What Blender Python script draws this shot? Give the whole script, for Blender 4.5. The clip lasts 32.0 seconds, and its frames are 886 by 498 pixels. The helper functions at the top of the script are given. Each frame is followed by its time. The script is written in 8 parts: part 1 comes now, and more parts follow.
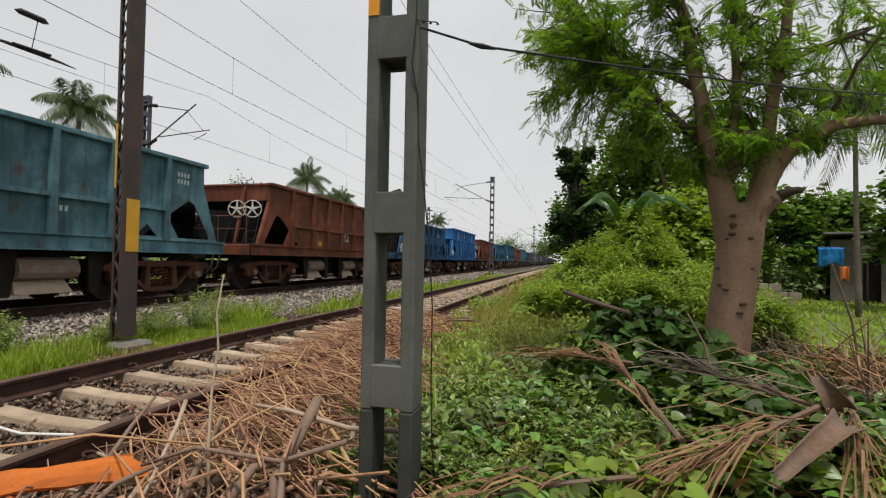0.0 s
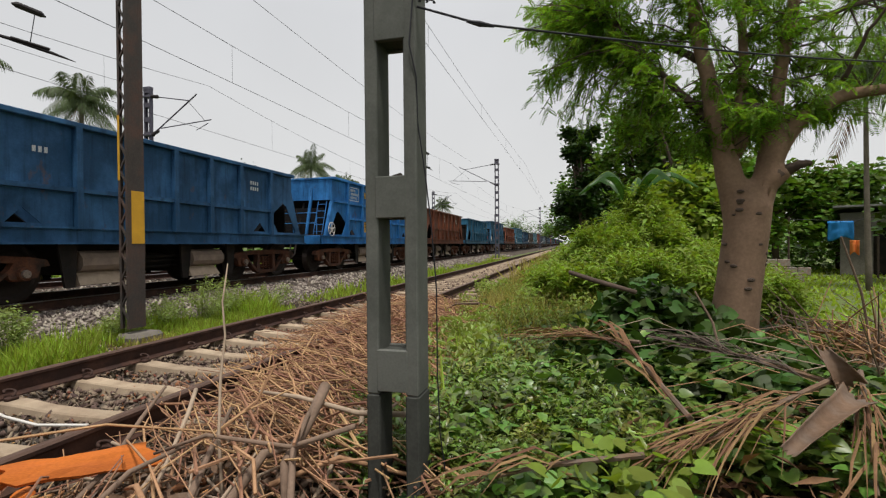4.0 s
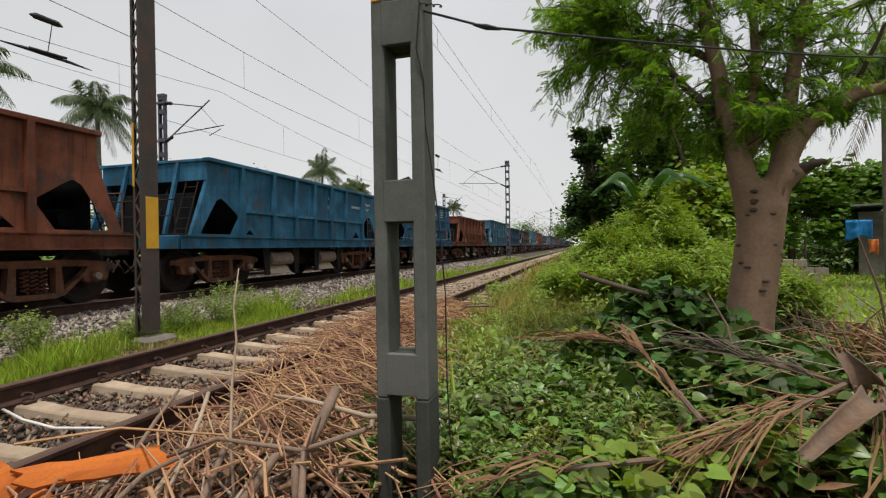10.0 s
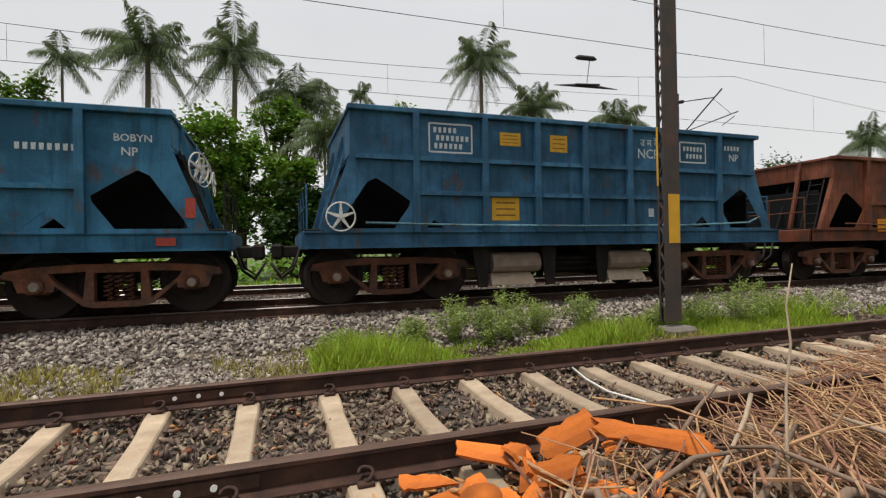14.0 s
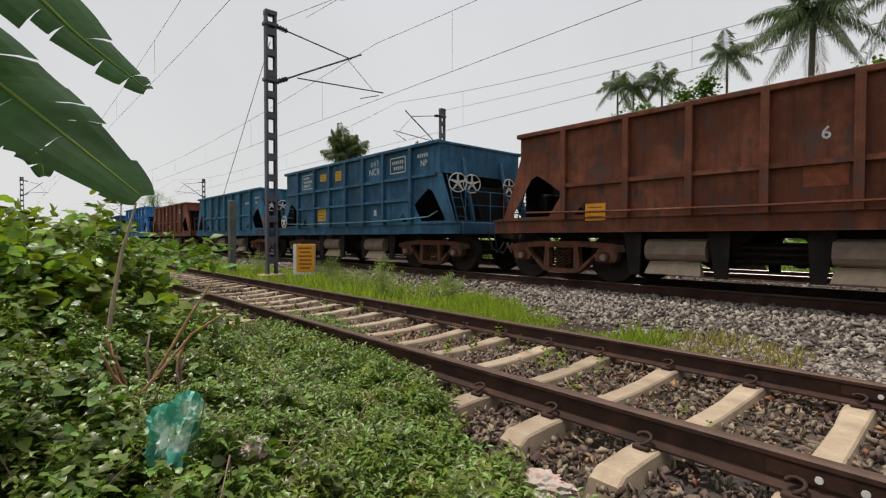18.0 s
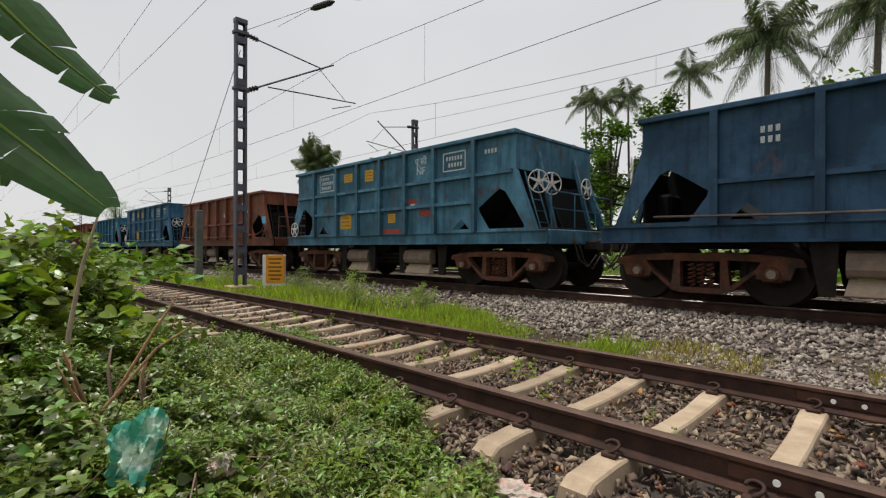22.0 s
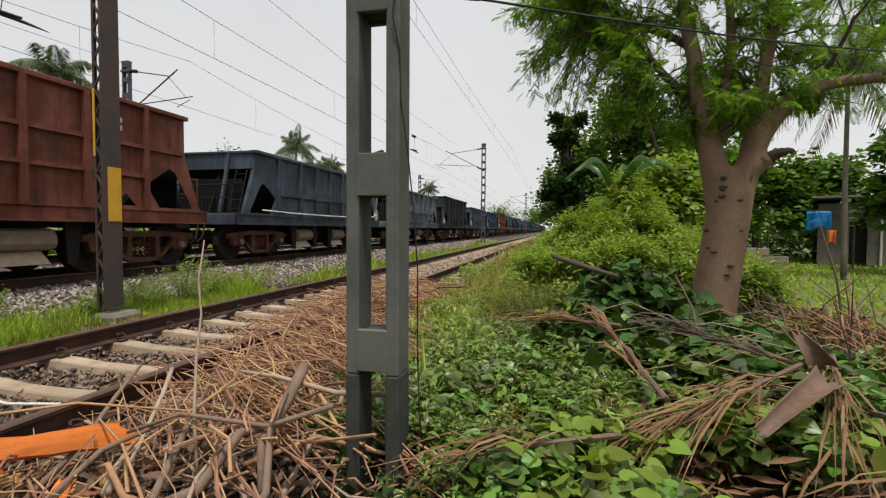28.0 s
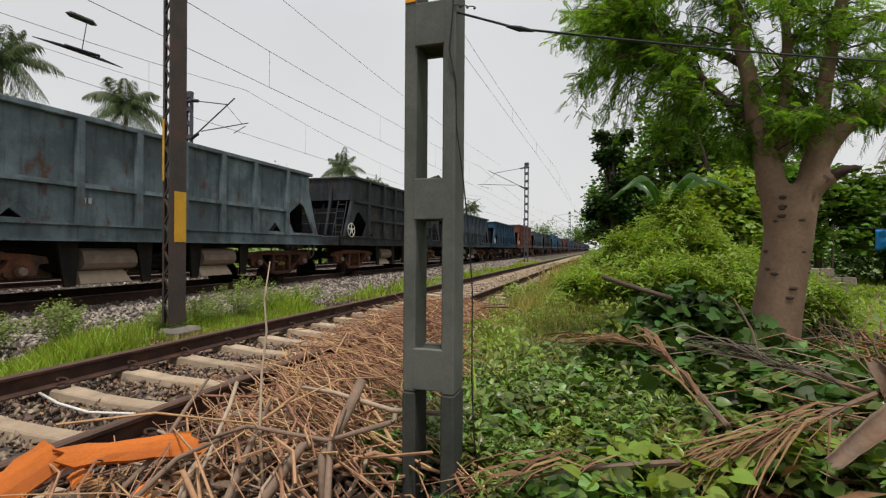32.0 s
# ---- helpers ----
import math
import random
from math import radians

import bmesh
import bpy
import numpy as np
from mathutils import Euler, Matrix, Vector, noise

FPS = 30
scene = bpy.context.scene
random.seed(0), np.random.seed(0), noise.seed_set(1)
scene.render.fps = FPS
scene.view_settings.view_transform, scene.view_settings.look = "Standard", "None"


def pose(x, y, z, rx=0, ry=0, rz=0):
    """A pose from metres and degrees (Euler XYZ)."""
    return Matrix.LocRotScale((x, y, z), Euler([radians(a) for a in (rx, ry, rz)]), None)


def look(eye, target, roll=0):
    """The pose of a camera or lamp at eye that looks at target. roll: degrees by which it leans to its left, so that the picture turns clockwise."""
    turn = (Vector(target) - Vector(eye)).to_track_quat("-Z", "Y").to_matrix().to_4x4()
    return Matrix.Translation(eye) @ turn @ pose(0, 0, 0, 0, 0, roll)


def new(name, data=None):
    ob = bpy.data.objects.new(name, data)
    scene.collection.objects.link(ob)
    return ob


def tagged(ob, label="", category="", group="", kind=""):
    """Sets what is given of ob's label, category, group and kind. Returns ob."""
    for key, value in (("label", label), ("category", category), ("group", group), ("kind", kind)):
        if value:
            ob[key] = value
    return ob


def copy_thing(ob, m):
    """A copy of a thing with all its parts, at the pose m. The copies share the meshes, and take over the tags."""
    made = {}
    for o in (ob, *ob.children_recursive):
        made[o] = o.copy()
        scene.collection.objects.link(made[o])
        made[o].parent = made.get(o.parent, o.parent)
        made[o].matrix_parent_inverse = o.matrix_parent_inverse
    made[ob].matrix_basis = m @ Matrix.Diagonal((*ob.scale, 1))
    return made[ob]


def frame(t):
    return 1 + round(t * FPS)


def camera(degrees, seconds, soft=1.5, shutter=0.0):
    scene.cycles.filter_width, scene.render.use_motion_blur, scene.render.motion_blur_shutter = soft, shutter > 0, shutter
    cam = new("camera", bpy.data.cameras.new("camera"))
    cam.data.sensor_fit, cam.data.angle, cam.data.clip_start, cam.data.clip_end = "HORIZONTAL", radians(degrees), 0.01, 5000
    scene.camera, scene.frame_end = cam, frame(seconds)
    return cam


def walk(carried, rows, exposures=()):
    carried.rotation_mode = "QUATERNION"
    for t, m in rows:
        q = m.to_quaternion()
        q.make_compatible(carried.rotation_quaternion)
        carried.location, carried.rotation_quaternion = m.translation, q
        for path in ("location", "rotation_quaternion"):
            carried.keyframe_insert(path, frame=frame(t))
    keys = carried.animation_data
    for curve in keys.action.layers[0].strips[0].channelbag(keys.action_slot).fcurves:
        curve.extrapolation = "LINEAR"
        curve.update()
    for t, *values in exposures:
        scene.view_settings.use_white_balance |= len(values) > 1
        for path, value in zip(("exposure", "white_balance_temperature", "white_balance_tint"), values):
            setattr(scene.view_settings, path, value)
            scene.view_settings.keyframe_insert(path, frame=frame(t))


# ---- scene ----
cam = camera(84.40, 32.0, 1.25)
PATH = [
    (0.0, pose(0.118, 0.219, 1.219, 91.36, -0.99, 14.13)),
    (0.5, pose(0.128, 0.228, 1.217, 90.98, -0.68, 12.47)),
    (1.0, pose(0.135, 0.236, 1.216, 90.47, -0.46, 11.91)),
    (1.5, pose(0.130, 0.235, 1.216, 90.05, -0.21, 12.58)),
    (2.0, pose(0.130, 0.230, 1.215, 89.82, -0.11, 13.43)),
    (2.5, pose(0.128, 0.231, 1.215, 89.63, 0.02, 14.02)),
    (3.0, pose(0.130, 0.233, 1.215, 89.51, 0.22, 14.49)),
    (3.5, pose(0.127, 0.236, 1.216, 89.46, 0.48, 14.97)),
    (5.5, pose(0.135, 0.240, 1.217, 89.72, 0.82, 14.02)),
    (6.0, pose(0.134, 0.239, 1.218, 89.75, 0.96, 13.97)),
    (6.5, pose(0.138, 0.240, 1.218, 89.85, 1.17, 14.11)),
    (7.0, pose(0.139, 0.239, 1.217, 89.88, 1.28, 14.26)),
    (7.5, pose(0.140, 0.240, 1.217, 89.92, 1.37, 14.35)),
    (8.0, pose(0.145, 0.239, 1.217, 89.88, 1.25, 14.43)),
    (8.5, pose(0.139, 0.246, 1.216, 89.78, 1.16, 14.62)),
    (9.0, pose(0.136, 0.245, 1.216, 89.62, 1.01, 15.00)),
    (9.5, pose(0.136, 0.245, 1.217, 89.62, 1.01, 15.58)),
    (10.0, pose(0.140, 0.242, 1.221, 89.79, 0.93, 16.15)),
    (10.5, pose(0.145, 0.238, 1.221, 89.97, 0.82, 16.47)),
    (11.0, pose(0.145, 0.241, 1.220, 90.10, 0.62, 16.66)),
    (11.5, pose(0.140, 0.237, 1.220, 90.20, 0.58, 17.06)),
    (12.0, pose(0.137, 0.232, 1.221, 90.31, 0.62, 19.49)),
    (12.5, pose(0.123, 0.229, 1.220, 90.38, 0.61, 26.70)),
    (13.0, pose(0.092, 0.210, 1.220, 90.33, 0.61, 38.57)),
    (13.5, pose(0.046, 0.174, 1.217, 90.30, 0.63, 53.56)),
    (14.0, pose(0.025, 0.109, 1.219, 90.18, 1.03, 71.02)),
    (14.5, pose(0.030, 0.035, 1.204, 89.67, 0.85, 90.11)),
    (15.0, pose(0.020, -0.050, 1.170, 89.25, 0.10, 108.70)),
    (15.5, pose(0.120, -0.129, 1.185, 87.43, -0.89, 125.53)),
    (17.5, pose(0.078, -0.162, 1.134, 88.71, 0.85, 138.26)),
    (18.0, pose(0.107, -0.176, 1.167, 88.74, -0.07, 138.30)),
    (18.5, pose(0.122, -0.170, 1.173, 89.12, -0.02, 138.25)),
    (19.0, pose(0.128, -0.164, 1.172, 89.36, 0.04, 137.98)),
    (19.5, pose(0.128, -0.163, 1.174, 89.55, -0.06, 137.40)),
    (20.0, pose(0.122, -0.160, 1.173, 89.82, -0.00, 136.68)),
    (20.5, pose(0.114, -0.171, 1.156, 90.11, 0.20, 136.20)),
    (21.0, pose(0.123, -0.157, 1.174, 90.08, -0.10, 135.70)),
    (21.5, pose(0.124, -0.156, 1.176, 90.03, -0.11, 135.34)),
    (22.0, pose(0.120, -0.159, 1.175, 89.97, -0.11, 135.07)),
    (22.5, pose(0.118, -0.161, 1.172, 89.96, -0.17, 135.10)),
    (23.0, pose(0.114, -0.176, 1.150, 90.04, -0.12, 135.09)),
    (23.5, pose(0.122, -0.161, 1.173, 90.02, -0.26, 134.30)),
    (24.0, pose(0.113, -0.152, 1.175, 90.05, -0.12, 129.32)),
    (24.5, pose(0.090, -0.127, 1.183, 90.07, 0.35, 119.10)),
    (25.0, pose(0.065, -0.062, 1.197, 89.80, 0.28, 99.64)),
    (25.2, pose(0.062, -0.045, 1.226, 89.02, 0.44, 91.07)),
    (25.5, pose(0.071, 0.013, 1.209, 89.02, 0.50, 78.54)),
    (26.0, pose(0.062, 0.108, 1.190, 88.54, 0.24, 57.63)),
    (26.5, pose(0.055, 0.236, 1.182, 89.07, -0.43, 38.38)),
    (28.5, pose(0.155, 0.273, 1.197, 87.69, -0.33, 11.64)),
    (29.0, pose(0.153, 0.263, 1.200, 87.90, -0.33, 11.26)),
    (29.5, pose(0.155, 0.257, 1.199, 88.35, -0.48, 11.10)),
    (30.0, pose(0.150, 0.240, 1.203, 88.80, -0.40, 11.73)),
    (30.5, pose(0.141, 0.224, 1.207, 89.25, -0.40, 13.03)),
    (31.0, pose(0.125, 0.206, 1.213, 89.49, -0.33, 14.61)),
    (31.5, pose(0.114, 0.195, 1.211, 89.68, -0.24, 16.32)),
    (32.0, pose(0.098, 0.191, 1.207, 89.88, -0.36, 18.11)),
]
walk(cam, PATH, exposures=[(0.0, -0.05), (12.0, -0.04), (14.0, 0.04), (15.0, 0.04), (17.5, -0.07), (24.0, -0.05), (25.0, 0.08), (26.0, 0.02), (30.5, 0.06), (32.0, -0.03)])

# ---- world and sun: bright overcast ----
world = bpy.data.worlds.new("sky")
scene.world = world
world.use_nodes = True
wn, wl = world.node_tree.nodes, world.node_tree.links
wn.clear()
sky = wn.new("ShaderNodeTexSky")
sky.sky_type = "NISHITA"
sky.sun_disc = False
sky.sun_elevation, sky.sun_rotation = radians(73), radians(150)
skyval = wn.new("ShaderNodeHueSaturation")
skyval.inputs["Saturation"].default_value = 0.25
skyval.inputs["Value"].default_value = 0.07
wl.new(sky.outputs[0], skyval.inputs["Color"])
# cloud layer: about three times brighter overhead than at the horizon
wtc = wn.new("ShaderNodeTexCoord")
wsep = wn.new("ShaderNodeSeparateXYZ")
wl.new(wtc.outputs["Generated"], wsep.inputs[0])
wramp = wn.new("ShaderNodeValToRGB")
wramp.color_ramp.elements[0].position, wramp.color_ramp.elements[0].color = 0.0, (0.82, 0.82, 0.81, 1)
wramp.color_ramp.elements[1].position, wramp.color_ramp.elements[1].color = 1.0, (1.06, 1.08, 1.12, 1)
wmid = wramp.color_ramp.elements.new(0.42)
wmid.color = (0.76, 0.77, 0.79, 1)
wl.new(wsep.outputs["Z"], wramp.inputs[0])
wnz = wn.new("ShaderNodeTexNoise")
wnz.inputs["Scale"].default_value = 2.2
wnz.inputs["Detail"].default_value = 5
wl.new(wtc.outputs["Generated"], wnz.inputs["Vector"])
wmr = wn.new("ShaderNodeMapRange")
wmr.inputs["To Min"].default_value, wmr.inputs["To Max"].default_value = 0.90, 1.10
wl.new(wnz.outputs[0], wmr.inputs[0])
wmul = wn.new("ShaderNodeMix")
wmul.data_type, wmul.blend_type = "RGBA", "MULTIPLY"
wmul.inputs[0].default_value = 1.0
wl.new(wramp.outputs[0], wmul.inputs[6])
wl.new(wmr.outputs[0], wmul.inputs[7])
wmix = wn.new("ShaderNodeMix")
wmix.data_type = "RGBA"
wmix.inputs[0].default_value = 0.88
wl.new(skyval.outputs[0], wmix.inputs[6])
wl.new(wmul.outputs[2], wmix.inputs[7])
wbg = wn.new("ShaderNodeBackground")
wbg.inputs["Strength"].default_value = 1.0
wl.new(wmix.outputs[2], wbg.inputs["Color"])
wout = wn.new("ShaderNodeOutputWorld")
wl.new(wbg.outputs[0], wout.inputs[0])

sun_data = bpy.data.lights.new("sun", "SUN")
sun_data.energy, sun_data.angle, sun_data.color = 3.4, radians(8), (1.0, 0.95, 0.87)
sun = new("sun", sun_data)
sun.matrix_world = look((1.6, -3.2, 12), (0, 0, 0))


# ---- materials ----
def mat(name, col, rough=0.8, metal=0.0, var=0.25, scale=6.0, fine=60.0, bump=0.3, dist=0.01, tint=None, tint_at=0.55, tint_w=0.12,
        tint_scale=2.0, island=0.0, obj_rand=0.0, thin=None, spec=0.22, stretch=None):
    """A surface: base colour varied at two scales, an optional second colour in patches, fine relief."""
    m = bpy.data.materials.new(name)
    m.use_nodes = True
    n, l = m.node_tree.nodes, m.node_tree.links
    b = n["Principled BSDF"]
    b.inputs["Roughness"].default_value, b.inputs["Metallic"].default_value = rough, metal
    b.inputs["Specular IOR Level"].default_value = spec
    tc = n.new("ShaderNodeTexCoord")
    vec = tc.outputs["Object"]
    if stretch:
        mp = n.new("ShaderNodeMapping")
        mp.inputs["Scale"].default_value = stretch
        l.new(vec, mp.inputs[0])
        vec = mp.outputs[0]
    big = n.new("ShaderNodeTexNoise")
    big.inputs["Scale"].default_value, big.inputs["Detail"].default_value = scale, 6
    small = n.new("ShaderNodeTexNoise")
    small.inputs["Scale"].default_value, small.inputs["Detail"].default_value = fine, 3
    l.new(vec, big.inputs["Vector"])
    l.new(vec, small.inputs["Vector"])
    add = n.new("ShaderNodeMath")
    add.operation = "MULTIPLY_ADD"
    add.inputs[1].default_value = 0.6
    l.new(big.outputs[0], add.inputs[0])
    half = n.new("ShaderNodeMath")
    half.operation = "MULTIPLY"
    half.inputs[1].default_value = 0.4
    l.new(small.outputs[0], half.inputs[0])
    l.new(half.outputs[0], add.inputs[2])
    val = n.new("ShaderNodeMapRange")
    val.inputs["From Min"].default_value, val.inputs["From Max"].default_value = 0.3, 0.7
    val.inputs["To Min"].default_value, val.inputs["To Max"].default_value = 1 - var, 1 + var
    l.new(add.outputs[0], val.inputs[0])
    hsv = n.new("ShaderNodeHueSaturation")
    hsv.inputs["Color"].default_value = (*col, 1)
    src = None
    if tint:
        tn = n.new("ShaderNodeTexNoise")
        tn.inputs["Scale"].default_value, tn.inputs["Detail"].default_value = tint_scale, 8
        tn.inputs["Roughness"].default_value = 0.65
        l.new(vec, tn.inputs["Vector"])
        tr = n.new("ShaderNodeMapRange")
        tr.inputs["From Min"].default_value, tr.inputs["From Max"].default_value = tint_at - tint_w, tint_at + tint_w
        l.new(tn.outputs[0], tr.inputs[0])
        mx = n.new("ShaderNodeMix")
        mx.data_type = "RGBA"
        mx.inputs[6].default_value, mx.inputs[7].default_value = (*col, 1), (*tint, 1)
        l.new(tr.outputs[0], mx.inputs[0])
        src = mx.outputs[2]
        l.new(src, hsv.inputs["Color"])
    last = val.outputs[0]
    for amount, kind, sock in ((island, "ShaderNodeNewGeometry", "Random Per Island"), (obj_rand, "ShaderNodeObjectInfo", "Random")):
        if amount:
            g = n.new(kind)
            r = n.new("ShaderNodeMapRange")
            r.inputs["To Min"].default_value, r.inputs["To Max"].default_value = 1 - amount, 1 + amount
            l.new(g.outputs[sock], r.inputs[0])
            mm = n.new("ShaderNodeMath")
            mm.operation = "MULTIPLY"
            l.new(last, mm.inputs[0])
            l.new(r.outputs[0], mm.inputs[1])
            last = mm.outputs[0]
            if kind == "ShaderNodeNewGeometry":
                hr = n.new("ShaderNodeMapRange")
                hr.inputs["To Min"].default_value, hr.inputs["To Max"].default_value = 0.5 - amount * 0.06, 0.5 + amount * 0.05
                l.new(g.outputs[sock], hr.inputs[0])
                l.new(hr.outputs[0], hsv.inputs["Hue"])
    l.new(last, hsv.inputs["Value"])
    l.new(hsv.outputs[0], b.inputs["Base Color"])
    if bump:
        bp = n.new("ShaderNodeBump")
        bp.inputs["Strength"].default_value, bp.inputs["Distance"].default_value = bump, dist
        l.new(add.outputs[0], bp.inputs["Height"])
        l.new(bp.outputs[0], b.inputs["Normal"])
    if thin:
        ts = n.new("ShaderNodeBsdfTranslucent")
        tm = n.new("ShaderNodeMix")
        tm.data_type, tm.blend_type = "RGBA", "MULTIPLY"
        tm.inputs[0].default_value = 1.0
        tm.inputs[7].default_value = (1.5, 1.55, 0.6, 1)
        l.new(hsv.outputs[0], tm.inputs[6])
        l.new(tm.outputs[2], ts.inputs[0])
        ms = n.new("ShaderNodeMixShader")
        ms.inputs[0].default_value = thin
        l.new(b.outputs[0], ms.inputs[1])
        l.new(ts.outputs[0], ms.inputs[2])
        l.new(ms.outputs[0], n["Material Output"].inputs[0])
    return m


M = {}
# dark base puts the shade under sticks and leaves into the soil colour
M["soil"] = mat("soil", (0.030, 0.022, 0.015), 0.95, var=0.4, scale=1.5, fine=30, tint=(0.045, 0.036, 0.022), tint_scale=0.6, dist=0.03, bump=0.6)
M["far_ground"] = mat("far_ground", (0.10, 0.13, 0.04), 0.95, var=0.4, scale=0.4, fine=4)
# bed colour darkened to stand for shade in the gaps between stones
M["bed"] = mat("gap_shade_track_bed", (0.060, 0.050, 0.042), 0.95, var=0.5, scale=4, fine=50, bump=0.8, dist=0.03, tint=(0.10, 0.072, 0.05), tint_scale=1.0)
M["ballast"] = mat("ballast_stone", (0.238, 0.200, 0.172), 0.85, var=0.35, scale=12, fine=90, island=0.62, bump=0.4, dist=0.004)
M["ballast_old"] = mat("old_ballast_stone", (0.175, 0.127, 0.096), 0.9, var=0.3, scale=12, fine=90, island=0.62, bump=0.4, dist=0.004)
M["concrete"] = mat("sleeper_concrete", (0.38, 0.295, 0.208), 0.9, var=0.26, scale=4, fine=120, bump=0.35, dist=0.004, tint=(0.26, 0.19, 0.13), tint_scale=3, obj_rand=0.16)
M["pole_concrete"] = mat("pole_concrete", (0.125, 0.128, 0.115), 0.85, var=0.2, scale=3, fine=90, bump=0.35, dist=0.004, tint=(0.075, 0.08, 0.07), tint_scale=2.2)
# darker grey with pale blotches, for the foot and the filler
M["post_foot"] = mat("dark_post_grey", (0.05, 0.052, 0.046), 0.85, var=0.35, scale=6, fine=60, bump=0.4, dist=0.004, tint=(0.15, 0.15, 0.13), tint_at=0.68, tint_w=0.05, tint_scale=9)
M["footing"] = mat("grey_footing_concrete", (0.16, 0.14, 0.12), 0.9, var=0.25, scale=5, fine=70, bump=0.4, dist=0.006, tint=(0.13, 0.12, 0.10), tint_scale=4)
M["rail"] = mat("rusty_rail", (0.036, 0.019, 0.015), 0.8, metal=0.0, var=0.35, scale=5, fine=80, tint=(0.075, 0.036, 0.024), tint_scale=4, bump=0.3, dist=0.003)
M["rail_top"] = mat("worn_rail_head", (0.105, 0.064, 0.048), 0.6, metal=0.2, var=0.2, scale=8, fine=60, bump=0.1, dist=0.001)
M["crumb"] = mat("brown_chip", (0.27, 0.125, 0.062), 0.9, var=0.4, scale=12, fine=60, island=0.5, bump=0.3)
M["clip"] = mat("rusty_clip", (0.05, 0.028, 0.022), 0.8, var=0.3, scale=20)
M["white_paint"] = mat("white_paint", (0.72, 0.71, 0.68), 0.7, var=0.12, scale=14, fine=90, bump=0.1)
M["stencil"] = mat("stencil_white", (0.46, 0.49, 0.50), 0.8, var=0.5, scale=14, fine=50, bump=0.0)
M["yellow"] = mat("yellow_paint", (0.56, 0.31, 0.03), 0.6, var=0.15, scale=6, fine=60, bump=0.1)
M["orange_sign"] = mat("orange_sign_paint", (0.72, 0.30, 0.02), 0.6, var=0.1, scale=8, bump=0.05)
M["wheel_white"] = mat("worn_white_wheel_paint", (0.52, 0.50, 0.47), 0.7, var=0.3, scale=14, bump=0.1)
M["sign_ink"] = mat("sign_ink", (0.17, 0.08, 0.03), 0.8, var=0.1, bump=0)
M["mast"] = mat("dark_mast_steel", (0.070, 0.060, 0.055), 0.7, metal=0.2, var=0.3, scale=3, fine=50, tint=(0.085, 0.05, 0.04), tint_scale=3)
M["mast_grey"] = mat("grey_mast_steel", (0.10, 0.095, 0.12), 0.6, metal=0.3, var=0.2, scale=3, fine=50)
M["wire"] = mat("wire", (0.035, 0.035, 0.04), 0.6, metal=0.5, var=0.1, bump=0)
M["insulator"] = mat("insulator", (0.03, 0.025, 0.025), 0.35, var=0.1, bump=0)
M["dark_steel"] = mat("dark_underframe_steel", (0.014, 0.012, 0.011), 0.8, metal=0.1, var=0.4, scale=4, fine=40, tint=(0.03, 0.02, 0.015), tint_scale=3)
M["bogie"] = mat("rusty_bogie", (0.118, 0.046, 0.026), 0.85, var=0.5, scale=4, fine=50, tint=(0.040, 0.029, 0.024), tint_scale=3.5, obj_rand=0.3)
M["wheel"] = mat("wheel_steel", (0.022, 0.016, 0.014), 0.7, metal=0.3, var=0.3, scale=5)
M["axlebox"] = mat("axle_cap", (0.24, 0.19, 0.16), 0.6, var=0.4, scale=9, metal=0.2)
M["chute"] = mat("chute_plate", (0.215, 0.160, 0.125), 0.85, var=0.25, scale=5, fine=60, tint=(0.17, 0.13, 0.11), tint_scale=3)
M["chute_low"] = mat("pale_chute_door", (0.36, 0.28, 0.21), 0.85, var=0.3, scale=6)
# near-black: the shade inside the hopper is put into the colour
M["inside"] = mat("hopper_inside_shade", (0.008, 0.008, 0.009), 0.95, var=0.4, scale=3)


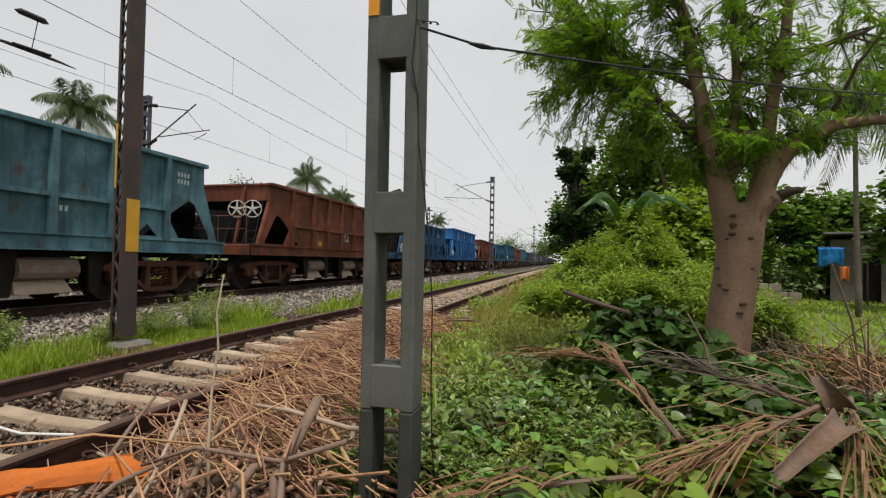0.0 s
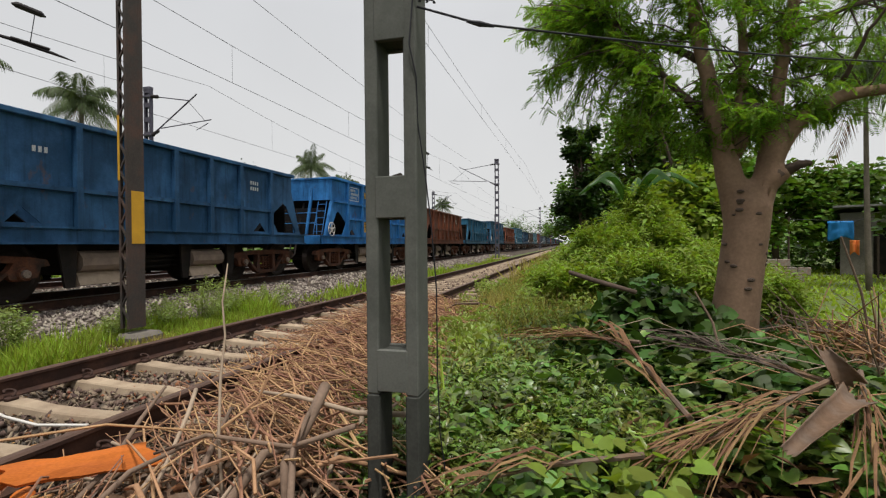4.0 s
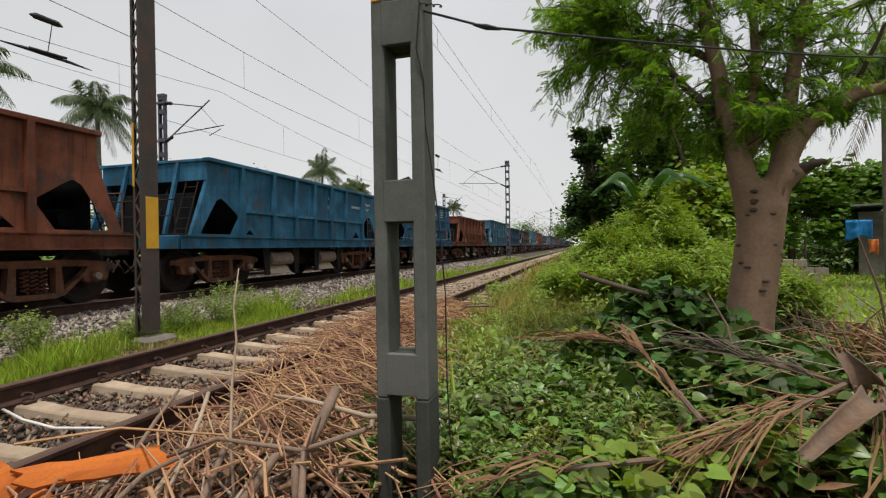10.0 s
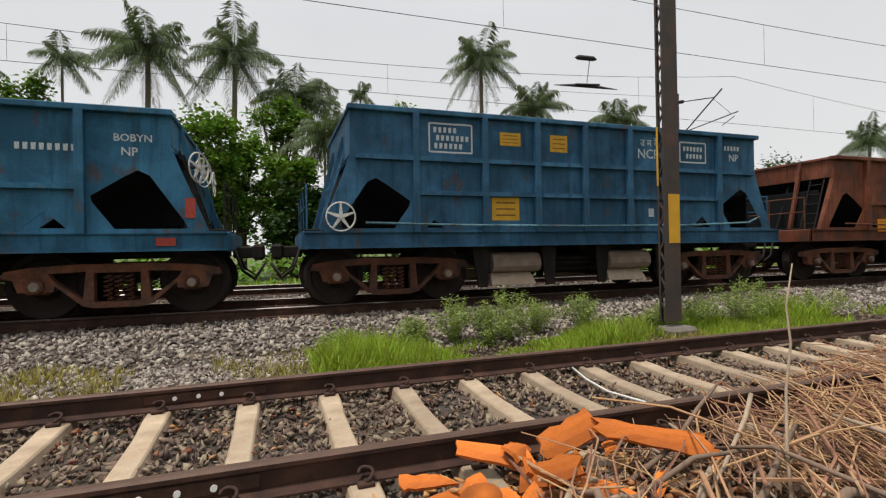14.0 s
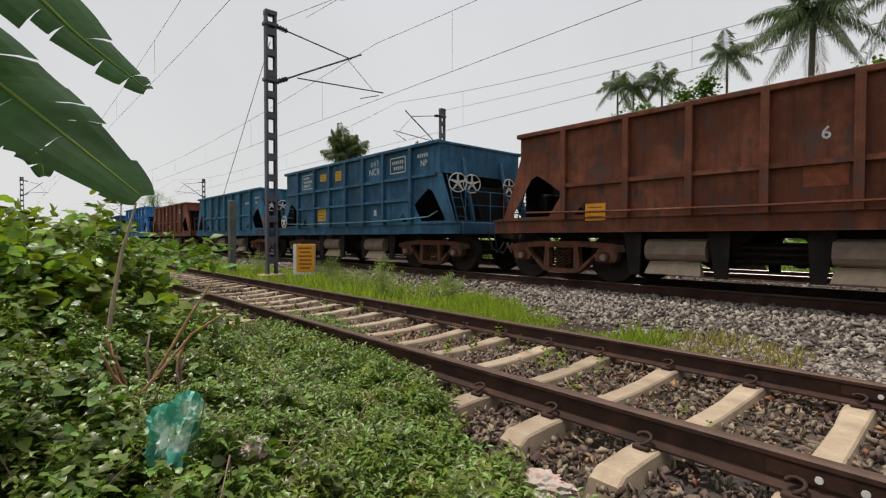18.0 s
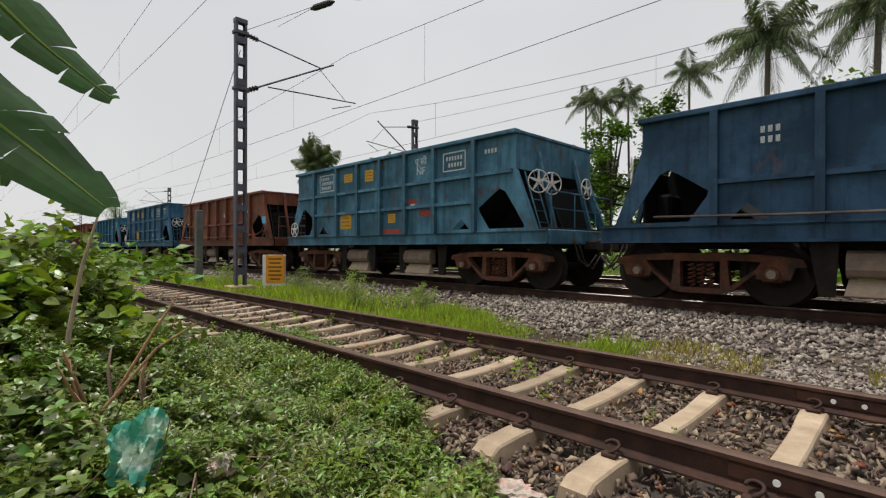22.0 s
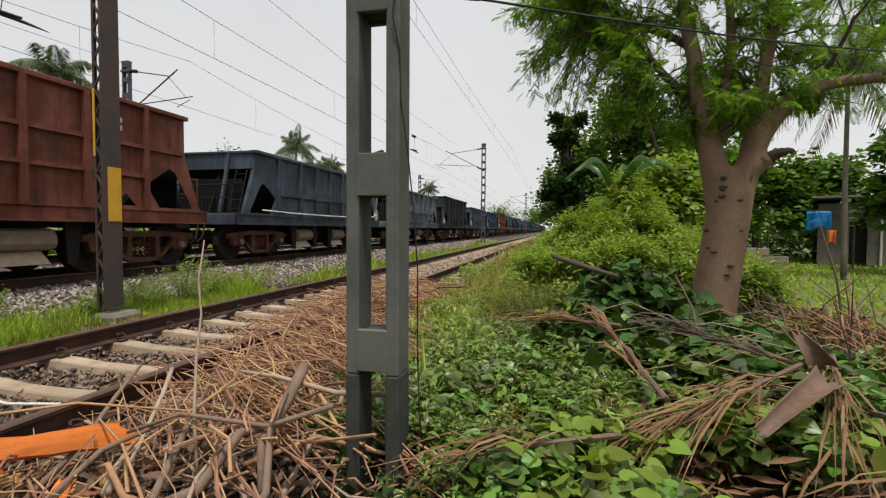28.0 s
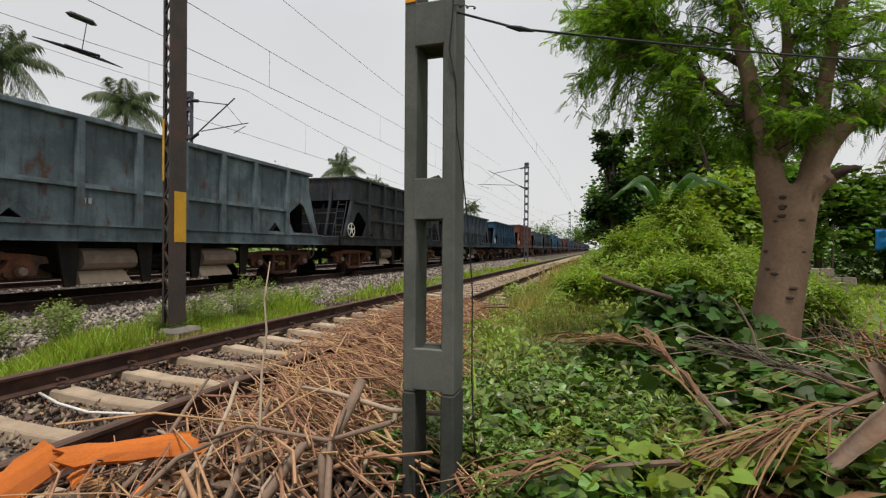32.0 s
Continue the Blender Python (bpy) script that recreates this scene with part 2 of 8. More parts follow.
def paint(name, col, rust, at, tint_scale=1.3, fade=None):
    """Weathered wagon paint: faded and fresh areas, grime running down, rust spots."""
    m = mat(name, col, 0.66, var=0.24, scale=2.2, fine=45, bump=0.15, dist=0.005, spec=0.22, obj_rand=0.10)
    n, l = m.node_tree.nodes, m.node_tree.links
    hsv = next(q for q in n if q.type == "HUE_SAT")
    tc = next(q for q in n if q.type == "TEX_COORD")

    def field(scale, stretch, lo, hi, detail=8, off=0.0):
        mp = n.new("ShaderNodeMapping")
        mp.inputs["Scale"].default_value = stretch
        mp.inputs["Location"].default_value = (off, off * 0.7, off * 1.3)
        l.new(tc.outputs["Object"], mp.inputs[0])
        t = n.new("ShaderNodeTexNoise")
        t.inputs["Scale"].default_value, t.inputs["Detail"].default_value, t.inputs["Roughness"].default_value = scale, detail, 0.62
        l.new(mp.outputs[0], t.inputs["Vector"])
        r = n.new("ShaderNodeMapRange")
        r.inputs["From Min"].default_value, r.inputs["From Max"].default_value = lo, hi
        l.new(t.outputs[0], r.inputs[0])
        return r.outputs[0]

    def mixin(prev, fac, c, amount=1.0):
        mx = n.new("ShaderNodeMix")
        mx.data_type = "RGBA"
        mu = n.new("ShaderNodeMath")
        mu.operation = "MULTIPLY"
        mu.inputs[1].default_value = amount
        l.new(fac, mu.inputs[0])
        l.new(mu.outputs[0], mx.inputs[0])
        if isinstance(prev, tuple):
            mx.inputs[6].default_value = (*prev, 1)
        else:
            l.new(prev, mx.inputs[6])
        mx.inputs[7].default_value = (*c, 1)
        return mx.outputs[2]

    fade = fade or tuple(min(1.0, q * 1.75 + 0.010) for q in col)
    out = mixin(tuple(q * 0.9 for q in col), field(1.0, (1, 1, 1), 0.44, 0.62, 7), fade, 0.85)
    out = mixin(out, field(3.0, (2.5, 2.5, 0.22), 0.50, 0.72, 6, 3.0), tuple(q * 0.42 for q in col), 0.75)
    out = mixin(out, field(tint_scale * 2.2, (1, 1, 0.6), at - 0.07, at + 0.05, 10, 7.0), rust)
    l.new(out, hsv.inputs["Color"])
    return m


RUST = (0.085, 0.048, 0.034)
M["teal"] = paint("faded_teal_paint", (0.064, 0.138, 0.168), RUST, 0.64)
M["brown"] = paint("red_oxide_paint", (0.125, 0.038, 0.019), (0.075, 0.040, 0.032), 0.58)
M["navy"] = paint("dark_blue_paint", (0.016, 0.045, 0.084), RUST, 0.69)
M["deepblue"] = paint("deep_blue_paint", (0.014, 0.056, 0.125), RUST, 0.69)
M["blue"] = paint("bright_blue_paint", (0.018, 0.120, 0.320), RUST, 0.68)
M["steelblue"] = paint("steel_blue_paint", (0.022, 0.078, 0.142), RUST, 0.66)
M["lightblue"] = paint("light_blue_paint", (0.040, 0.112, 0.165), RUST, 0.64)
M["midblue"] = paint("mid_blue_paint", (0.018, 0.088, 0.155), RUST, 0.64)
M["dirty"] = paint("dirty_grey_brown_paint", (0.062, 0.052, 0.046), (0.07, 0.045, 0.035), 0.60)
M["slate"] = paint("slate_grey_paint", (0.042, 0.055, 0.074), RUST, 0.63)
M["paleslate"] = paint("pale_grey_blue_paint", (0.100, 0.128, 0.145), RUST, 0.63)
M["redbrown"] = paint("brick_red_paint", (0.135, 0.042, 0.027), (0.09, 0.045, 0.035), 0.64)
M["dark"] = paint("blackened_paint", (0.022, 0.026, 0.030), RUST, 0.62)

M["bark"] = mat("smooth_grey_brown_bark", (0.245, 0.158, 0.105), 0.9, var=0.3, scale=3, fine=40, bump=0.5, dist=0.01, tint=(0.15, 0.095, 0.062), tint_scale=3)
M["bark_limb"] = mat("brown_limb_bark", (0.105, 0.056, 0.038), 0.9, var=0.35, scale=4, fine=40, bump=0.5, dist=0.01, tint=(0.09, 0.06, 0.045), tint_scale=4)
M["bark_dark"] = mat("dark_bark", (0.085, 0.062, 0.048), 0.95, var=0.35, scale=4, fine=30, bump=0.5, dist=0.01)
M["palm_bark"] = mat("palm_bark", (0.15, 0.125, 0.10), 0.95, var=0.35, scale=5, fine=30, bump=0.4)
M["leaf"] = mat("fresh_leaf", (0.092, 0.165, 0.024), 0.42, var=0.2, scale=3, fine=20, island=0.55, bump=0, thin=0.26)
M["leaf_bank"] = mat("herb_leaf", (0.106, 0.160, 0.022), 0.36, spec=0.45, var=0.35, scale=1.6, fine=20, tint=(0.20, 0.20, 0.035), tint_at=0.60, tint_w=0.10, tint_scale=3.5, island=0.62, bump=0, thin=0.16)
# dark trees, and inner leaf layers whose shade is put into this colour
M["leaf_dark_and_shade"] = mat("dark_and_shade_leaf", (0.026, 0.054, 0.013), 0.5, var=0.15, scale=3, fine=20, island=0.40, bump=0, thin=0.25)
M["leaf_light"] = mat("light_leaf", (0.175, 0.245, 0.036), 0.55, var=0.2, scale=3, fine=20, island=0.45, bump=0, thin=0.36)
M["leaf_vine"] = mat("vine_leaf", (0.092, 0.158, 0.026), 0.38, var=0.3, scale=3, fine=30, tint=(0.17, 0.20, 0.035), tint_at=0.62, tint_w=0.10, tint_scale=4, island=0.60, bump=0, thin=0.18, spec=0.45)
M["leaf_canopy"] = mat("feathery_leaf", (0.130, 0.225, 0.030), 0.5, var=0.25, scale=2, fine=20, island=0.50, bump=0, thin=0.52)
# deep green, darkened further with the tree crown's shade in the colour
M["leaf_shrub"] = mat("deep_green_shaded_shrub_leaf", (0.046, 0.088, 0.017), 0.5, var=0.3, scale=3, fine=20, island=0.55, bump=0, thin=0.2)
M["leaf_weed"] = mat("pale_weed_leaf", (0.230, 0.285, 0.095), 0.6, var=0.2, scale=3, fine=20, island=0.35, bump=0, thin=0.35)
M["sheath_in"] = mat("dark_sheath_and_shade_brown", (0.10, 0.075, 0.06), 0.8, var=0.35, scale=8, fine=50, bump=0.4, stretch=(1, 1, 1))
M["leaf_palm"] = mat("palm_leaflet", (0.078, 0.108, 0.046), 0.5, var=0.25, scale=0.4, fine=4, island=0.35, bump=0, thin=0.25)
M["grass"] = mat("grass_blade", (0.265, 0.345, 0.050), 0.6, var=0.2, scale=1.2, fine=8, island=0.40, bump=0, thin=0.4)
M["grass_dry"] = mat("dry_grass_blade", (0.30, 0.255, 0.085), 0.7, var=0.25, scale=1.2, fine=8, island=0.40, bump=0, thin=0.35)
M["banana"] = mat("banana_leaf", (0.036, 0.090, 0.022), 0.32, var=0.3, scale=2, fine=18, island=0.12, bump=0.15, dist=0.004, thin=0.4)
M["stick"] = mat("dry_stick", (0.32, 0.180, 0.102), 0.9, var=0.3, scale=6, fine=60, island=0.40, bump=0.3, dist=0.004)
M["stick_grey"] = mat("grey_dry_wood", (0.175, 0.120, 0.088), 0.9, var=0.3, scale=6, fine=60, island=0.30, bump=0.4, dist=0.006)
M["pale_stick"] = mat("pale_peeled_stick", (0.34, 0.26, 0.19), 0.85, var=0.2, scale=9, fine=60, bump=0.3)
M["frond_dry"] = mat("dry_palm_leaflet", (0.20, 0.112, 0.060), 0.85, var=0.3, scale=5, fine=50, island=0.40, bump=0.1, thin=0.15)
M["husk"] = mat("brown_palm_sheath", (0.155, 0.095, 0.060), 0.85, var=0.3, scale=6, fine=40, bump=0.4, tint=(0.13, 0.10, 0.08), tint_scale=5)
M["orange"] = mat("orange_bark_slab", (0.55, 0.150, 0.024), 0.85, var=0.32, scale=5, fine=60, bump=0.5, dist=0.004, tint=(0.32, 0.085, 0.022), tint_at=0.58, tint_w=0.14, tint_scale=2.4, obj_rand=0.32, stretch=(1.0, 4.0, 1.0))
M["orange_back"] = mat("brown_bark_back", (0.20, 0.085, 0.035), 0.9, var=0.4, scale=9, fine=60, bump=0.6, dist=0.006)
M["orange_in"] = mat("fibrous_chip", (0.40, 0.20, 0.085), 0.9, var=0.35, scale=9, fine=60, island=0.35, bump=0.4)
M["bag"] = mat("teal_plastic", (0.10, 0.42, 0.32), 0.3, var=0.3, scale=9, fine=30, tint=(0.62, 0.74, 0.66), tint_at=0.51, tint_w=0.05, tint_scale=7, bump=0.2, thin=0.2)
M["litter"] = mat("pale_litter", (0.42, 0.37, 0.32), 0.6, var=0.3, scale=14, tint=(0.45, 0.25, 0.2), tint_scale=11)
M["tarp"] = mat("blue_tarp", (0.03, 0.23, 0.58), 0.5, var=0.25, scale=3)
M["cloth"] = mat("orange_cloth", (0.75, 0.22, 0.06), 0.8, var=0.2, scale=3)
M["wall"] = mat("weathered_house_wall", (0.21, 0.19, 0.165), 0.95, var=0.35, scale=1.2, fine=15, tint=(0.11, 0.10, 0.09), tint_scale=0.8)
M["roof"] = mat("grey_sheet_roof", (0.17, 0.165, 0.16), 0.7, var=0.25, scale=2)
M["pvc"] = mat("white_pipe", (0.62, 0.60, 0.56), 0.5, var=0.15, scale=6, bump=0)
M["brick"] = mat("old_brick", (0.30, 0.19, 0.14), 0.9, var=0.3, scale=5)


# ---- mesh helpers ----
class Geo:
    """Collects faces of one mesh."""

    def __init__(self):
        self.v, self.f = [], []

    def add(self, verts, faces):
        o = len(self.v)
        self.v += [tuple(p) for p in verts]
        self.f += [tuple(i + o for i in q) for q in faces]
        return self

    def box(self, c, s, rz=0.0, ch=0.0, rot=None):
        """A box with its edges taken off by ch."""
        hx, hy, hz = s[0] / 2, s[1] / 2, s[2] / 2
        r = rot if rot is not None else Matrix.Rotation(rz, 3, "Z")
        c = Vector(c)
        if ch <= 0:
            vs = [(x, y, z) for x in (-hx, hx) for y in (-hy, hy) for z in (-hz, hz)]
            fs = [(0, 1, 3, 2), (4, 6, 7, 5), (0, 4, 5, 1), (2, 3, 7, 6), (0, 2, 6, 4), (1, 5, 7, 3)]
        else:
            vs, ids = [], {}
            for sx in (-1, 1):
                for sy in (-1, 1):
                    for sz in (-1, 1):
                        for a in range(3):
                            p = [sx * (hx - ch), sy * (hy - ch), sz * (hz - ch)]
                            p[a] = (sx, sy, sz)[a] * (hx, hy, hz)[a]
                            ids[sx, sy, sz, a] = len(vs)
                            vs.append(p)
            fs = []
            sg = (-1, 1)
            for a in range(3):
                b, d = (a + 1) % 3, (a + 2) % 3
                for s_ in sg:
                    def k(u, w, ax):
                        q = [0, 0, 0]
                        q[a], q[b], q[d] = s_, u, w
                        return ids[(*q, ax)]
                    ring = [k(-1, -1, a), k(1, -1, a), k(1, 1, a), k(-1, 1, a)]
                    fs.append(ring if s_ > 0 else ring[::-1])
            for a in range(3):
                b, d = (a + 1) % 3, (a + 2) % 3
                for sb in sg:
                    for sd in sg:
                        def k(u, ax):
                            q = [0, 0, 0]
                            q[a], q[b], q[d] = u, sb, sd
                            return ids[(*q, ax)]
                        ring = [k(-1, b), k(1, b), k(1, d), k(-1, d)]
                        fs.append(ring if sb * sd > 0 else ring[::-1])
            for sx in sg:
                for sy in sg:
                    for sz in sg:
                        ring = [ids[sx, sy, sz, a] for a in range(3)]
                        fs.append(ring if sx * sy * sz > 0 else ring[::-1])
        return self.add([c + r @ Vector(p) for p in vs], fs)

    def rod(self, p0, p1, r0, r1=None, n=8, caps=True):
        return self.tube([p0, p1], [r0, r0 if r1 is None else r1], n, caps)

    def tube(self, pts, rad, n=8, caps=True):
        pts = [Vector(p) for p in pts]
        if not isinstance(rad, (list, tuple)):
            rad = [rad] * len(pts)
        vs, fs = [], []
        side = None
        for i, p in enumerate(pts):
            d = (pts[min(i + 1, len(pts) - 1)] - pts[max(i - 1, 0)])
            d = d.normalized() if d.length > 1e-9 else Vector((0, 0, 1))
            if side is None:
                side = d.orthogonal().normalized()
            else:
                side = (side - d * side.dot(d))
                side = side.normalized() if side.length > 1e-6 else d.orthogonal().normalized()
            up = d.cross(side)
            for k in range(n):
                a = 2 * math.pi * k / n
                vs.append(p + (side * math.cos(a) + up * math.sin(a)) * rad[i])
        for i in range(len(pts) - 1):
            for k in range(n):
                a, b = i * n + k, i * n + (k + 1) % n
                fs.append((a, b, b + n, a + n))
        if caps:
            fs.append(tuple(range(n))[::-1])
            fs.append(tuple((len(pts) - 1) * n + k for k in range(n)))
        return self.add(vs, fs)

    def prism(self, outline, axis, lo, hi):
        """A closed outline of (u, w) pairs pushed along an axis: x takes (y, z), y takes (x, z), z takes (x, y)."""
        def put(u, w, d):
            return {"x": (d, u, w), "y": (u, d, w), "z": (u, w, d)}[axis]
        n = len(outline)
        vs = [put(u, w, lo) for u, w in outline] + [put(u, w, hi) for u, w in outline]
        fs = [tuple(range(n))[::-1], tuple(range(n, 2 * n))]
        fs += [(i, (i + 1) % n, n + (i + 1) % n, n + i) for i in range(n)]
        return self.add(vs, fs)

    def disc_ring(self, c, axis, r_out, r_in, t, n=18):
        """A flat ring of thickness t round c."""
        c = Vector(c)
        ax = Vector(axis).normalized()
        u = ax.orthogonal().normalized()
        w = ax.cross(u)
        vs, fs = [], []
        for k in range(n):
            d = u * math.cos(2 * math.pi * k / n) + w * math.sin(2 * math.pi * k / n)
            for rr, s_ in ((r_out, 1), (r_in, 1), (r_in, -1), (r_out, -1)):
                vs.append(c + d * rr + ax * (s_ * t / 2))
        for k in range(n):
            a, b = 4 * k, 4 * ((k + 1) % n)
            for j in range(4):
                fs.append((a + j, b + j, b + (j + 1) % 4, a + (j + 1) % 4))
        return self.add(vs, fs)

    def mesh(self, name, material, smooth=False):
        me = bpy.data.meshes.new(name)
        me.from_pydata(self.v, [], self.f)
        bm = bmesh.new()
        bm.from_mesh(me)
        bmesh.ops.recalc_face_normals(bm, faces=bm.faces)
        bm.to_mesh(me)
        bm.free()
        for m in material if isinstance(material, (list, tuple)) else (material,):
            me.materials.append(m)
        if smooth:
            me.shade_smooth()
        return me


def part(name, geo, material, parent=None, label="", smooth=False):
    """Links one mesh object, as a part of parent if given."""
    me = geo if isinstance(geo, bpy.types.Mesh) else geo.mesh(name, material, smooth)
    ob = new(name, me)
    if parent is not None:
        ob.parent = parent
    if label:
        tagged(ob, label)
    return ob


def thing(name, label, category, group="", at=None, kind=""):
    e = new(name)
    e.empty_display_size = 0.2
    tagged(e, label, category, group, kind)
    if at is not None:
        e.matrix_world = at
    return e


def scatter(name, tv, tf, mats4, material, smooth=False):
    """One mesh of many copies of a small template; mats4: (n, 4, 4)."""
    tv = np.asarray(tv, float)
    mats4 = np.asarray(mats4, float)
    k, n = len(tv), len(mats4)
    hv = np.c_[tv, np.ones(k)]
    allv = np.einsum("nij,kj->nki", mats4, hv)[:, :, :3].reshape(-1, 3)
    sizes = [len(q) for q in tf]
    flat = np.concatenate([np.asarray(q) for q in tf])
    loops = (flat[None, :] + (np.arange(n) * k)[:, None]).reshape(-1)
    starts_one = np.concatenate([[0], np.cumsum(sizes)[:-1]])
    starts = (starts_one[None, :] + (np.arange(n) * len(flat))[:, None]).reshape(-1)
    me = bpy.data.meshes.new(name)
    me.vertices.add(len(allv))
    me.vertices.foreach_set("co", allv.reshape(-1).astype(np.float32))
    me.loops.add(len(loops))
    me.loops.foreach_set("vertex_index", loops.astype(np.int32))
    me.polygons.add(len(starts))
    me.polygons.foreach_set("loop_start", starts.astype(np.int32))
    me.update(calc_edges=True)
    me.validate()
    me.materials.append(material)
    if smooth:
        me.shade_smooth()
    return me


def frames_of(pos, fwd, up, size):
    """Matrices that carry a template (x across, y along, z up) to pos, along fwd, facing up, scaled."""
    fwd = fwd / np.maximum(np.linalg.norm(fwd, axis=1, keepdims=True), 1e-9)
    xx = np.cross(fwd, up)
    xx /= np.maximum(np.linalg.norm(xx, axis=1, keepdims=True), 1e-9)
    zz = np.cross(xx, fwd)
    size = np.asarray(size, float)
    if size.ndim == 1:
        size = np.stack([size] * 3, 1)
    m = np.zeros((len(pos), 4, 4))
    m[:, :3, 0], m[:, :3, 1], m[:, :3, 2], m[:, :3, 3] = xx * size[:, :1], fwd * size[:, 1:2], zz * size[:, 2:3], pos
    m[:, 3, 3] = 1
    return m


def rand_dirs(rng, n, flat=1.0):
    d = rng.normal(size=(n, 3))
    d[:, 2] *= flat
    return d / np.linalg.norm(d, axis=1, keepdims=True)


# leaf templates: x across, y along from the stalk
LEAF = ([(0, 0, 0), (-0.28, 0.30, 0.05), (0, 0.34, 0), (0.28, 0.30, 0.05), (-0.22, 0.68, 0.02), (0, 0.68, -0.04), (0.22, 0.68, 0.02), (0, 1, -0.14)],
        [(0, 2, 1), (0, 3, 2), (1, 2, 5, 4), (2, 3, 6, 5), (4, 5, 7), (5, 6, 7)])
HEART = ([(0, 0.08, 0), (0, 0.32, -0.01), (0, 0.62, -0.04), (0, 1.0, -0.16), (-0.20, -0.05, 0.05), (-0.38, 0.03, 0.08), (-0.47, 0.22, 0.08), (-0.43, 0.45, 0.06), (-0.26, 0.74, -0.01), (0.20, -0.05, 0.05), (0.38, 0.03, 0.08), (0.47, 0.22, 0.08), (0.43, 0.45, 0.06), (0.26, 0.74, -0.01)],
         [(0, 5, 4), (0, 1, 6, 5), (1, 2, 7, 6), (2, 8, 7), (2, 3, 8), (0, 9, 10), (0, 10, 11, 1), (1, 11, 12, 2), (2, 12, 13), (2, 13, 3)])
BLADE = ([(-0.018, 0, 0), (0.018, 0, 0), (-0.014, 0.5, 0.03), (0.014, 0.5, 0.03), (0, 1, -0.10)], [(0, 1, 3, 2), (2, 3, 4)])
QUADLEAF = ([(0, 0, 0), (-0.3, 0.5, 0.06), (0, 1, -0.08), (0.3, 0.5, 0.06)], [(0, 3, 2), (0, 2, 1)])


def pinnate(pairs=9):
    """A feathery compound leaf."""
    v, f = [], []
    for i in range(pairs):
        y = 0.12 + 0.84 * i / (pairs - 1)
        droop = -0.28 * y * y
        ln = 0.24 * math.sin(0.35 + 2.4 * (1 - y * 0.85)) + 0.05
        for s in (-1, 1):
            o = len(v)
            v += [(0, y, droop), (s * ln * 0.5, y + 0.075, droop + 0.01), (s * ln, y + 0.045, droop - 0.05), (s * ln * 0.5, y - 0.025, droop - 0.02)]
            f += [(o, o + 1, o + 2, o + 3)] if s < 0 else [(o + 3, o + 2, o + 1, o)]
    o = len(v)
    v += [(-0.006, 0, 0.0), (0.006, 0, 0.0), (0, 0.96, -0.27)]
    f += [(o, o + 1, o + 2)]
    return v, f


PINNATE = pinnate()
_t = (1 + 5 ** 0.5) / 2
ICO = (np.array([(-1, _t, 0), (1, _t, 0), (-1, -_t, 0), (1, -_t, 0), (0, -1, _t), (0, 1, _t), (0, -1, -_t), (0, 1, -_t), (_t, 0, -1), (_t, 0, 1), (-_t, 0, -1), (-_t, 0, 1)]) / 1.9,
       [(0, 11, 5), (0, 5, 1), (0, 1, 7), (0, 7, 10), (0, 10, 11), (1, 5, 9), (5, 11, 4), (11, 10, 2), (10, 7, 6), (7, 1, 8), (3, 9, 4), (3, 4, 2), (3, 2, 6), (3, 6, 8), (3, 8, 9), (4, 9, 5), (2, 4, 11), (6, 2, 10), (8, 6, 7), (9, 8, 1)])


def shard(seed, n=9):
    """An angular broken stone."""
    r = np.random.default_rng(seed)
    bm = bmesh.new()
    for _ in range(n):
        d = rand_dirs(r, 1)[0] * r.uniform(0.75, 1.1)
        bm.verts.new(d)
    out = bmesh.ops.convex_hull(bm, input=bm.verts[:])
    loose = [v for v in bm.verts if not v.link_faces]
    bmesh.ops.delete(bm, geom=loose, context="VERTS")
    bm.verts.index_update()
    v = [tuple(q.co) for q in bm.verts]
    f = [tuple(q.index for q in p.verts) for p in bm.faces]
    bm.free()
    return v, f


SHARDS = [shard(3), shard(8), shard(15), shard(21, 8)]


def stone_mats(rng, pos, size, flat=0.6):
    n = len(pos)
    m = frames_of(pos, rand_dirs(rng, n), rand_dirs(rng, n), np.stack([size * rng.uniform(0.6, 1.2, n), size * rng.uniform(0.7, 1.3, n), size * rng.uniform(flat * 0.6, flat * 1.3, n)], 1))
    # shear each stone a little, so that no two look alike
    sh = np.tile(np.eye(4), (n, 1, 1))
    sh[:, 0, 1], sh[:, 1, 2] = rng.uniform(-0.5, 0.5, n), rng.uniform(-0.4, 0.4, n)
    return m @ sh


def text_mesh(name, body, size, material):
    """Lettering as a mesh, reading along x, standing along y, centred."""
    cu = bpy.data.curves.new(name, "FONT")
    cu.body, cu.size, cu.align_x, cu.align_y, cu.extrude, cu.resolution_u, cu.offset = body, size, "CENTER", "CENTER", 0.001, 2, 0.012 * size
    ob = new(name, cu)
    dg = bpy.context.evaluated_depsgraph_get()
    me = bpy.data.meshes.new_from_object(ob.evaluated_get(dg))
    bpy.data.objects.remove(ob)
    bpy.data.curves.remove(cu)
    me.materials.clear()
    me.materials.append(material)
    return me


# ---- setting: ground and tracks ----
TRACK_X, RAIL_GAP = -3.49, 1.745          # near siding
MAIN_X, MAIN_Z = -9.65, 0.13              # running line under the train, foot of its rails
FAR_X = -14.45                            # the line beyond
RAIL_H = 0.172
rng = np.random.default_rng(7)


def smooth(a, b, v):
    u = min(1.0, max(0.0, (v - a) / (b - a)))
    return u * u * (3 - 2 * u)


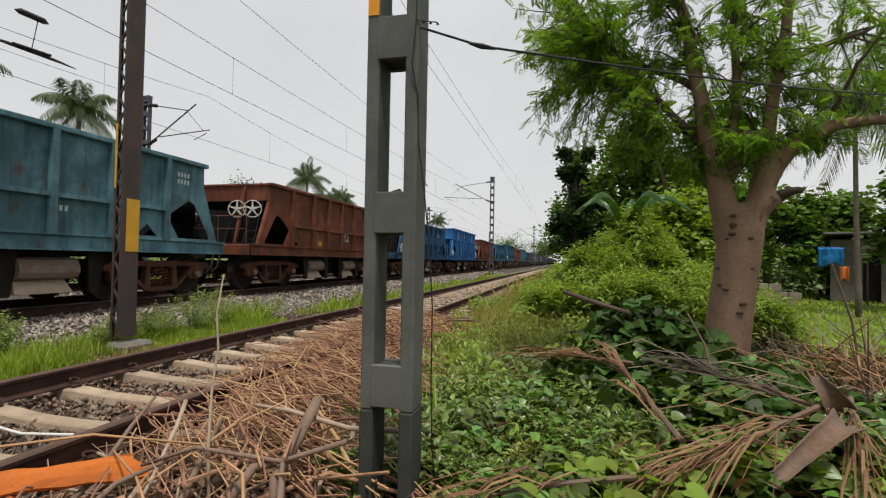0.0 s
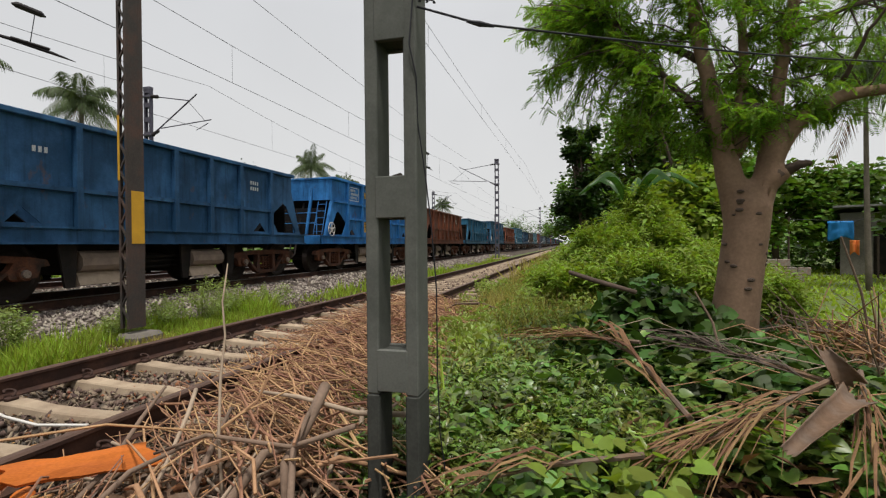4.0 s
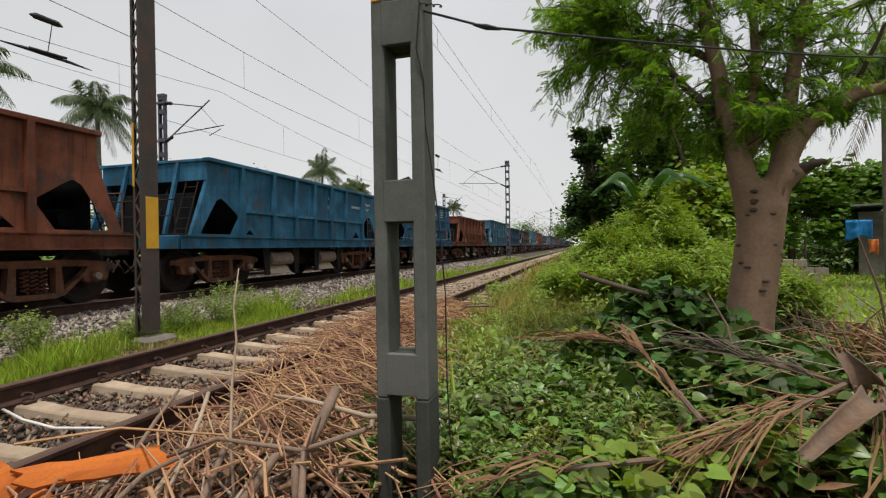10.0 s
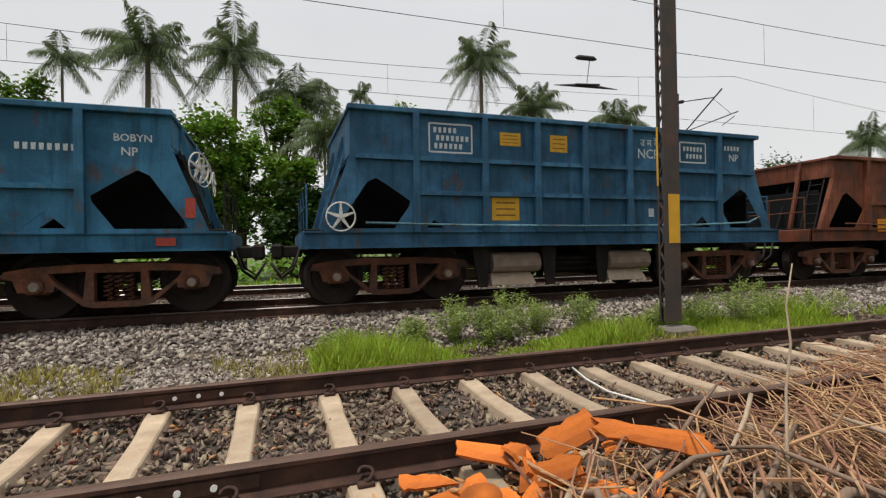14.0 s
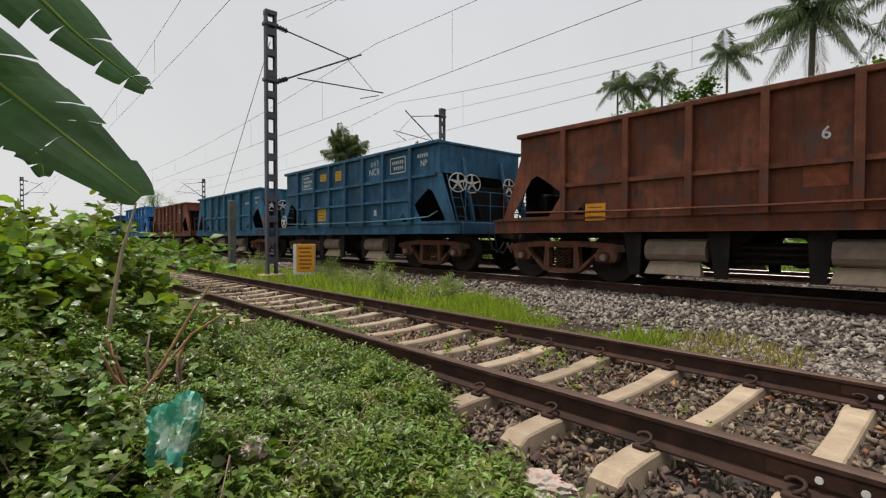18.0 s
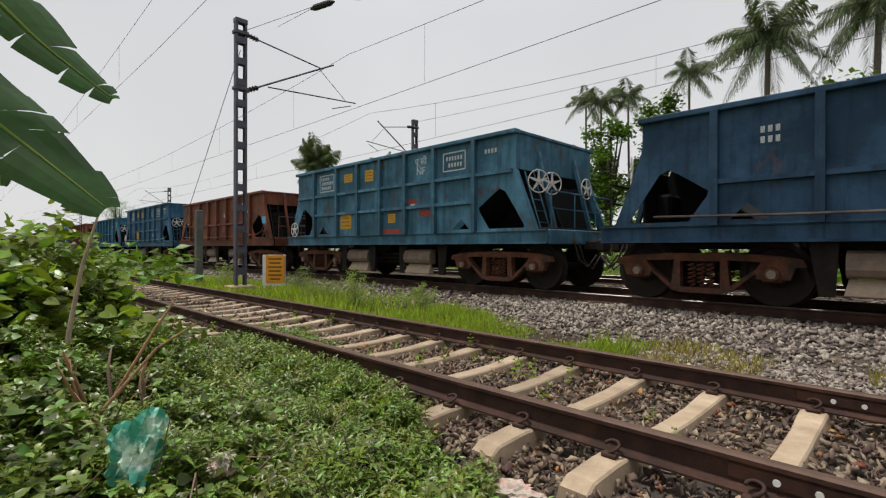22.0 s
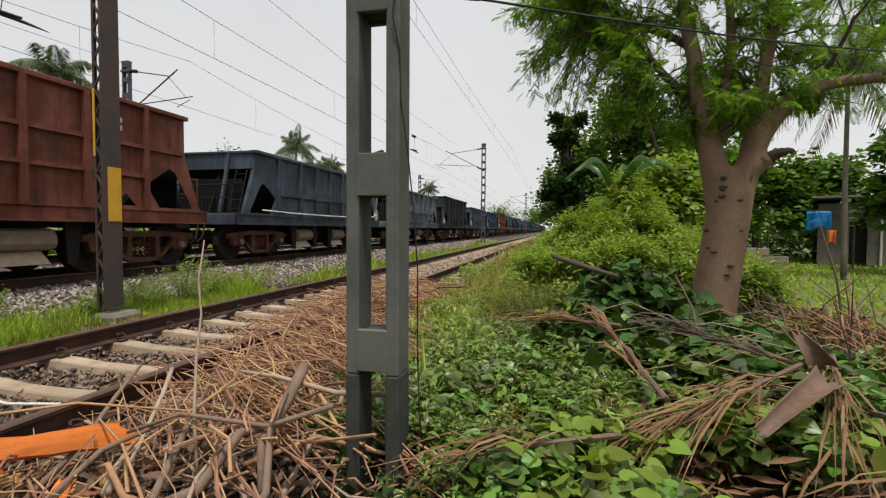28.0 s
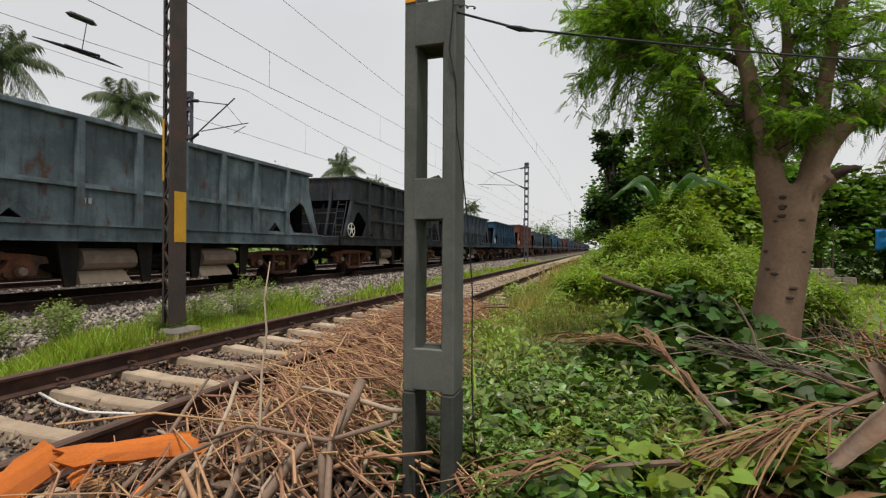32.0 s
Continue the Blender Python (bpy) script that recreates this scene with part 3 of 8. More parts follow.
def gz(x, y):
    """Height of the ground."""
    z = -0.30
    bed = smooth(-7.2, -8.3, x) * smooth(-19.5, -17.5, x)
    z += bed * 0.36
    siding = smooth(-1.75, -2.3, x) * (1 - smooth(-6.9, -7.8, x))
    z += siding * 0.17
    far_off = smooth(60, 20, abs(y))
    z += 0.42 * math.exp(-((x - 1.9) / 1.9) ** 2 - ((y - 5.2) / 2.6) ** 2)
    z += 0.22 * math.exp(-((x + 0.2) / 1.2) ** 2 - ((y - 3.2) / 1.8) ** 2)
    z += 0.45 * math.exp(-((x - 0.6) / 1.6) ** 2 - ((y + 5.5) / 3.0) ** 2)
    z += 0.05 * far_off * noise.noise(Vector((x * 0.9, y * 0.9, 3.1))) * (1 - 0.8 * bed)
    return z


def axis_steps(fine_lo, fine_hi, step, reach):
    a = list(np.arange(fine_lo, fine_hi + 1e-6, step))
    d, lo, hi = step, fine_lo, fine_hi
    while hi < reach:
        d *= 1.35
        hi += d
        a.append(hi)
    d = step
    while lo > -reach:
        d *= 1.35
        lo -= d
        a.insert(0, lo)
    return a


gxs, gys = axis_steps(-20, 8, 0.3, 900), axis_steps(-16, 26, 0.35, 900)
g = Geo()
g.v = [(x, y, gz(x, y)) for y in gys for x in gxs]
nx = len(gxs)
g.f = [(j * nx + i, j * nx + i + 1, (j + 1) * nx + i + 1, (j + 1) * nx + i) for j in range(len(gys) - 1) for i in range(nx - 1)]
me = g.mesh("ground", [M["soil"], M["far_ground"], M["bed"]], True)
for p in me.polygons:
    x, y, _ = p.center
    p.material_index = 2 if -17.8 < x < -7.0 or -5.3 < x < -1.9 else (1 if x < -18 or x > 5 or abs(y) > 14 else 0)
tagged(new("ground", me), "bare soil and weeds beside the railway", "ground", kind="structure")


def rail_geo(y0, y1):
    prof = [(-0.068, 0.0), (0.068, 0.0), (0.068, 0.012), (0.012, 0.035), (0.010, 0.125), (0.034, 0.138), (0.034, 0.160), (0.022, RAIL_H), (-0.022, RAIL_H), (-0.034, 0.160), (-0.034, 0.138), (-0.010, 0.125), (-0.012, 0.035), (-0.068, 0.012)]
    g_ = Geo().prism(prof, "y", y0, y1)
    return g_


def make_rail(name, x, z, y0, y1, label, top):
    me_ = rail_geo(y0, y1).mesh(name, [M["rail"], top])
    for p_ in me_.polygons:
        if p_.normal.z > 0.4 and p_.center.z > 0.15:
            p_.material_index = 1
    ob = new(name, me_)
    ob.location = (x, 0, z)
    tagged(ob, label, "rail", kind="structure")
    return ob


M["rail_shine"] = mat("polished_rail_head", (0.20, 0.185, 0.175), 0.4, metal=0.7, var=0.1, bump=0.05)
siding_rails = []
for sx in (-1, 1):
    siding_rails.append(make_rail("siding_rail", TRACK_X + sx * RAIL_GAP / 2, 0.0, -90, 220, "rusty brown steel rail of the unused siding", M["rail_top"]))
    make_rail("main_rail", MAIN_X + sx * RAIL_GAP / 2, MAIN_Z, -400, 600, "dark steel rail under the goods train", M["rail_shine"])
    make_rail("far_rail", FAR_X + sx * RAIL_GAP / 2, MAIN_Z, -400, 600, "steel rail of the line beyond the train", M["rail_shine"])
# bolt heads of the rail joint by the camera
for sx, r in zip((-1, 1), siding_rails):
    for k in range(4 if sx > 0 else 3):
        y = -0.67 + 0.16 * k if sx > 0 else -0.66 + 0.17 * k
        b = Geo().rod((0.012, y, 0.085), (0.034, y, 0.085), 0.017, n=8)
        part("joint_bolt", b, M["white_paint"], r, "white-painted bolt head")
    fp = Geo().box((0.018, -0.43, 0.085), (0.012, 0.9, 0.07), ch=0.004)
    part("fishplate", fp, M["rail"], r)


def sleeper_mesh():
    """Prestressed sleeper: deep at the rail seats, dipping in the middle."""
    xs = [-1.375, -1.30, -1.05, -0.70, -0.35, 0, 0.35, 0.70, 1.05, 1.30, 1.375]
    top = [-0.055, -0.012, 0.0, -0.004, -0.03, -0.036, -0.03, -0.004, 0.0, -0.012, -0.055]
    g_ = Geo()
    vs = []
    for x, t in zip(xs, top):
        wt, wb = 0.085 if abs(x) > 0.5 else 0.075, 0.125
        vs += [(x, -wb, -0.21), (x, -wt, t - 0.012), (x, -wt + 0.012, t), (x, wt - 0.012, t), (x, wt, t - 0.012), (x, wb, -0.21)]
    fs = []
    for i in range(len(xs) - 1):
        for k in range(6):
            a, b = i * 6 + k, i * 6 + (k + 1) % 6
            fs.append((a, b, b + 6, a + 6))
    fs += [tuple(range(6))[::-1], tuple((len(xs) - 1) * 6 + k for k in range(6))]
    return g_.add(vs, fs).mesh("sleeper", M["concrete"])


def clip_mesh():
    """A bent spring clip on its shoulder."""
    pts = []
    for k in range(11):
        a = math.pi * 1.55 * k / 10
        pts.append((0.035 * math.cos(a) + 0.01, 0.042 * math.sin(a) * (1 if k < 6 else 0.8), 0.022 + 0.028 * math.sin(math.pi * k / 10) + 0.004 * k))
    g_ = Geo().tube(pts, 0.010, 6)
    g_.box((0.035, 0, 0.008), (0.05, 0.09, 0.028), ch=0.006)
    return g_.mesh("rail_clip", M["clip"], True)


SLEEPER, CLIP = sleeper_mesh(), clip_mesh()
for k in range(-75, 150):
    y = -0.12 + 0.65 * k
    s = new("sleeper", SLEEPER)
    s.matrix_world = pose(TRACK_X + rng.uniform(-0.015, 0.015), y + rng.uniform(-0.015, 0.015), -0.001, 0, rng.uniform(-0.4, 0.4), rng.uniform(-0.8, 0.8))
    tagged(s, "weathered tan concrete sleeper under the rusty siding rails", "sleeper", "siding sleepers", "structure")
    if -9 < y < 11:
        for sx in (-1, 1):
            for side in (-1, 1):
                c = part("rail_clip", CLIP, None, s)
                c.matrix_local = pose(sx * RAIL_GAP / 2 + side * 0.075, rng.uniform(-0.01, 0.01), 0.004, 0, 0, 0 if side > 0 else 180)
for k in range(-60, 110):
    s = new("main_line_sleeper", SLEEPER)
    s.matrix_world = pose(MAIN_X, 0.2 + 0.65 * k, MAIN_Z - 0.001)
    tagged(s, "grey concrete sleeper bedded in ballast under the train", "sleeper", "main line sleepers", "structure")


def strew(name, label, count, where, size, material, seed, flat=0.6, sink=0.25, height=None):
    """Loose stones over a stretch of ground."""
    r = np.random.default_rng(seed)
    pos = where(r, count)
    zz = np.array([(height or gz)(x, y) for x, y in pos])
    sz = size[0] * (size[1] / size[0]) ** r.random(len(pos))
    p3 = np.c_[pos, zz + sz * (0.5 - sink) * flat]
    m4 = stone_mats(r, p3, sz * 0.62, flat)
    bm = bmesh.new()
    for k, sh in enumerate(SHARDS):
        me_ = scatter(name, sh[0], sh[1], m4[k::len(SHARDS)], material)
        bm.from_mesh(me_)
        bpy.data.meshes.remove(me_)
    me_ = bpy.data.meshes.new(name)
    bm.to_mesh(me_)
    bm.free()
    me_.materials.append(material)
    return tagged(new(name, me_), label, "ballast", kind="stuff")


def main_bed(x, y):
    # shoulder of the ballast: level by the sleepers, falling to the grass strip
    return -0.10 + 0.17 * smooth(-6.3, -8.2, x) + 0.03 * smooth(-8.2, -9.0, x)


def band(x0, x1, y0, y1, near=1.0):
    def f(r, n):
        u = r.random(n)
        return np.c_[r.uniform(x0, x1, n), y0 + (y1 - y0) * u]
    return f


bedg = Geo()
bxs = [-19.0, -17.2, -12.0, -10.5, -9.0, -8.3, -7.8, -7.3, -6.8, -6.35, -6.1]
bz = [-0.3, 0.06, 0.09, 0.09, 0.09, 0.095, 0.06, 0.0, -0.06, -0.13, -0.30]
bys = list(np.arange(-120, 300, 6.0))
bedg.v = [(x, y, z) for y in bys for x, z in zip(bxs, bz)]
bn = len(bxs)
bedg.f = [(j * bn + i, j * bn + i + 1, (j + 1) * bn + i + 1, (j + 1) * bn + i) for j in range(len(bys) - 1) for i in range(bn - 1)]
tagged(part("ballast_bed", bedg, M["bed"], None, smooth=True), "grey stone ballast bank of the main line", "ballast", kind="structure")


def bedz(x, y):
    return float(np.interp(x, bxs, bz))


strew("main_ballast", "loose grey crushed-stone ballast of the main line", 13500, band(-8.72, -6.25, -7, 13), (0.045, 0.10), M["ballast"], 11, 0.75, 0.2, bedz)
strew("spilled_ballast", "ballast spilled across the strip to the siding", 4200, band(-6.5, -4.8, -3.6, 0.9), (0.035, 0.085), M["ballast"], 21, 0.6, 0.2, lambda x, y: -0.125)
strew("strip_stones", "scattered stones among the grass between the tracks", 5000, band(-6.6, -4.8, -9, 12), (0.03, 0.07), M["ballast_old"], 22, 0.6, 0.2, lambda x, y: -0.13)
strew("main_ballast_ahead", "loose grey crushed-stone ballast further along the line", 7000, band(-8.6, -6.2, 13, 55), (0.07, 0.14), M["ballast"], 12, 0.75, 0.2, bedz)
strew("main_ballast_behind", "loose grey crushed-stone ballast behind", 3500, band(-8.6, -6.3, -30, -7), (0.06, 0.13), M["ballast"], 13, 0.75, 0.2, bedz)
strew("main_ballast_between_rails", "ballast stones between the rails under the train", 4000, band(-16.5, -8.8, -10, 25), (0.06, 0.12), M["ballast"], 14, 0.7, 0.2, bedz)
strew("siding_ballast", "flat dark stones between the sleepers of the siding", 24000, band(-4.95, -2.05, -7, 10), (0.03, 0.082), M["ballast_old"], 15, 0.30, 0.12, lambda x, y: -0.085)
strew("siding_ballast_ahead", "old ballast between the sleepers further along", 5000, band(-4.95, -2.05, 10, 45), (0.06, 0.13), M["ballast_old"], 16, 0.6, 0.1, lambda x, y: -0.085)
strew("siding_ballast_behind", "old ballast between the sleepers behind", 3600, band(-4.95, -2.05, -22, -7), (0.06, 0.12), M["ballast_old"], 17, 0.6, 0.1, lambda x, y: -0.085)
strew("siding_chips", "brown wood chips and brick crumbs strewn between the sleepers", 1500, band(-4.8, -2.1, -6, 7), (0.02, 0.07), M["crumb"], 19, 0.25, 0.1, lambda x, y: -0.07)
strew("siding_shoulder_stones", "stones and grit along the foot of the siding", 3800, band(-2.45, -1.35, -5, 6), (0.03, 0.10), M["ballast_old"], 18, 0.6, 0.2)


# ---- the goods train: bogie hopper wagons ----
PITCH, SPEED = 11.69, 5.04
WAGON_Z = MAIN_Z + RAIL_H
BW = 1.55                                   # half width of the body
TEXTS = {}


def side_geo(top):
    """Side sheet in (y, z) with the openings under the sloping ends cut out."""
    outer = [(-5.0, 1.22), (-4.53, 2.55), (-4.53, top), (4.53, top), (4.53, 2.55), (5.0, 1.22)]
    holes = []
    for s in (-1, 1):
        holes.append([(s * 4.74, 1.33), (s * 4.70, 1.42), (s * 4.25, 2.09), (s * 4.10, 2.16), (s * 3.94, 2.07), (s * 3.51, 1.78), (s * 3.53, 1.69), (s * 3.80, 1.31), (s * 4.70, 1.31)])
        holes.append([(s * 3.22, 1.32), (s * 2.98, 1.56), (s * 2.70, 1.32)])
    return outer, holes


def plate(outer, holes, x, t):
    bm = bmesh.new()
    edges = []
    for loop in [outer, *holes]:
        vs = [bm.verts.new((x, u, w)) for u, w in loop]
        edges += [bm.edges.new((vs[i], vs[(i + 1) % len(vs)])) for i in range(len(vs))]
    bmesh.ops.triangle_fill(bm, use_beauty=True, use_dissolve=False, edges=edges)
    res = bmesh.ops.extrude_face_region(bm, geom=bm.faces[:])
    bmesh.ops.translate(bm, verts=[v for v in res["geom"] if isinstance(v, bmesh.types.BMVert)], vec=(t, 0, 0))
    bmesh.ops.recalc_face_normals(bm, faces=bm.faces)
    me_ = bpy.data.meshes.new("side_sheet")
    bm.to_mesh(me_)
    bm.free()
    return me_


def bogie_frame_geo():
    """Cast side frame of a bogie in (y, z), with its two windows and the spring nest left open."""
    outer = [(-1.42, 0.62), (-1.38, 0.72), (-1.1, 0.77), (-0.5, 0.81), (0.5, 0.81), (1.1, 0.77), (1.38, 0.72), (1.42, 0.62), (1.28, 0.60), (1.22, 0.42), (0.80, 0.42), (0.78, 0.50),
             (0.45, 0.20), (0.30, 0.16), (-0.30, 0.16), (-0.45, 0.20), (-0.78, 0.50), (-0.80, 0.42), (-1.22, 0.42), (-1.28, 0.60)]
    holes = [[(s * 0.40, 0.70), (s * 0.86, 0.68), (s * 0.80, 0.58), (s * 0.44, 0.29)] for s in (-1, 1)]
    holes.append([(-0.30, 0.68), (0.30, 0.68), (0.30, 0.25), (-0.30, 0.25)])
    return outer, holes


WM = {}


def wagon_meshes():
    for key, top in (("A", 3.01), ("B", 3.32)):
        outer, holes = side_geo(top)
        WM["side" + key] = plate(outer, holes, 0.0, 0.012)
        WM["rim" + key] = Geo().box((0, 0, top), (0.20, 9.14, 0.09), ch=0.012).mesh("top_rim", [])
        WM["endrim" + key] = Geo().box((0, 0, top), (2 * BW, 0.09, 0.07), ch=0.012).mesh("end_rim", [])
        WM["rib" + key] = Geo().prism([(-0.055, 1.24), (0.055, 1.24), (0.055, top - 0.03), (-0.055, top - 0.03)], "x", 0.0, 0.105).mesh("stake", [])
        # end sheet above the slope, and the slope sheet below it
        g_ = Geo().box((0, 0, (2.55 + top) / 2), (2 * BW - 0.02, 0.02, top - 2.55))
        WM["end" + key] = g_.mesh("end_sheet", [])
    # brake gear with a panel added to keep the end openings dark
    WM["gear"] = Geo().box((0, 0, 1.78), (2.5, 0.05, 0.95), ch=0.01).box((0.4, 0.16, 1.6), (0.9, 0.28, 0.5), ch=0.05).rod((-0.9, 0.15, 1.55), (-0.1, 0.15, 1.55), 0.17, n=10).mesh("brake_gear", [])
    WM["hrib"] = Geo().prism([(-0.042, 0.0), (0.042, 0.0), (0.038, 0.085), (-0.038, 0.085)], "y", -4.44, 4.44).mesh("waist_rail", [])
    WM["hrib_low"] = Geo().prism([(-0.042, 0.0), (0.042, 0.0), (0.038, 0.085), (-0.038, 0.085)], "y", -3.45, 3.45).mesh("waist_rail", [])
    for s in (-1, 1):
        g_ = Geo()
        a, b = (s * 4.47, 2.56), (s * 2.55, 1.05)
        d = 0.015
        e_ = BW - 0.03
        g_.add([(-e_, a[0], a[1]), (e_, a[0], a[1]), (e_, b[0], b[1]), (-e_, b[0], b[1]), (-e_, a[0], a[1] - 0.02), (e_, a[0], a[1] - 0.02), (e_, b[0], b[1] - 0.02), (-e_, b[0], b[1] - 0.02)],
               [(0, 1, 2, 3), (7, 6, 5, 4), (0, 4, 5, 1), (2, 6, 7, 3), (1, 5, 6, 2), (0, 3, 7, 4)])
        WM["slope%d" % s] = g_.mesh("slope_sheet", [])
        WM["web%d" % s] = Geo().prism([(s * 2.6, 1.02), (s * 4.42, 2.46), (s * 4.92, 1.30), (s * 4.92, 1.02)], "x", -0.03, 0.03).mesh("bulkhead", [])
    # inner keel of the hopper, which fills the middle
    g_ = Geo()
    g_.prism([(-2.5, 1.02), (2.5, 1.02), (2.5, 1.10), (-2.5, 1.10)], "x", -BW + 0.05, BW - 0.05)
    WM["floor"] = g_.mesh("hopper_floor", [])
    g_ = Geo()
    for y in (-3.3, -1.4, 1.4, 3.3):
        g_.box((0, y, 1.13), (2 * BW - 0.3, 0.12, 0.24))
    g_.box((0, 0, 1.02), (0.5, 10.4, 0.3), ch=0.02)
    WM["centre_sill"] = g_.mesh("centre_sill", [])
    WM["sill"] = Geo().prism([(-0.02, 0.98), (0.05, 0.98), (0.05, 1.01), (0.0, 1.01), (0.0, 1.24), (0.05, 1.24), (0.05, 1.27), (-0.02, 1.27)], "y", -5.28, 5.28).mesh("side_sill", [])
    WM["headstock"] = Geo().box((0, 0, 1.12), (2.9, 0.10, 0.30), ch=0.015).mesh("headstock", [])
    WM["deck"] = Geo().box((0, 0, 1.29), (2.85, 0.85, 0.03), ch=0.006).mesh("end_platform", [])
    o, h = bogie_frame_geo()
    WM["frame"] = plate(o, h, -0.07, 0.14)
    g_ = Geo()
    for k in (-0.14, 0.0, 0.14):
        pts = [(0.055 * math.cos(a * 0.9), k + 0.055 * math.sin(a * 0.9), 0.28 + a * 0.0098) for a in range(0, 37)]
        g_.tube(pts, 0.014, 4)
    WM["spring"] = g_.mesh("spring_nest", [])
    g_ = Geo().box((-0.02, 0, 0.51), (0.16, 0.30, 0.26), ch=0.03)
    g_.rod((0.05, 0, 0.50), (0.12, 0, 0.50), 0.115, 0.10, 12)
    WM["axlebox"] = g_.mesh("axle_box", [])
    g_ = Geo().rod((0.04, 0, 0.5), (0.145, 0, 0.5), 0.075, 0.065, 10)
    for k in range(3):
        a = 2.1 * k
        g_.rod((0.14, 0.036 * math.cos(a), 0.5 + 0.036 * math.sin(a)), (0.16, 0.036 * math.cos(a), 0.5 + 0.036 * math.sin(a)), 0.013, n=6)
    WM["axlecap"] = g_.mesh("axle_cap", [])
    g_ = Geo()
    for s in (-1, 1):
        prof = [(0.085, 0.06), (0.10, 0.16), (0.045, 0.22), (0.045, 0.38), (0.068, 0.42), (0.068, 0.495), (-0.062, 0.505), (-0.07, 0.535), (-0.092, 0.53), (-0.09, 0.42), (-0.02, 0.38), (-0.02, 0.2), (-0.085, 0.16), (-0.085, 0.06)]
        n = 18
        vs = [(s * (0.838 + u), w * math.cos(2 * math.pi * k / n), w * math.sin(2 * math.pi * k / n)) for k in range(n) for u, w in prof]
        m_ = len(prof)
        fs = [(k * m_ + i, k * m_ + (i + 1) % m_, ((k + 1) % n) * m_ + (i + 1) % m_, ((k + 1) % n) * m_ + i) for k in range(n) for i in range(m_)]
        g_.add(vs, fs)
    g_.rod((-1.15, 0, 0), (1.15, 0, 0), 0.075, n=10)
    WM["wheelset"] = g_.mesh("wheelset", [], False)
    g_ = Geo().box((0, 0, 0.62), (2.1, 0.42, 0.26), ch=0.04)
    WM["bolster"] = g_.mesh("bolster", [])
    # discharge chute: rounded outer plate and pale lower door
    prof = [(-0.05, 0.86), (0.0, 0.86), (0.10, 0.82), (0.16, 0.72), (0.17, 0.60), (0.12, 0.52), (0.02, 0.48), (-0.05, 0.50)]
    WM["chute"] = Geo().prism(prof, "y", -0.50, 0.50).mesh("chute", [])
    WM["chute_door"] = Geo().add([(0.12, -0.52, 0.25), (0.12, 0.42, 0.25), (-0.02, 0.36, 0.47), (-0.02, -0.48, 0.47), (-0.05, -0.52, 0.25), (-0.05, 0.42, 0.25), (-0.06, 0.36, 0.47), (-0.06, -0.48, 0.47)],
                                 [(0, 1, 2, 3), (7, 6, 5, 4), (0, 4, 5, 1), (1, 5, 6, 2), (2, 6, 7, 3), (3, 7, 4, 0)]).mesh("chute_door", [])
    # hopper leg between the chutes
    WM["leg"] = Geo().add([(0, -0.10, 0.99), (0, 0.24, 0.99), (0, 0.12, 0.22), (0, -0.06, 0.22), (-0.05, -0.10, 0.99), (-0.05, 0.24, 0.99), (-0.05, 0.12, 0.22), (-0.05, -0.06, 0.22)],
                          [(0, 1, 2, 3), (7, 6, 5, 4), (0, 4, 5, 1), (1, 5, 6, 2), (2, 6, 7, 3), (3, 7, 4, 0)]).mesh("hopper_leg", [])
    g_ = Geo()
    for s in (-1, 1):
        g_.add([(-1.0, s * 2.1, 1.0), (1.0, s * 2.1, 1.0), (1.0, s * 0.9, 0.35), (-1.0, s * 0.9, 0.35), (-1.0, s * 0.2, 1.0), (1.0, s * 0.2, 1.0)], [(0, 1, 2, 3), (2, 5, 4, 3), (1, 5, 2), (0, 3, 4), (0, 4, 5, 1)])
    g_.box((0, 0, 0.62), (1.7, 1.4, 0.34), ch=0.05)
    WM["hopper"] = g_.mesh("discharge_hopper", [])
    g_ = Geo()
    for z, x in ((0.62, 1.0), (0.72, 1.05), (0.50, 0.9)):
        g_.rod((x, -1.9, z), (x, 1.9, z), 0.025, n=6)
    WM["rods"] = g_.mesh("brake_rodding", [])
    g_ = Geo()
    g_.rod((-0.45, 0.2, 0.55), (0.45, 0.2, 0.55), 0.16, n=12)
    WM["cylinder"] = g_.mesh("brake_cylinder", [], False)
    # handwheel: round rim, hub and five tapering spokes
    g_ = Geo()
    g_.tube([(0, 0.235 * math.cos(2 * math.pi * k / 24), 0.235 * math.sin(2 * math.pi * k / 24)) for k in range(25)], 0.013, 6, False)
    g_.rod((-0.03, 0, 0), (0.04, 0, 0), 0.040, n=10)
    for k in range(5):
        a = math.pi / 2 + 2 * math.pi / 5 * k
        c_, s_ = math.cos(a), math.sin(a)
        quad = [(0.03 * c_ - 0.032 * s_, 0.03 * s_ + 0.032 * c_), (0.03 * c_ + 0.032 * s_, 0.03 * s_ - 0.032 * c_), (0.23 * c_ + 0.012 * s_, 0.23 * s_ - 0.012 * c_), (0.23 * c_ - 0.012 * s_, 0.23 * s_ + 0.012 * c_)]
        g_.add([(0.0, u, w) for u, w in quad] + [(0.014, u, w) for u, w in quad], [(0, 1, 2, 3), (7, 6, 5, 4), (0, 4, 5, 1), (1, 5, 6, 2), (2, 6, 7, 3), (3, 7, 4, 0)])
    WM["shaft"] = Geo().rod((0, -0.28, 0), (0, 0.28, 0), 0.02, n=6).mesh("wheel_shaft", [])
    WM["handwheel"] = g_.mesh("handwheel", [])
    # end posts, ladder and railing of the end platform
    for s in (-1, 1):
        for x in (0,):
            g_ = Geo()
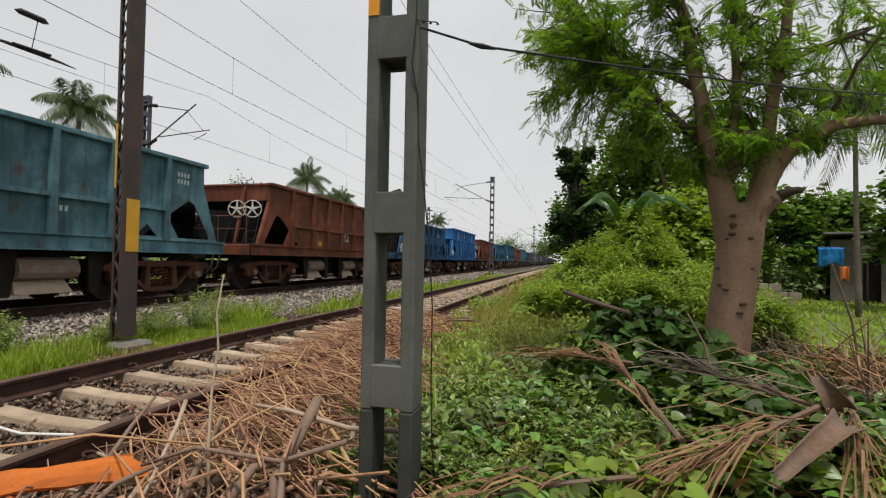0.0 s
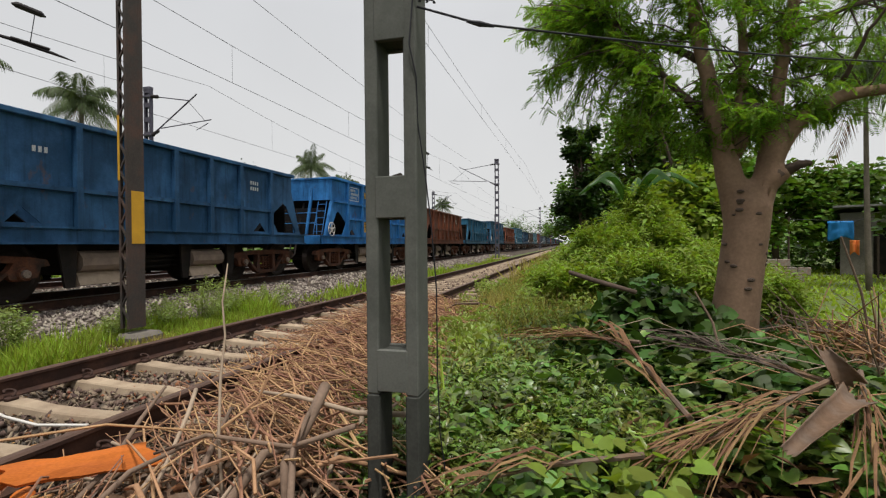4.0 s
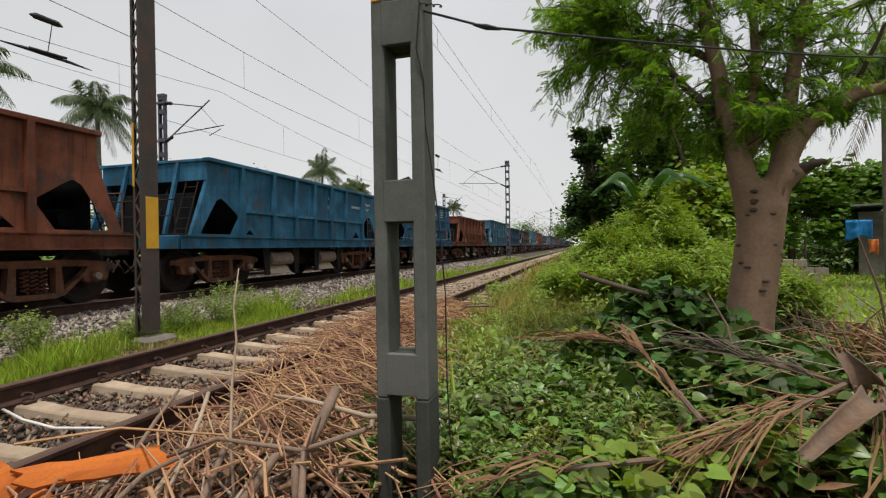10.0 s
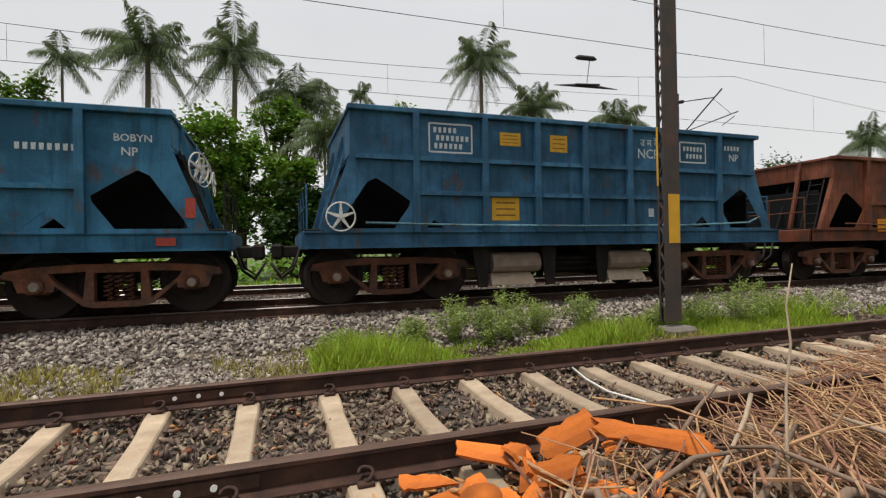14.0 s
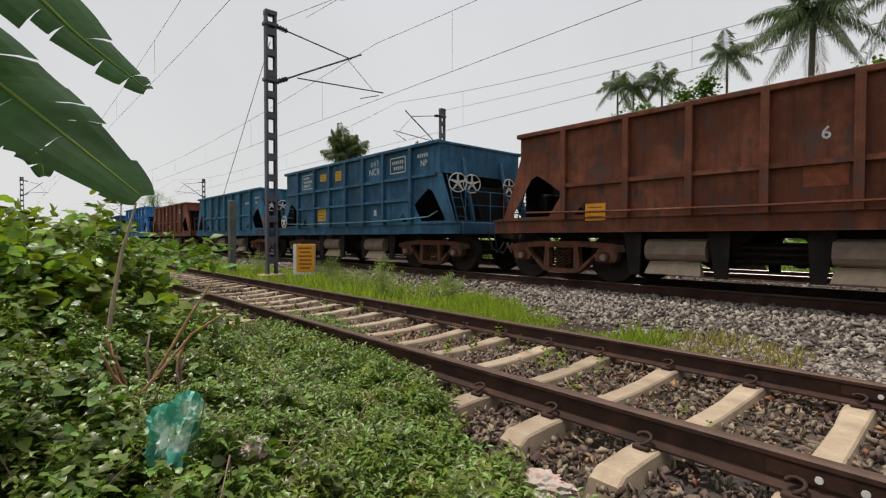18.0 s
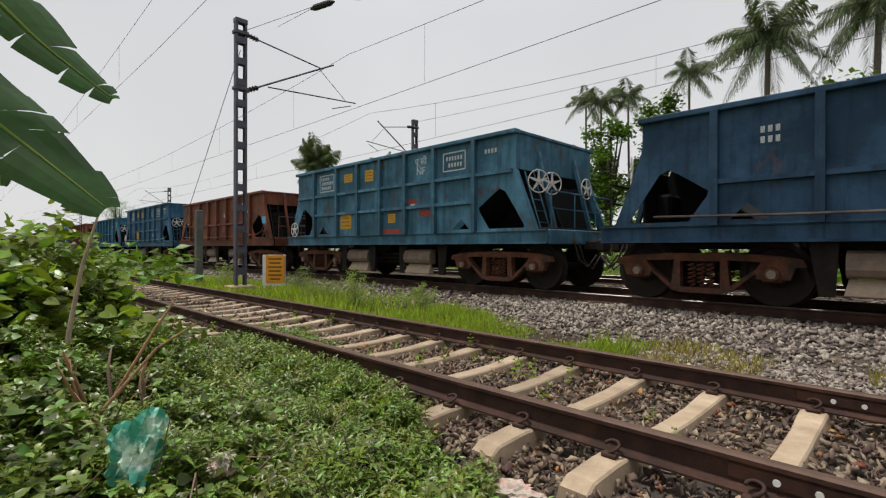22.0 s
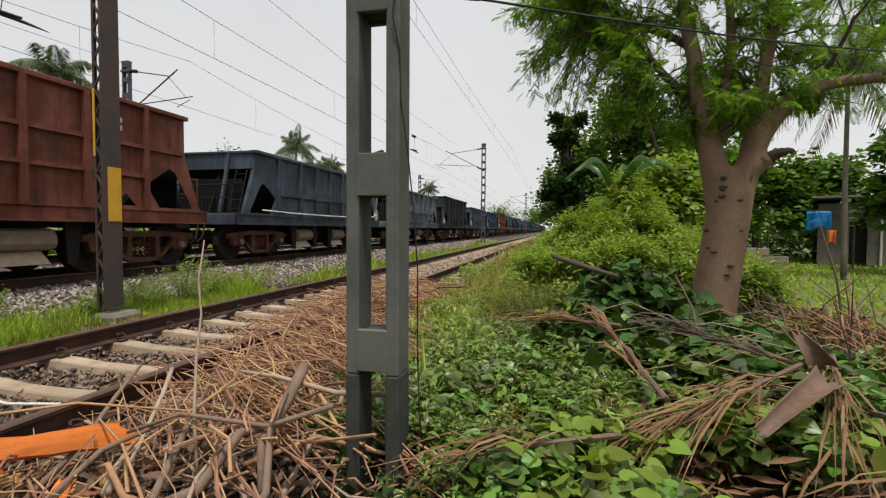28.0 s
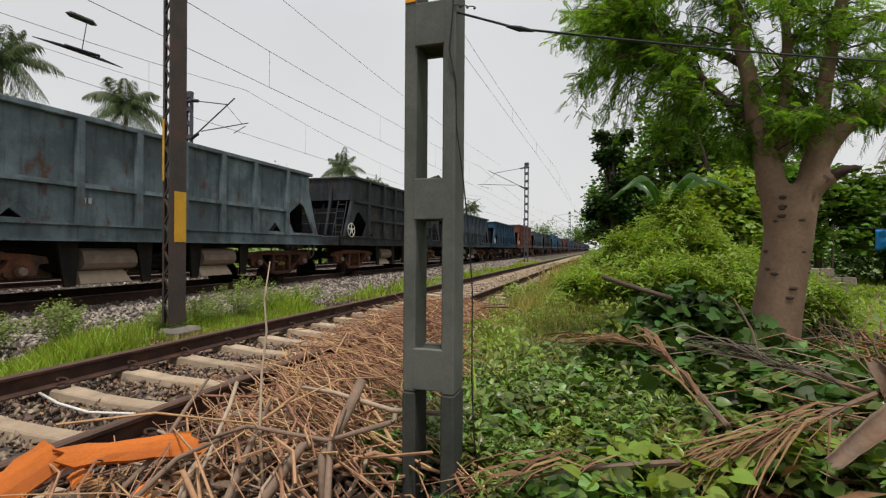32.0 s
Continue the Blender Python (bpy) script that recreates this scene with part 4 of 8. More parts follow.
            g_.add([(x - 0.04, s * 4.56, 3.0), (x + 0.04, s * 4.56, 3.0), (x + 0.04, s * 5.0, 1.3), (x - 0.04, s * 5.0, 1.3), (x - 0.04, s * 4.48, 3.0), (x + 0.04, s * 4.48, 3.0), (x + 0.04, s * 4.92, 1.3), (x - 0.04, s * 4.92, 1.3)],
                   [(0, 1, 2, 3), (7, 6, 5, 4), (0, 4, 5, 1), (1, 5, 6, 2), (2, 6, 7, 3), (3, 7, 4, 0)])
        WM["endposts%d" % s] = g_.mesh("end_post", [])
        g_ = Geo()
        for x in (1.05, 1.38):
            g_.rod((x, s * 5.02, 1.3), (x, s * 4.62, 2.5), 0.016, n=5)
        for k in range(5):
            u = (k + 0.5) / 5
            g_.rod((1.05, s * (5.02 - 0.4 * u), 1.3 + 1.2 * u), (1.38, s * (5.02 - 0.4 * u), 1.3 + 1.2 * u), 0.013, n=5)
        WM["ladder%d" % s] = g_.mesh("ladder", [])
        g_ = Geo()
        for x in (-1.3, -0.5, 0.4, 1.3):
            g_.rod((x, s * 5.22, 1.3), (x, s * 5.22, 2.05), 0.016, n=5)
        g_.rod((-1.3, s * 5.22, 2.05), (1.3, s * 5.22, 2.05), 0.018, n=5)
        g_.rod((-1.3, s * 5.22, 1.7), (1.3, s * 5.22, 1.7), 0.014, n=5)
        WM["railing%d" % s] = g_.mesh("platform_railing", [])
        g_ = Geo().box((0, s * 5.45, 0.95), (0.16, 0.42, 0.22), ch=0.03)
        g_.box((0, s * 5.68, 0.95), (0.26, 0.22, 0.30), ch=0.05)
        WM["coupler%d" % s] = g_.mesh("coupler", [])
        for k, (x, dz) in enumerate(((0.35, 0.55), (0.55, 0.5), (-0.4, 0.5))):
            g_ = Geo().tube([(x, s * 5.3, 1.0), (x + 0.02, s * 5.42, 0.95 - dz * 0.6), (x, s * 5.62, 0.95 - dz * 0.9), (x - 0.02, s * 5.8, 0.75)], 0.022, 6)
            WM["hose%d%d" % (s, k)] = g_.mesh("brake_hose", [], True)
        WM["wing%d" % s] = Geo().prism([(s * 4.36, 2.5), (s * 4.50, 2.56), (s * 5.02, 1.28), (s * 4.86, 1.28)], "x", -0.05, 0.05).mesh("end_bracket", [])
    g_ = Geo()
    g_.tube([(0.09, -4.3, 1.40), (0.10, -2.5, 1.36), (0.10, 0, 1.345), (0.10, 2.5, 1.36), (0.10, 4.2, 1.42), (0.09, 4.55, 1.55)], 0.020, 6)
    WM["pipe"] = g_.mesh("side_pipe", [])
    g_ = Geo().box((0, 0, 0), (0.004, 0.5, 0.26))
    WM["card"] = g_.mesh("label_plate", [])
    WM["strip"] = Geo().box((0, 0, 0), (0.004, 0.6, 0.10)).mesh("paint_strip", [])
    WM["bar"] = Geo().box((0, 0, 0), (0.003, 0.22, 0.10)).mesh("stencil_bar", [])
    WM["disc"] = Geo().rod((0, 0, 0), (0.004, 0, 0), 0.17, n=20).mesh("badge", [])


wagon_meshes()


def with_mat(key, m):
    """The shared mesh of that kind in that material."""
    k = (key, m.name)
    if k not in TEXTS:
        c = WM[key].copy()
        c.materials.clear()
        c.materials.append(m)
        TEXTS[k] = c
    return TEXTS[k]


def lettering(body, size, m):
    k = (body, size, m.name)
    if k not in TEXTS:
        TEXTS[k] = text_mesh("lettering", body, size, m)
    return TEXTS[k]


ON_SIDE = pose(BW - 0.012, 0, 0).inverted()
FACE = Matrix(((0, 0, 1, 0), (1, 0, 0, 0), (0, 1, 0, 0), (0, 0, 0, 1)))   # lettering onto the side that faces +x


def wagon(kind, col, label, marks=(), detail=2, wheels=True, pipe=None, wheel_col="wheel_white", wheels_at="f"):
    """One hopper wagon, standing with its middle at the origin on the rail heads."""
    w = thing("hopper_wagon", label, "wagon", "wagons of the goods train")
    c, dk = M[col], M["dark_steel"]
    top = 3.01 if kind == "A" else 3.32

    def p(name, key, m, mat4=None, lab="", par=None):
        o = part(name, with_mat(key, m), None, par or w, lab)
        if mat4 is not None:
            o.matrix_local = mat4
        return o

    flip = pose(0, 0, 0, 0, 0, 180)
    sides = []
    for s, turn in ((1, pose(0, 0, 0)), (-1, flip)):
        sd = p("side_sheet", "side" + kind, c, turn @ pose(BW - 0.012, 0, 0))
        sides.append(sd)
        if detail > 0:
            p("top_rim", "rim" + kind, c, turn @ pose(BW, 0, 0))
        p("side_sill", "sill", c, turn @ pose(BW - 0.02, 0, 0))
        if s > 0 or detail > 1:
            for y in (0, 1.05, -1.05, 2.12, -2.12, 3.41, -3.41):
                p("stake", "rib" + kind, c, turn @ pose(BW, y, 0))
            rails_z = (1.92, 2.51) if kind == "B" else (1.90,)
            for z in rails_z:
                p("waist_rail", "hrib" if z > 2.4 else "hrib_low", c, turn @ pose(BW, 0, z) @ Matrix.Rotation(radians(90), 4, "Y"))
    for s in (-1, 1):
        p("end_sheet", "end" + kind, c, pose(0, s * 4.52, 0))
        p("end_rim", "endrim" + kind, c, pose(0, s * 4.52, 0))
        p("headstock", "headstock", c, pose(0, s * 5.26, 0))
        if detail > 0:
            p("end_platform", "deck", dk, pose(0, s * 4.86, 0))
            for x in (-0.75, 0.75):
                p("end_post", "endposts%d" % s, c, pose(x, 0, 0))
            p("coupler", "coupler%d" % s, dk)
            p("end_bracket", "wing%d" % s, c, pose(BW - 0.06, 0, 0))
        if detail > 1:
            p("ladder", "ladder%d" % s, c if kind == "B" else dk)
            p("platform_railing", "railing%d" % s, c if kind == "B" else M["bogie"] if col in ("brown", "redbrown") else dk)
            for k in range(3):
                p("brake_hose", "hose%d%d" % (s, k), dk)
            p("end_bracket", "wing%d" % s, c, pose(-BW + 0.06, 0, 0))
    # near-black sheets stand for shade in the openings; plate and panel are added
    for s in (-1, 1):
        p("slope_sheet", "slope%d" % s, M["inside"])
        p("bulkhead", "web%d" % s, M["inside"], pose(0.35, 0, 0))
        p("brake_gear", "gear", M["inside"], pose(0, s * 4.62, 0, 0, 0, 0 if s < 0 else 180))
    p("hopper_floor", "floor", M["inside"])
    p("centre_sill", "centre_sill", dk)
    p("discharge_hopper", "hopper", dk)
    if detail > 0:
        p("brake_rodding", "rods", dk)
        for s, turn in ((1, pose(0, 0, 0)), (-1, flip))[: 2 if detail > 1 else 1]:
            for y in (-1.38, 1.24):
                ch = p("chute", "chute", M["chute"], turn @ pose(1.22, y, 0))
                if detail > 1:
                    p("chute_door", "chute_door", M["chute_low"], None, "", ch)
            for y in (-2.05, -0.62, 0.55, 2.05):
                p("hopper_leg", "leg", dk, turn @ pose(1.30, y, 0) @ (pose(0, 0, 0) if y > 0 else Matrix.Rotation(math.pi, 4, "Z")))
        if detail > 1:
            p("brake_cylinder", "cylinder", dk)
    for yb in (-3.74, 3.74):
        bg = new("bogie")
        bg.parent = w
        bg.matrix_local = pose(0, yb, 0)
        for s, turn in ((1, pose(0, 0, 0)), (-1, flip)):
            if s < 0 and detail < 2:
                continue
            p("side_frame", "frame", M["bogie"], turn @ pose(1.14, 0, 0), "", bg)
            if detail > 0:
                p("spring_nest", "spring", M["bogie"], turn @ pose(1.14, 0, 0), "", bg)
                for y in (-1, 1):
                    p("axle_box", "axlebox", M["bogie"], turn @ pose(1.14, y, 0), "", bg)
                    p("axle_cap", "axlecap", M["axlebox"], turn @ pose(1.16, y, 0), "", bg)
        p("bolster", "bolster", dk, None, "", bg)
        for y in (-1, 1):
            ws = p("wheelset", "wheelset", M["wheel"], pose(0, y, 0.5), "", bg)
            if wheels:
                ROLLING.append(ws)
    # handwheels beside the sloping ends: low ones on the sides, high ones on the end posts
    hw = M[wheel_col]
    if detail > 0:
        for s, low, high in ((-1, "f" in wheels_at, "F" in wheels_at), (1, "r" in wheels_at, "R" in wheels_at)):
            if low:
                p("handwheel", "handwheel", hw, pose(BW + 0.05, s * 4.70, 1.50), "brake handwheel")
            if high:
                for x, tilt in ((1.22, 62), (0.72, 66), (-0.75, 90)):
                    p("handwheel", "handwheel", hw, pose(x, s * 4.86, 2.28, 0, 0, s * tilt), "brake handwheel")
                    p("wheel_shaft", "shaft", M["dark_steel"], pose(x, s * 4.60, 2.28))
    if pipe:
        p("side_pipe", "pipe", M[pipe], pose(BW, 0, 0), "pale pipe along the side")
    # paint marks: (kind, y, z, extra)
    for mk in marks:
        what, y, z = mk[:3]
        x = BW + 0.0035
        if what == "text":
            o = part("lettering", lettering(mk[3], mk[4], M[mk[5] if len(mk) > 5 else "stencil"]), None, sides[0])
            o.matrix_local = ON_SIDE @ pose(x, y, z) @ FACE
        elif what == "bars":
            for r_ in range(mk[4]):
                for k in range(mk[3]):
                    o = p("stencil_bar", "bar", M["stencil"], ON_SIDE @ pose(x, y + 0.092 * (k - (mk[3] - 1) / 2), z - 0.15 * r_) @ Matrix.Diagonal((1, 0.25, 0.95, 1)), "", sides[0])
        elif what == "card":
            o = p("label_plate", "card", M[mk[3]], ON_SIDE @ pose(x, y, z) @ Matrix.Diagonal((1, mk[4] / 0.5, mk[5] / 0.26, 1)), "", sides[0])
            if mk[3] in ("yellow", "orange_sign"):
                for k in range(3):
                    p("stencil_bar", "bar", M["sign_ink"], ON_SIDE @ pose(x + 0.004, y, z + mk[5] * (0.27 - 0.27 * k)) @ Matrix.Diagonal((1, mk[4] * 3.2, mk[5] * 0.6, 1)), "", sides[0])
        elif what == "disc":
            p("badge", "disc", M[mk[3]], pose(x if len(mk) < 5 else mk[4], y, z), "", None)
        elif what == "frame":
            hw_, hh = mk[3] / 2, mk[4] / 2
            for dy, dz, ly, lz in ((0, hh, mk[3], 0.03), (0, -hh, mk[3], 0.03), (-hw_, 0, 0.03, mk[4]), (hw_, 0, 0.03, mk[4])) + (((0, 0, 0.025, mk[4]), (0, 0, mk[3], 0.025)) if len(mk) > 5 else ()):
                p("stencil_bar", "bar", M["stencil"], ON_SIDE @ pose(x, y + dy, z + dz) @ Matrix.Diagonal((1, ly / 0.22, lz / 0.10, 1)), "", sides[0])
    return w


ROLLING = []
WAGONS = []
B_MARKS = [("frame", -2.75, 2.90, 0.80, 0.50), ("bars", -2.86, 3.04, 5, 1), ("bars", -2.72, 2.90, 7, 1), ("bars", -2.80, 2.76, 6, 1),
           ("card", -1.58, 2.95, "yellow", 0.42, 0.24), ("card", -0.55, 2.92, "yellow", 0.38, 0.32), ("card", -1.70, 1.66, "yellow", 0.56, 0.42),
           ("frame", 2.75, 2.91, 0.70, 0.42), ("bars", 2.75, 2.985, 6, 1), ("bars", 2.78, 2.83, 5, 1), ("bars", 3.85, 3.05, 5, 1)]
DEFS = {
    -6: ("A", "teal", "faded teal hopper wagon of the goods train", [("text", -0.19, 2.56, "ER", 0.28), ("text", -0.19, 2.86, "पूर्व", 0.27), ("bars", 1.18, 1.69, 4, 1), ("bars", 3.9, 2.7, 4, 2)], dict(wheel_col="dark_steel")),
    -5: ("A", "brown", "rust-brown hopper wagon with dark red doors", [("text", 0.5, 1.7, "12", 0.42), ("frame", 2.8, 2.55, 0.7, 0.75), ("text", 2.65, 2.45, "ER", 0.26), ("bars", 2.8, 2.78, 4, 1), ("card", -1.55, 1.42, "yellow", 0.25, 0.16)], dict()),
    -4: ("A", "deepblue", "dark blue hopper wagon with sloping ends", [("bars", 2.75, 2.6, 4, 2), ("bars", -2.7, 2.5, 3, 1)], {}),
    -3: ("B", "blue", "bright blue hopper wagon with yellow notices", B_MARKS + [("text", 1.62, 2.80, "WCR", 0.24), ("text", 3.85, 2.85, "NP", 0.22), ("card", -2.6, 1.62, "yellow", 0.02, 0.02)], {}),
    -2: ("A", "brown", "rust-brown hopper wagon with faded lettering", [("text", -0.55, 2.48, "ER", 0.30), ("bars", -0.55, 2.75, 2, 1), ("bars", 2.78, 2.62, 4, 2), ("card", 0.1, 1.62, "orange_sign", 0.22, 0.2)], {}),
    -1: ("A", "midblue", "mid blue weathered hopper wagon with a red mark", [("text", 4.05, 2.62, "BOBYN", 0.15), ("text", 4.0, 2.42, "NP", 0.17), ("bars", 3.0, 2.45, 8, 1), ("text", 1.02, 2.31, "E R", 0.18), ("bars", 1.02, 2.61, 2, 1), ("card", 4.45, 1.12, "redmark", 0.26, 0.12), ("card", 4.78, 1.62, "redmark", 0.14, 0.3)], dict()),
    0: ("B", "steelblue", "steel blue hopper wagon with yellow notices", B_MARKS + [("text", 1.58, 2.82, "NCR", 0.27), ("text", 1.59, 3.05, "उ म रे", 0.20), ("text", 3.90, 2.84, "NP", 0.22), ("card", 1.62, 1.62, "stencil", 0.13, 0.17)], dict(pipe="teal")),
    1: ("A", "brown", "rust-brown hopper wagon with a chalked number", [("bars", 2.72, 2.66, 4, 2), ("text", 3.08, 2.34, "NF", 0.17), ("text", 0.69, 2.28, "6", 0.24, "stencil"), ("card", 0.69, 1.72, "orange_mark", 0.5, 0.3), ("card", -2.75, 1.36, "orange_sign", 0.42, 0.32), ("card", 2.8, 2.9, "stencil", 0.3, 0.08), ("card", 4.52, 1.95, "bluemark", 0.3, 0.26)], dict(pipe="brown", wheel_col="bogie")),
    2: ("B", "lightblue", "light blue hopper wagon with red strips and notices", B_MARKS[:-1] + [("text", 1.60, 2.80, "NF", 0.26), ("text", 1.60, 3.04, "पू सी", 0.24), ("bars", 3.85, 3.0, 4, 1), ("card", 1.2, 2.06, "redmark", 0.5, 0.12), ("card", 0.3, 1.92, "redmark", 0.7, 0.10), ("card", 0.45, 1.32, "redmark", 0.75, 0.14), ("card", 1.75, 1.75, "redmark", 0.4, 0.14), ("card", 0.45, 1.68, "yellow", 0.3, 0.24), ("card", 1.3, 1.95, "stencil", 0.16, 0.14)], dict()),
    3: ("A", "navy", "dark navy hopper wagon with white notices pasted on", [("text", 0.57, 2.36, "ECoR", 0.24), ("text", 0.57, 2.64, "पूतरे", 0.24), ("bars", 2.80, 2.74, 6, 2), ("bars", 2.80, 2.90, 4, 1), ("card", -0.50, 1.66, "wheel_white", 0.38, 0.20), ("card", 0.15, 1.64, "wheel_white", 0.24, 0.20), ("card", 0.42, 1.66, "wheel_white", 0.24, 0.20), ("card", 0.69, 1.68, "wheel_white", 0.24, 0.20), ("text", 1.50, 1.70, "4", 0.38), ("bars", -2.7, 2.6, 3, 2)], dict(pipe="dirty")),
    4: ("A", "dirty", "dirty grey-brown hopper wagon with patches of colour", [("text", -0.7, 2.32, "ER", 0.27), ("bars", -0.7, 2.6, 2, 1), ("bars", -2.76, 2.62, 3, 1), ("bars", -2.85, 1.83, 4, 1), ("text", 0.5, 2.12, "3", 0.30), ("bars", 2.72, 2.68, 4, 2), ("card", 2.80, 1.66, "white_paint", 0.26, 0.2), ("card", -0.55, 1.93, "bluemark", 0.55, 0.05), ("card", 0.5, 1.12, "redmark", 0.4, 0.16), ("card", 4.45, 1.95, "bluemark", 0.22, 0.3), ("card", 2.42, 1.12, "stencil", 0.24, 0.18), ("card", 2.95, 1.12, "bluemark", 0.5, 0.08), ("card", 4.1, 1.12, "stencil", 0.26, 0.18)], dict(pipe="dirty", wheel_col="worn_wheel")),
    5: ("B", "teal", "faded teal hopper wagon with a loose pale pipe", B_MARKS[:-1] + [("text", 1.60, 2.80, "NF", 0.26), ("text", 1.60, 3.04, "मू सी", 0.22), ("bars", 3.85, 3.0, 4, 1), ("card", -0.60, 2.06, "redmark", 0.72, 0.09), ("card", 0.40, 2.05, "redmark", 0.66, 0.09), ("card", 0.26, 1.60, "white_paint", 0.24, 0.22), ("card", -0.55, 1.66, "yellow", 0.26, 0.22), ("card", -0.12, 1.58, "redmark", 0.16, 0.16)], dict(pipe="pvc")),
    6: ("B", "redbrown", "brick-red hopper wagon with sloping ends", [("bars", 2.75, 2.95, 4, 2), ("bars", -2.7, 2.9, 3, 1)], {}),
    7: ("A", "slate", "slate grey hopper wagon with a pale pipe", [("text", 2.85, 2.35, "SWR", 0.26), ("bars", 2.85, 2.62, 4, 1), ("bars", 3.9, 2.7, 3, 1)], dict(pipe="pvc")),
    8: ("A", "paleslate", "pale grey-blue hopper wagon, rust-streaked", [("bars", -2.0, 1.66, 3, 1)], {}),
    9: ("B", "dark", "blackened steel hopper wagon with sloping ends", [], {}),
    10: ("A", "slate", "slate grey steel hopper wagon", [], {}),
}
M["redmark"] = mat("faded_red_paint", (0.30, 0.05, 0.035), 0.7, var=0.25, scale=9, bump=0)
M["orange_mark"] = mat("rubbed_orange_patch", (0.20, 0.06, 0.03), 0.7, var=0.4, scale=9, bump=0)
M["bluemark"] = mat("sky_blue_paint", (0.10, 0.33, 0.52), 0.7, var=0.3, scale=9, bump=0)
M["worn_wheel"] = mat("worn_red_white_paint", (0.50, 0.38, 0.34), 0.7, var=0.3, scale=12, bump=0, tint=(0.28, 0.09, 0.07), tint_scale=9)
HANDLES = {-6: "", -5: "F", -4: "f", -3: "fr", -2: "F", -1: "R", 0: "fR", 1: "r", 2: "fR", 3: "Fr", 4: "r", 5: "Fr", 6: "f", 7: "r", 8: "f", 9: "f", 10: "f"}
CYCLE = ["slate", "navy", "brown", "slate", "dark", "steelblue", "slate", "brown", "navy", "dark"]
NAMES = {"slate": "slate grey", "navy": "dark blue", "brown": "rust-brown", "dark": "blackened", "steelblue": "steel blue"}
for n in range(-13, 36):
    if n in DEFS:
        kd, cl, lb, mk, kw = DEFS[n]
        w = wagon(kd, cl, lb, mk, 2, True, wheels_at=HANDLES[n], **kw)
    else:
        cl = CYCLE[n % 10]
        near = -10 < n < 13
        w = wagon("AB"[n % 3 == 0], cl, NAMES[cl] + " steel hopper wagon far along the train", (), 1 if near else 0, False)
    WAGONS.append((n, w))


def wagon_y(n, t):
    # the train gathers a little speed on the way
    u = t - 16.0
    gain = ((((1.17189523e-06 * u + 3.42807658e-06) * u - 5.34093975e-04) * u - 4.38814389e-03) * u + 7.03850518e-02) * u + 4.67499622e-02
    return -1.317 + 4.74 + PITCH * n - SPEED * (t - 14.5) + gain


for n, w in WAGONS:
    w.matrix_world = pose(MAIN_X, wagon_y(n, 0), WAGON_Z)


# ---- masts, wires and poles ----
def lattice_mast(x, y, h):
    """Four-angle lattice mast with a solid channel face, on a concrete footing."""
    e = thing("lattice_mast", "dark lattice steel mast with a yellow painted band", "mast", at=pose(x, y, 0))
    a, b = 0.075, 0.14
    for sx in (-1, 1):
        for sy in (-1, 1):
            part("corner_angle", Geo().prism([(sx * a, sy * b), (sx * (a - 0.035), sy * b), (sx * (a - 0.035), sy * (b - 0.008)), (sx * (a - 0.008), sy * (b - 0.008)), (sx * (a - 0.008), sy * (b - 0.07)), (sx * a, sy * (b - 0.07))], "z", 0.08, h), M["mast"], e)
    part("channel_face", Geo().box((a - 0.006, 0, h / 2 + 0.04), (0.010, 2 * b - 0.01, h - 0.08)), M["mast"], e)
    k, z = 0, 0.2
    while z < h - 0.4:
        for yy in (-b + 0.012, b - 0.012):
            s = 1 if k % 2 else -1
            part("lacing_bar", Geo().rod((-s * (a - 0.02), yy, z), (s * (a - 0.02), yy, z + 0.19), 0.016, n=4), M["mast"], e)
        z += 0.19
        k += 1
    part("yellow_band", Geo().box((a + 0.003, 0.03, 1.64), (0.006, 2 * b - 0.07, 0.74), ch=0.001), M["yellow"], e, "yellow painted band")
    part("yellow_strip", Geo().box((-a + 0.016, -b - 0.003, 2.6), (0.036, 0.006, 0.9), ch=0.001), M["yellow"], e, "narrow yellow painted strip")
    part("footing", Geo().box((0.05, 0.06, -0.20), (0.40, 0.50, 0.42), ch=0.05), M["footing"], e, "weathered grey concrete footing")
    return e


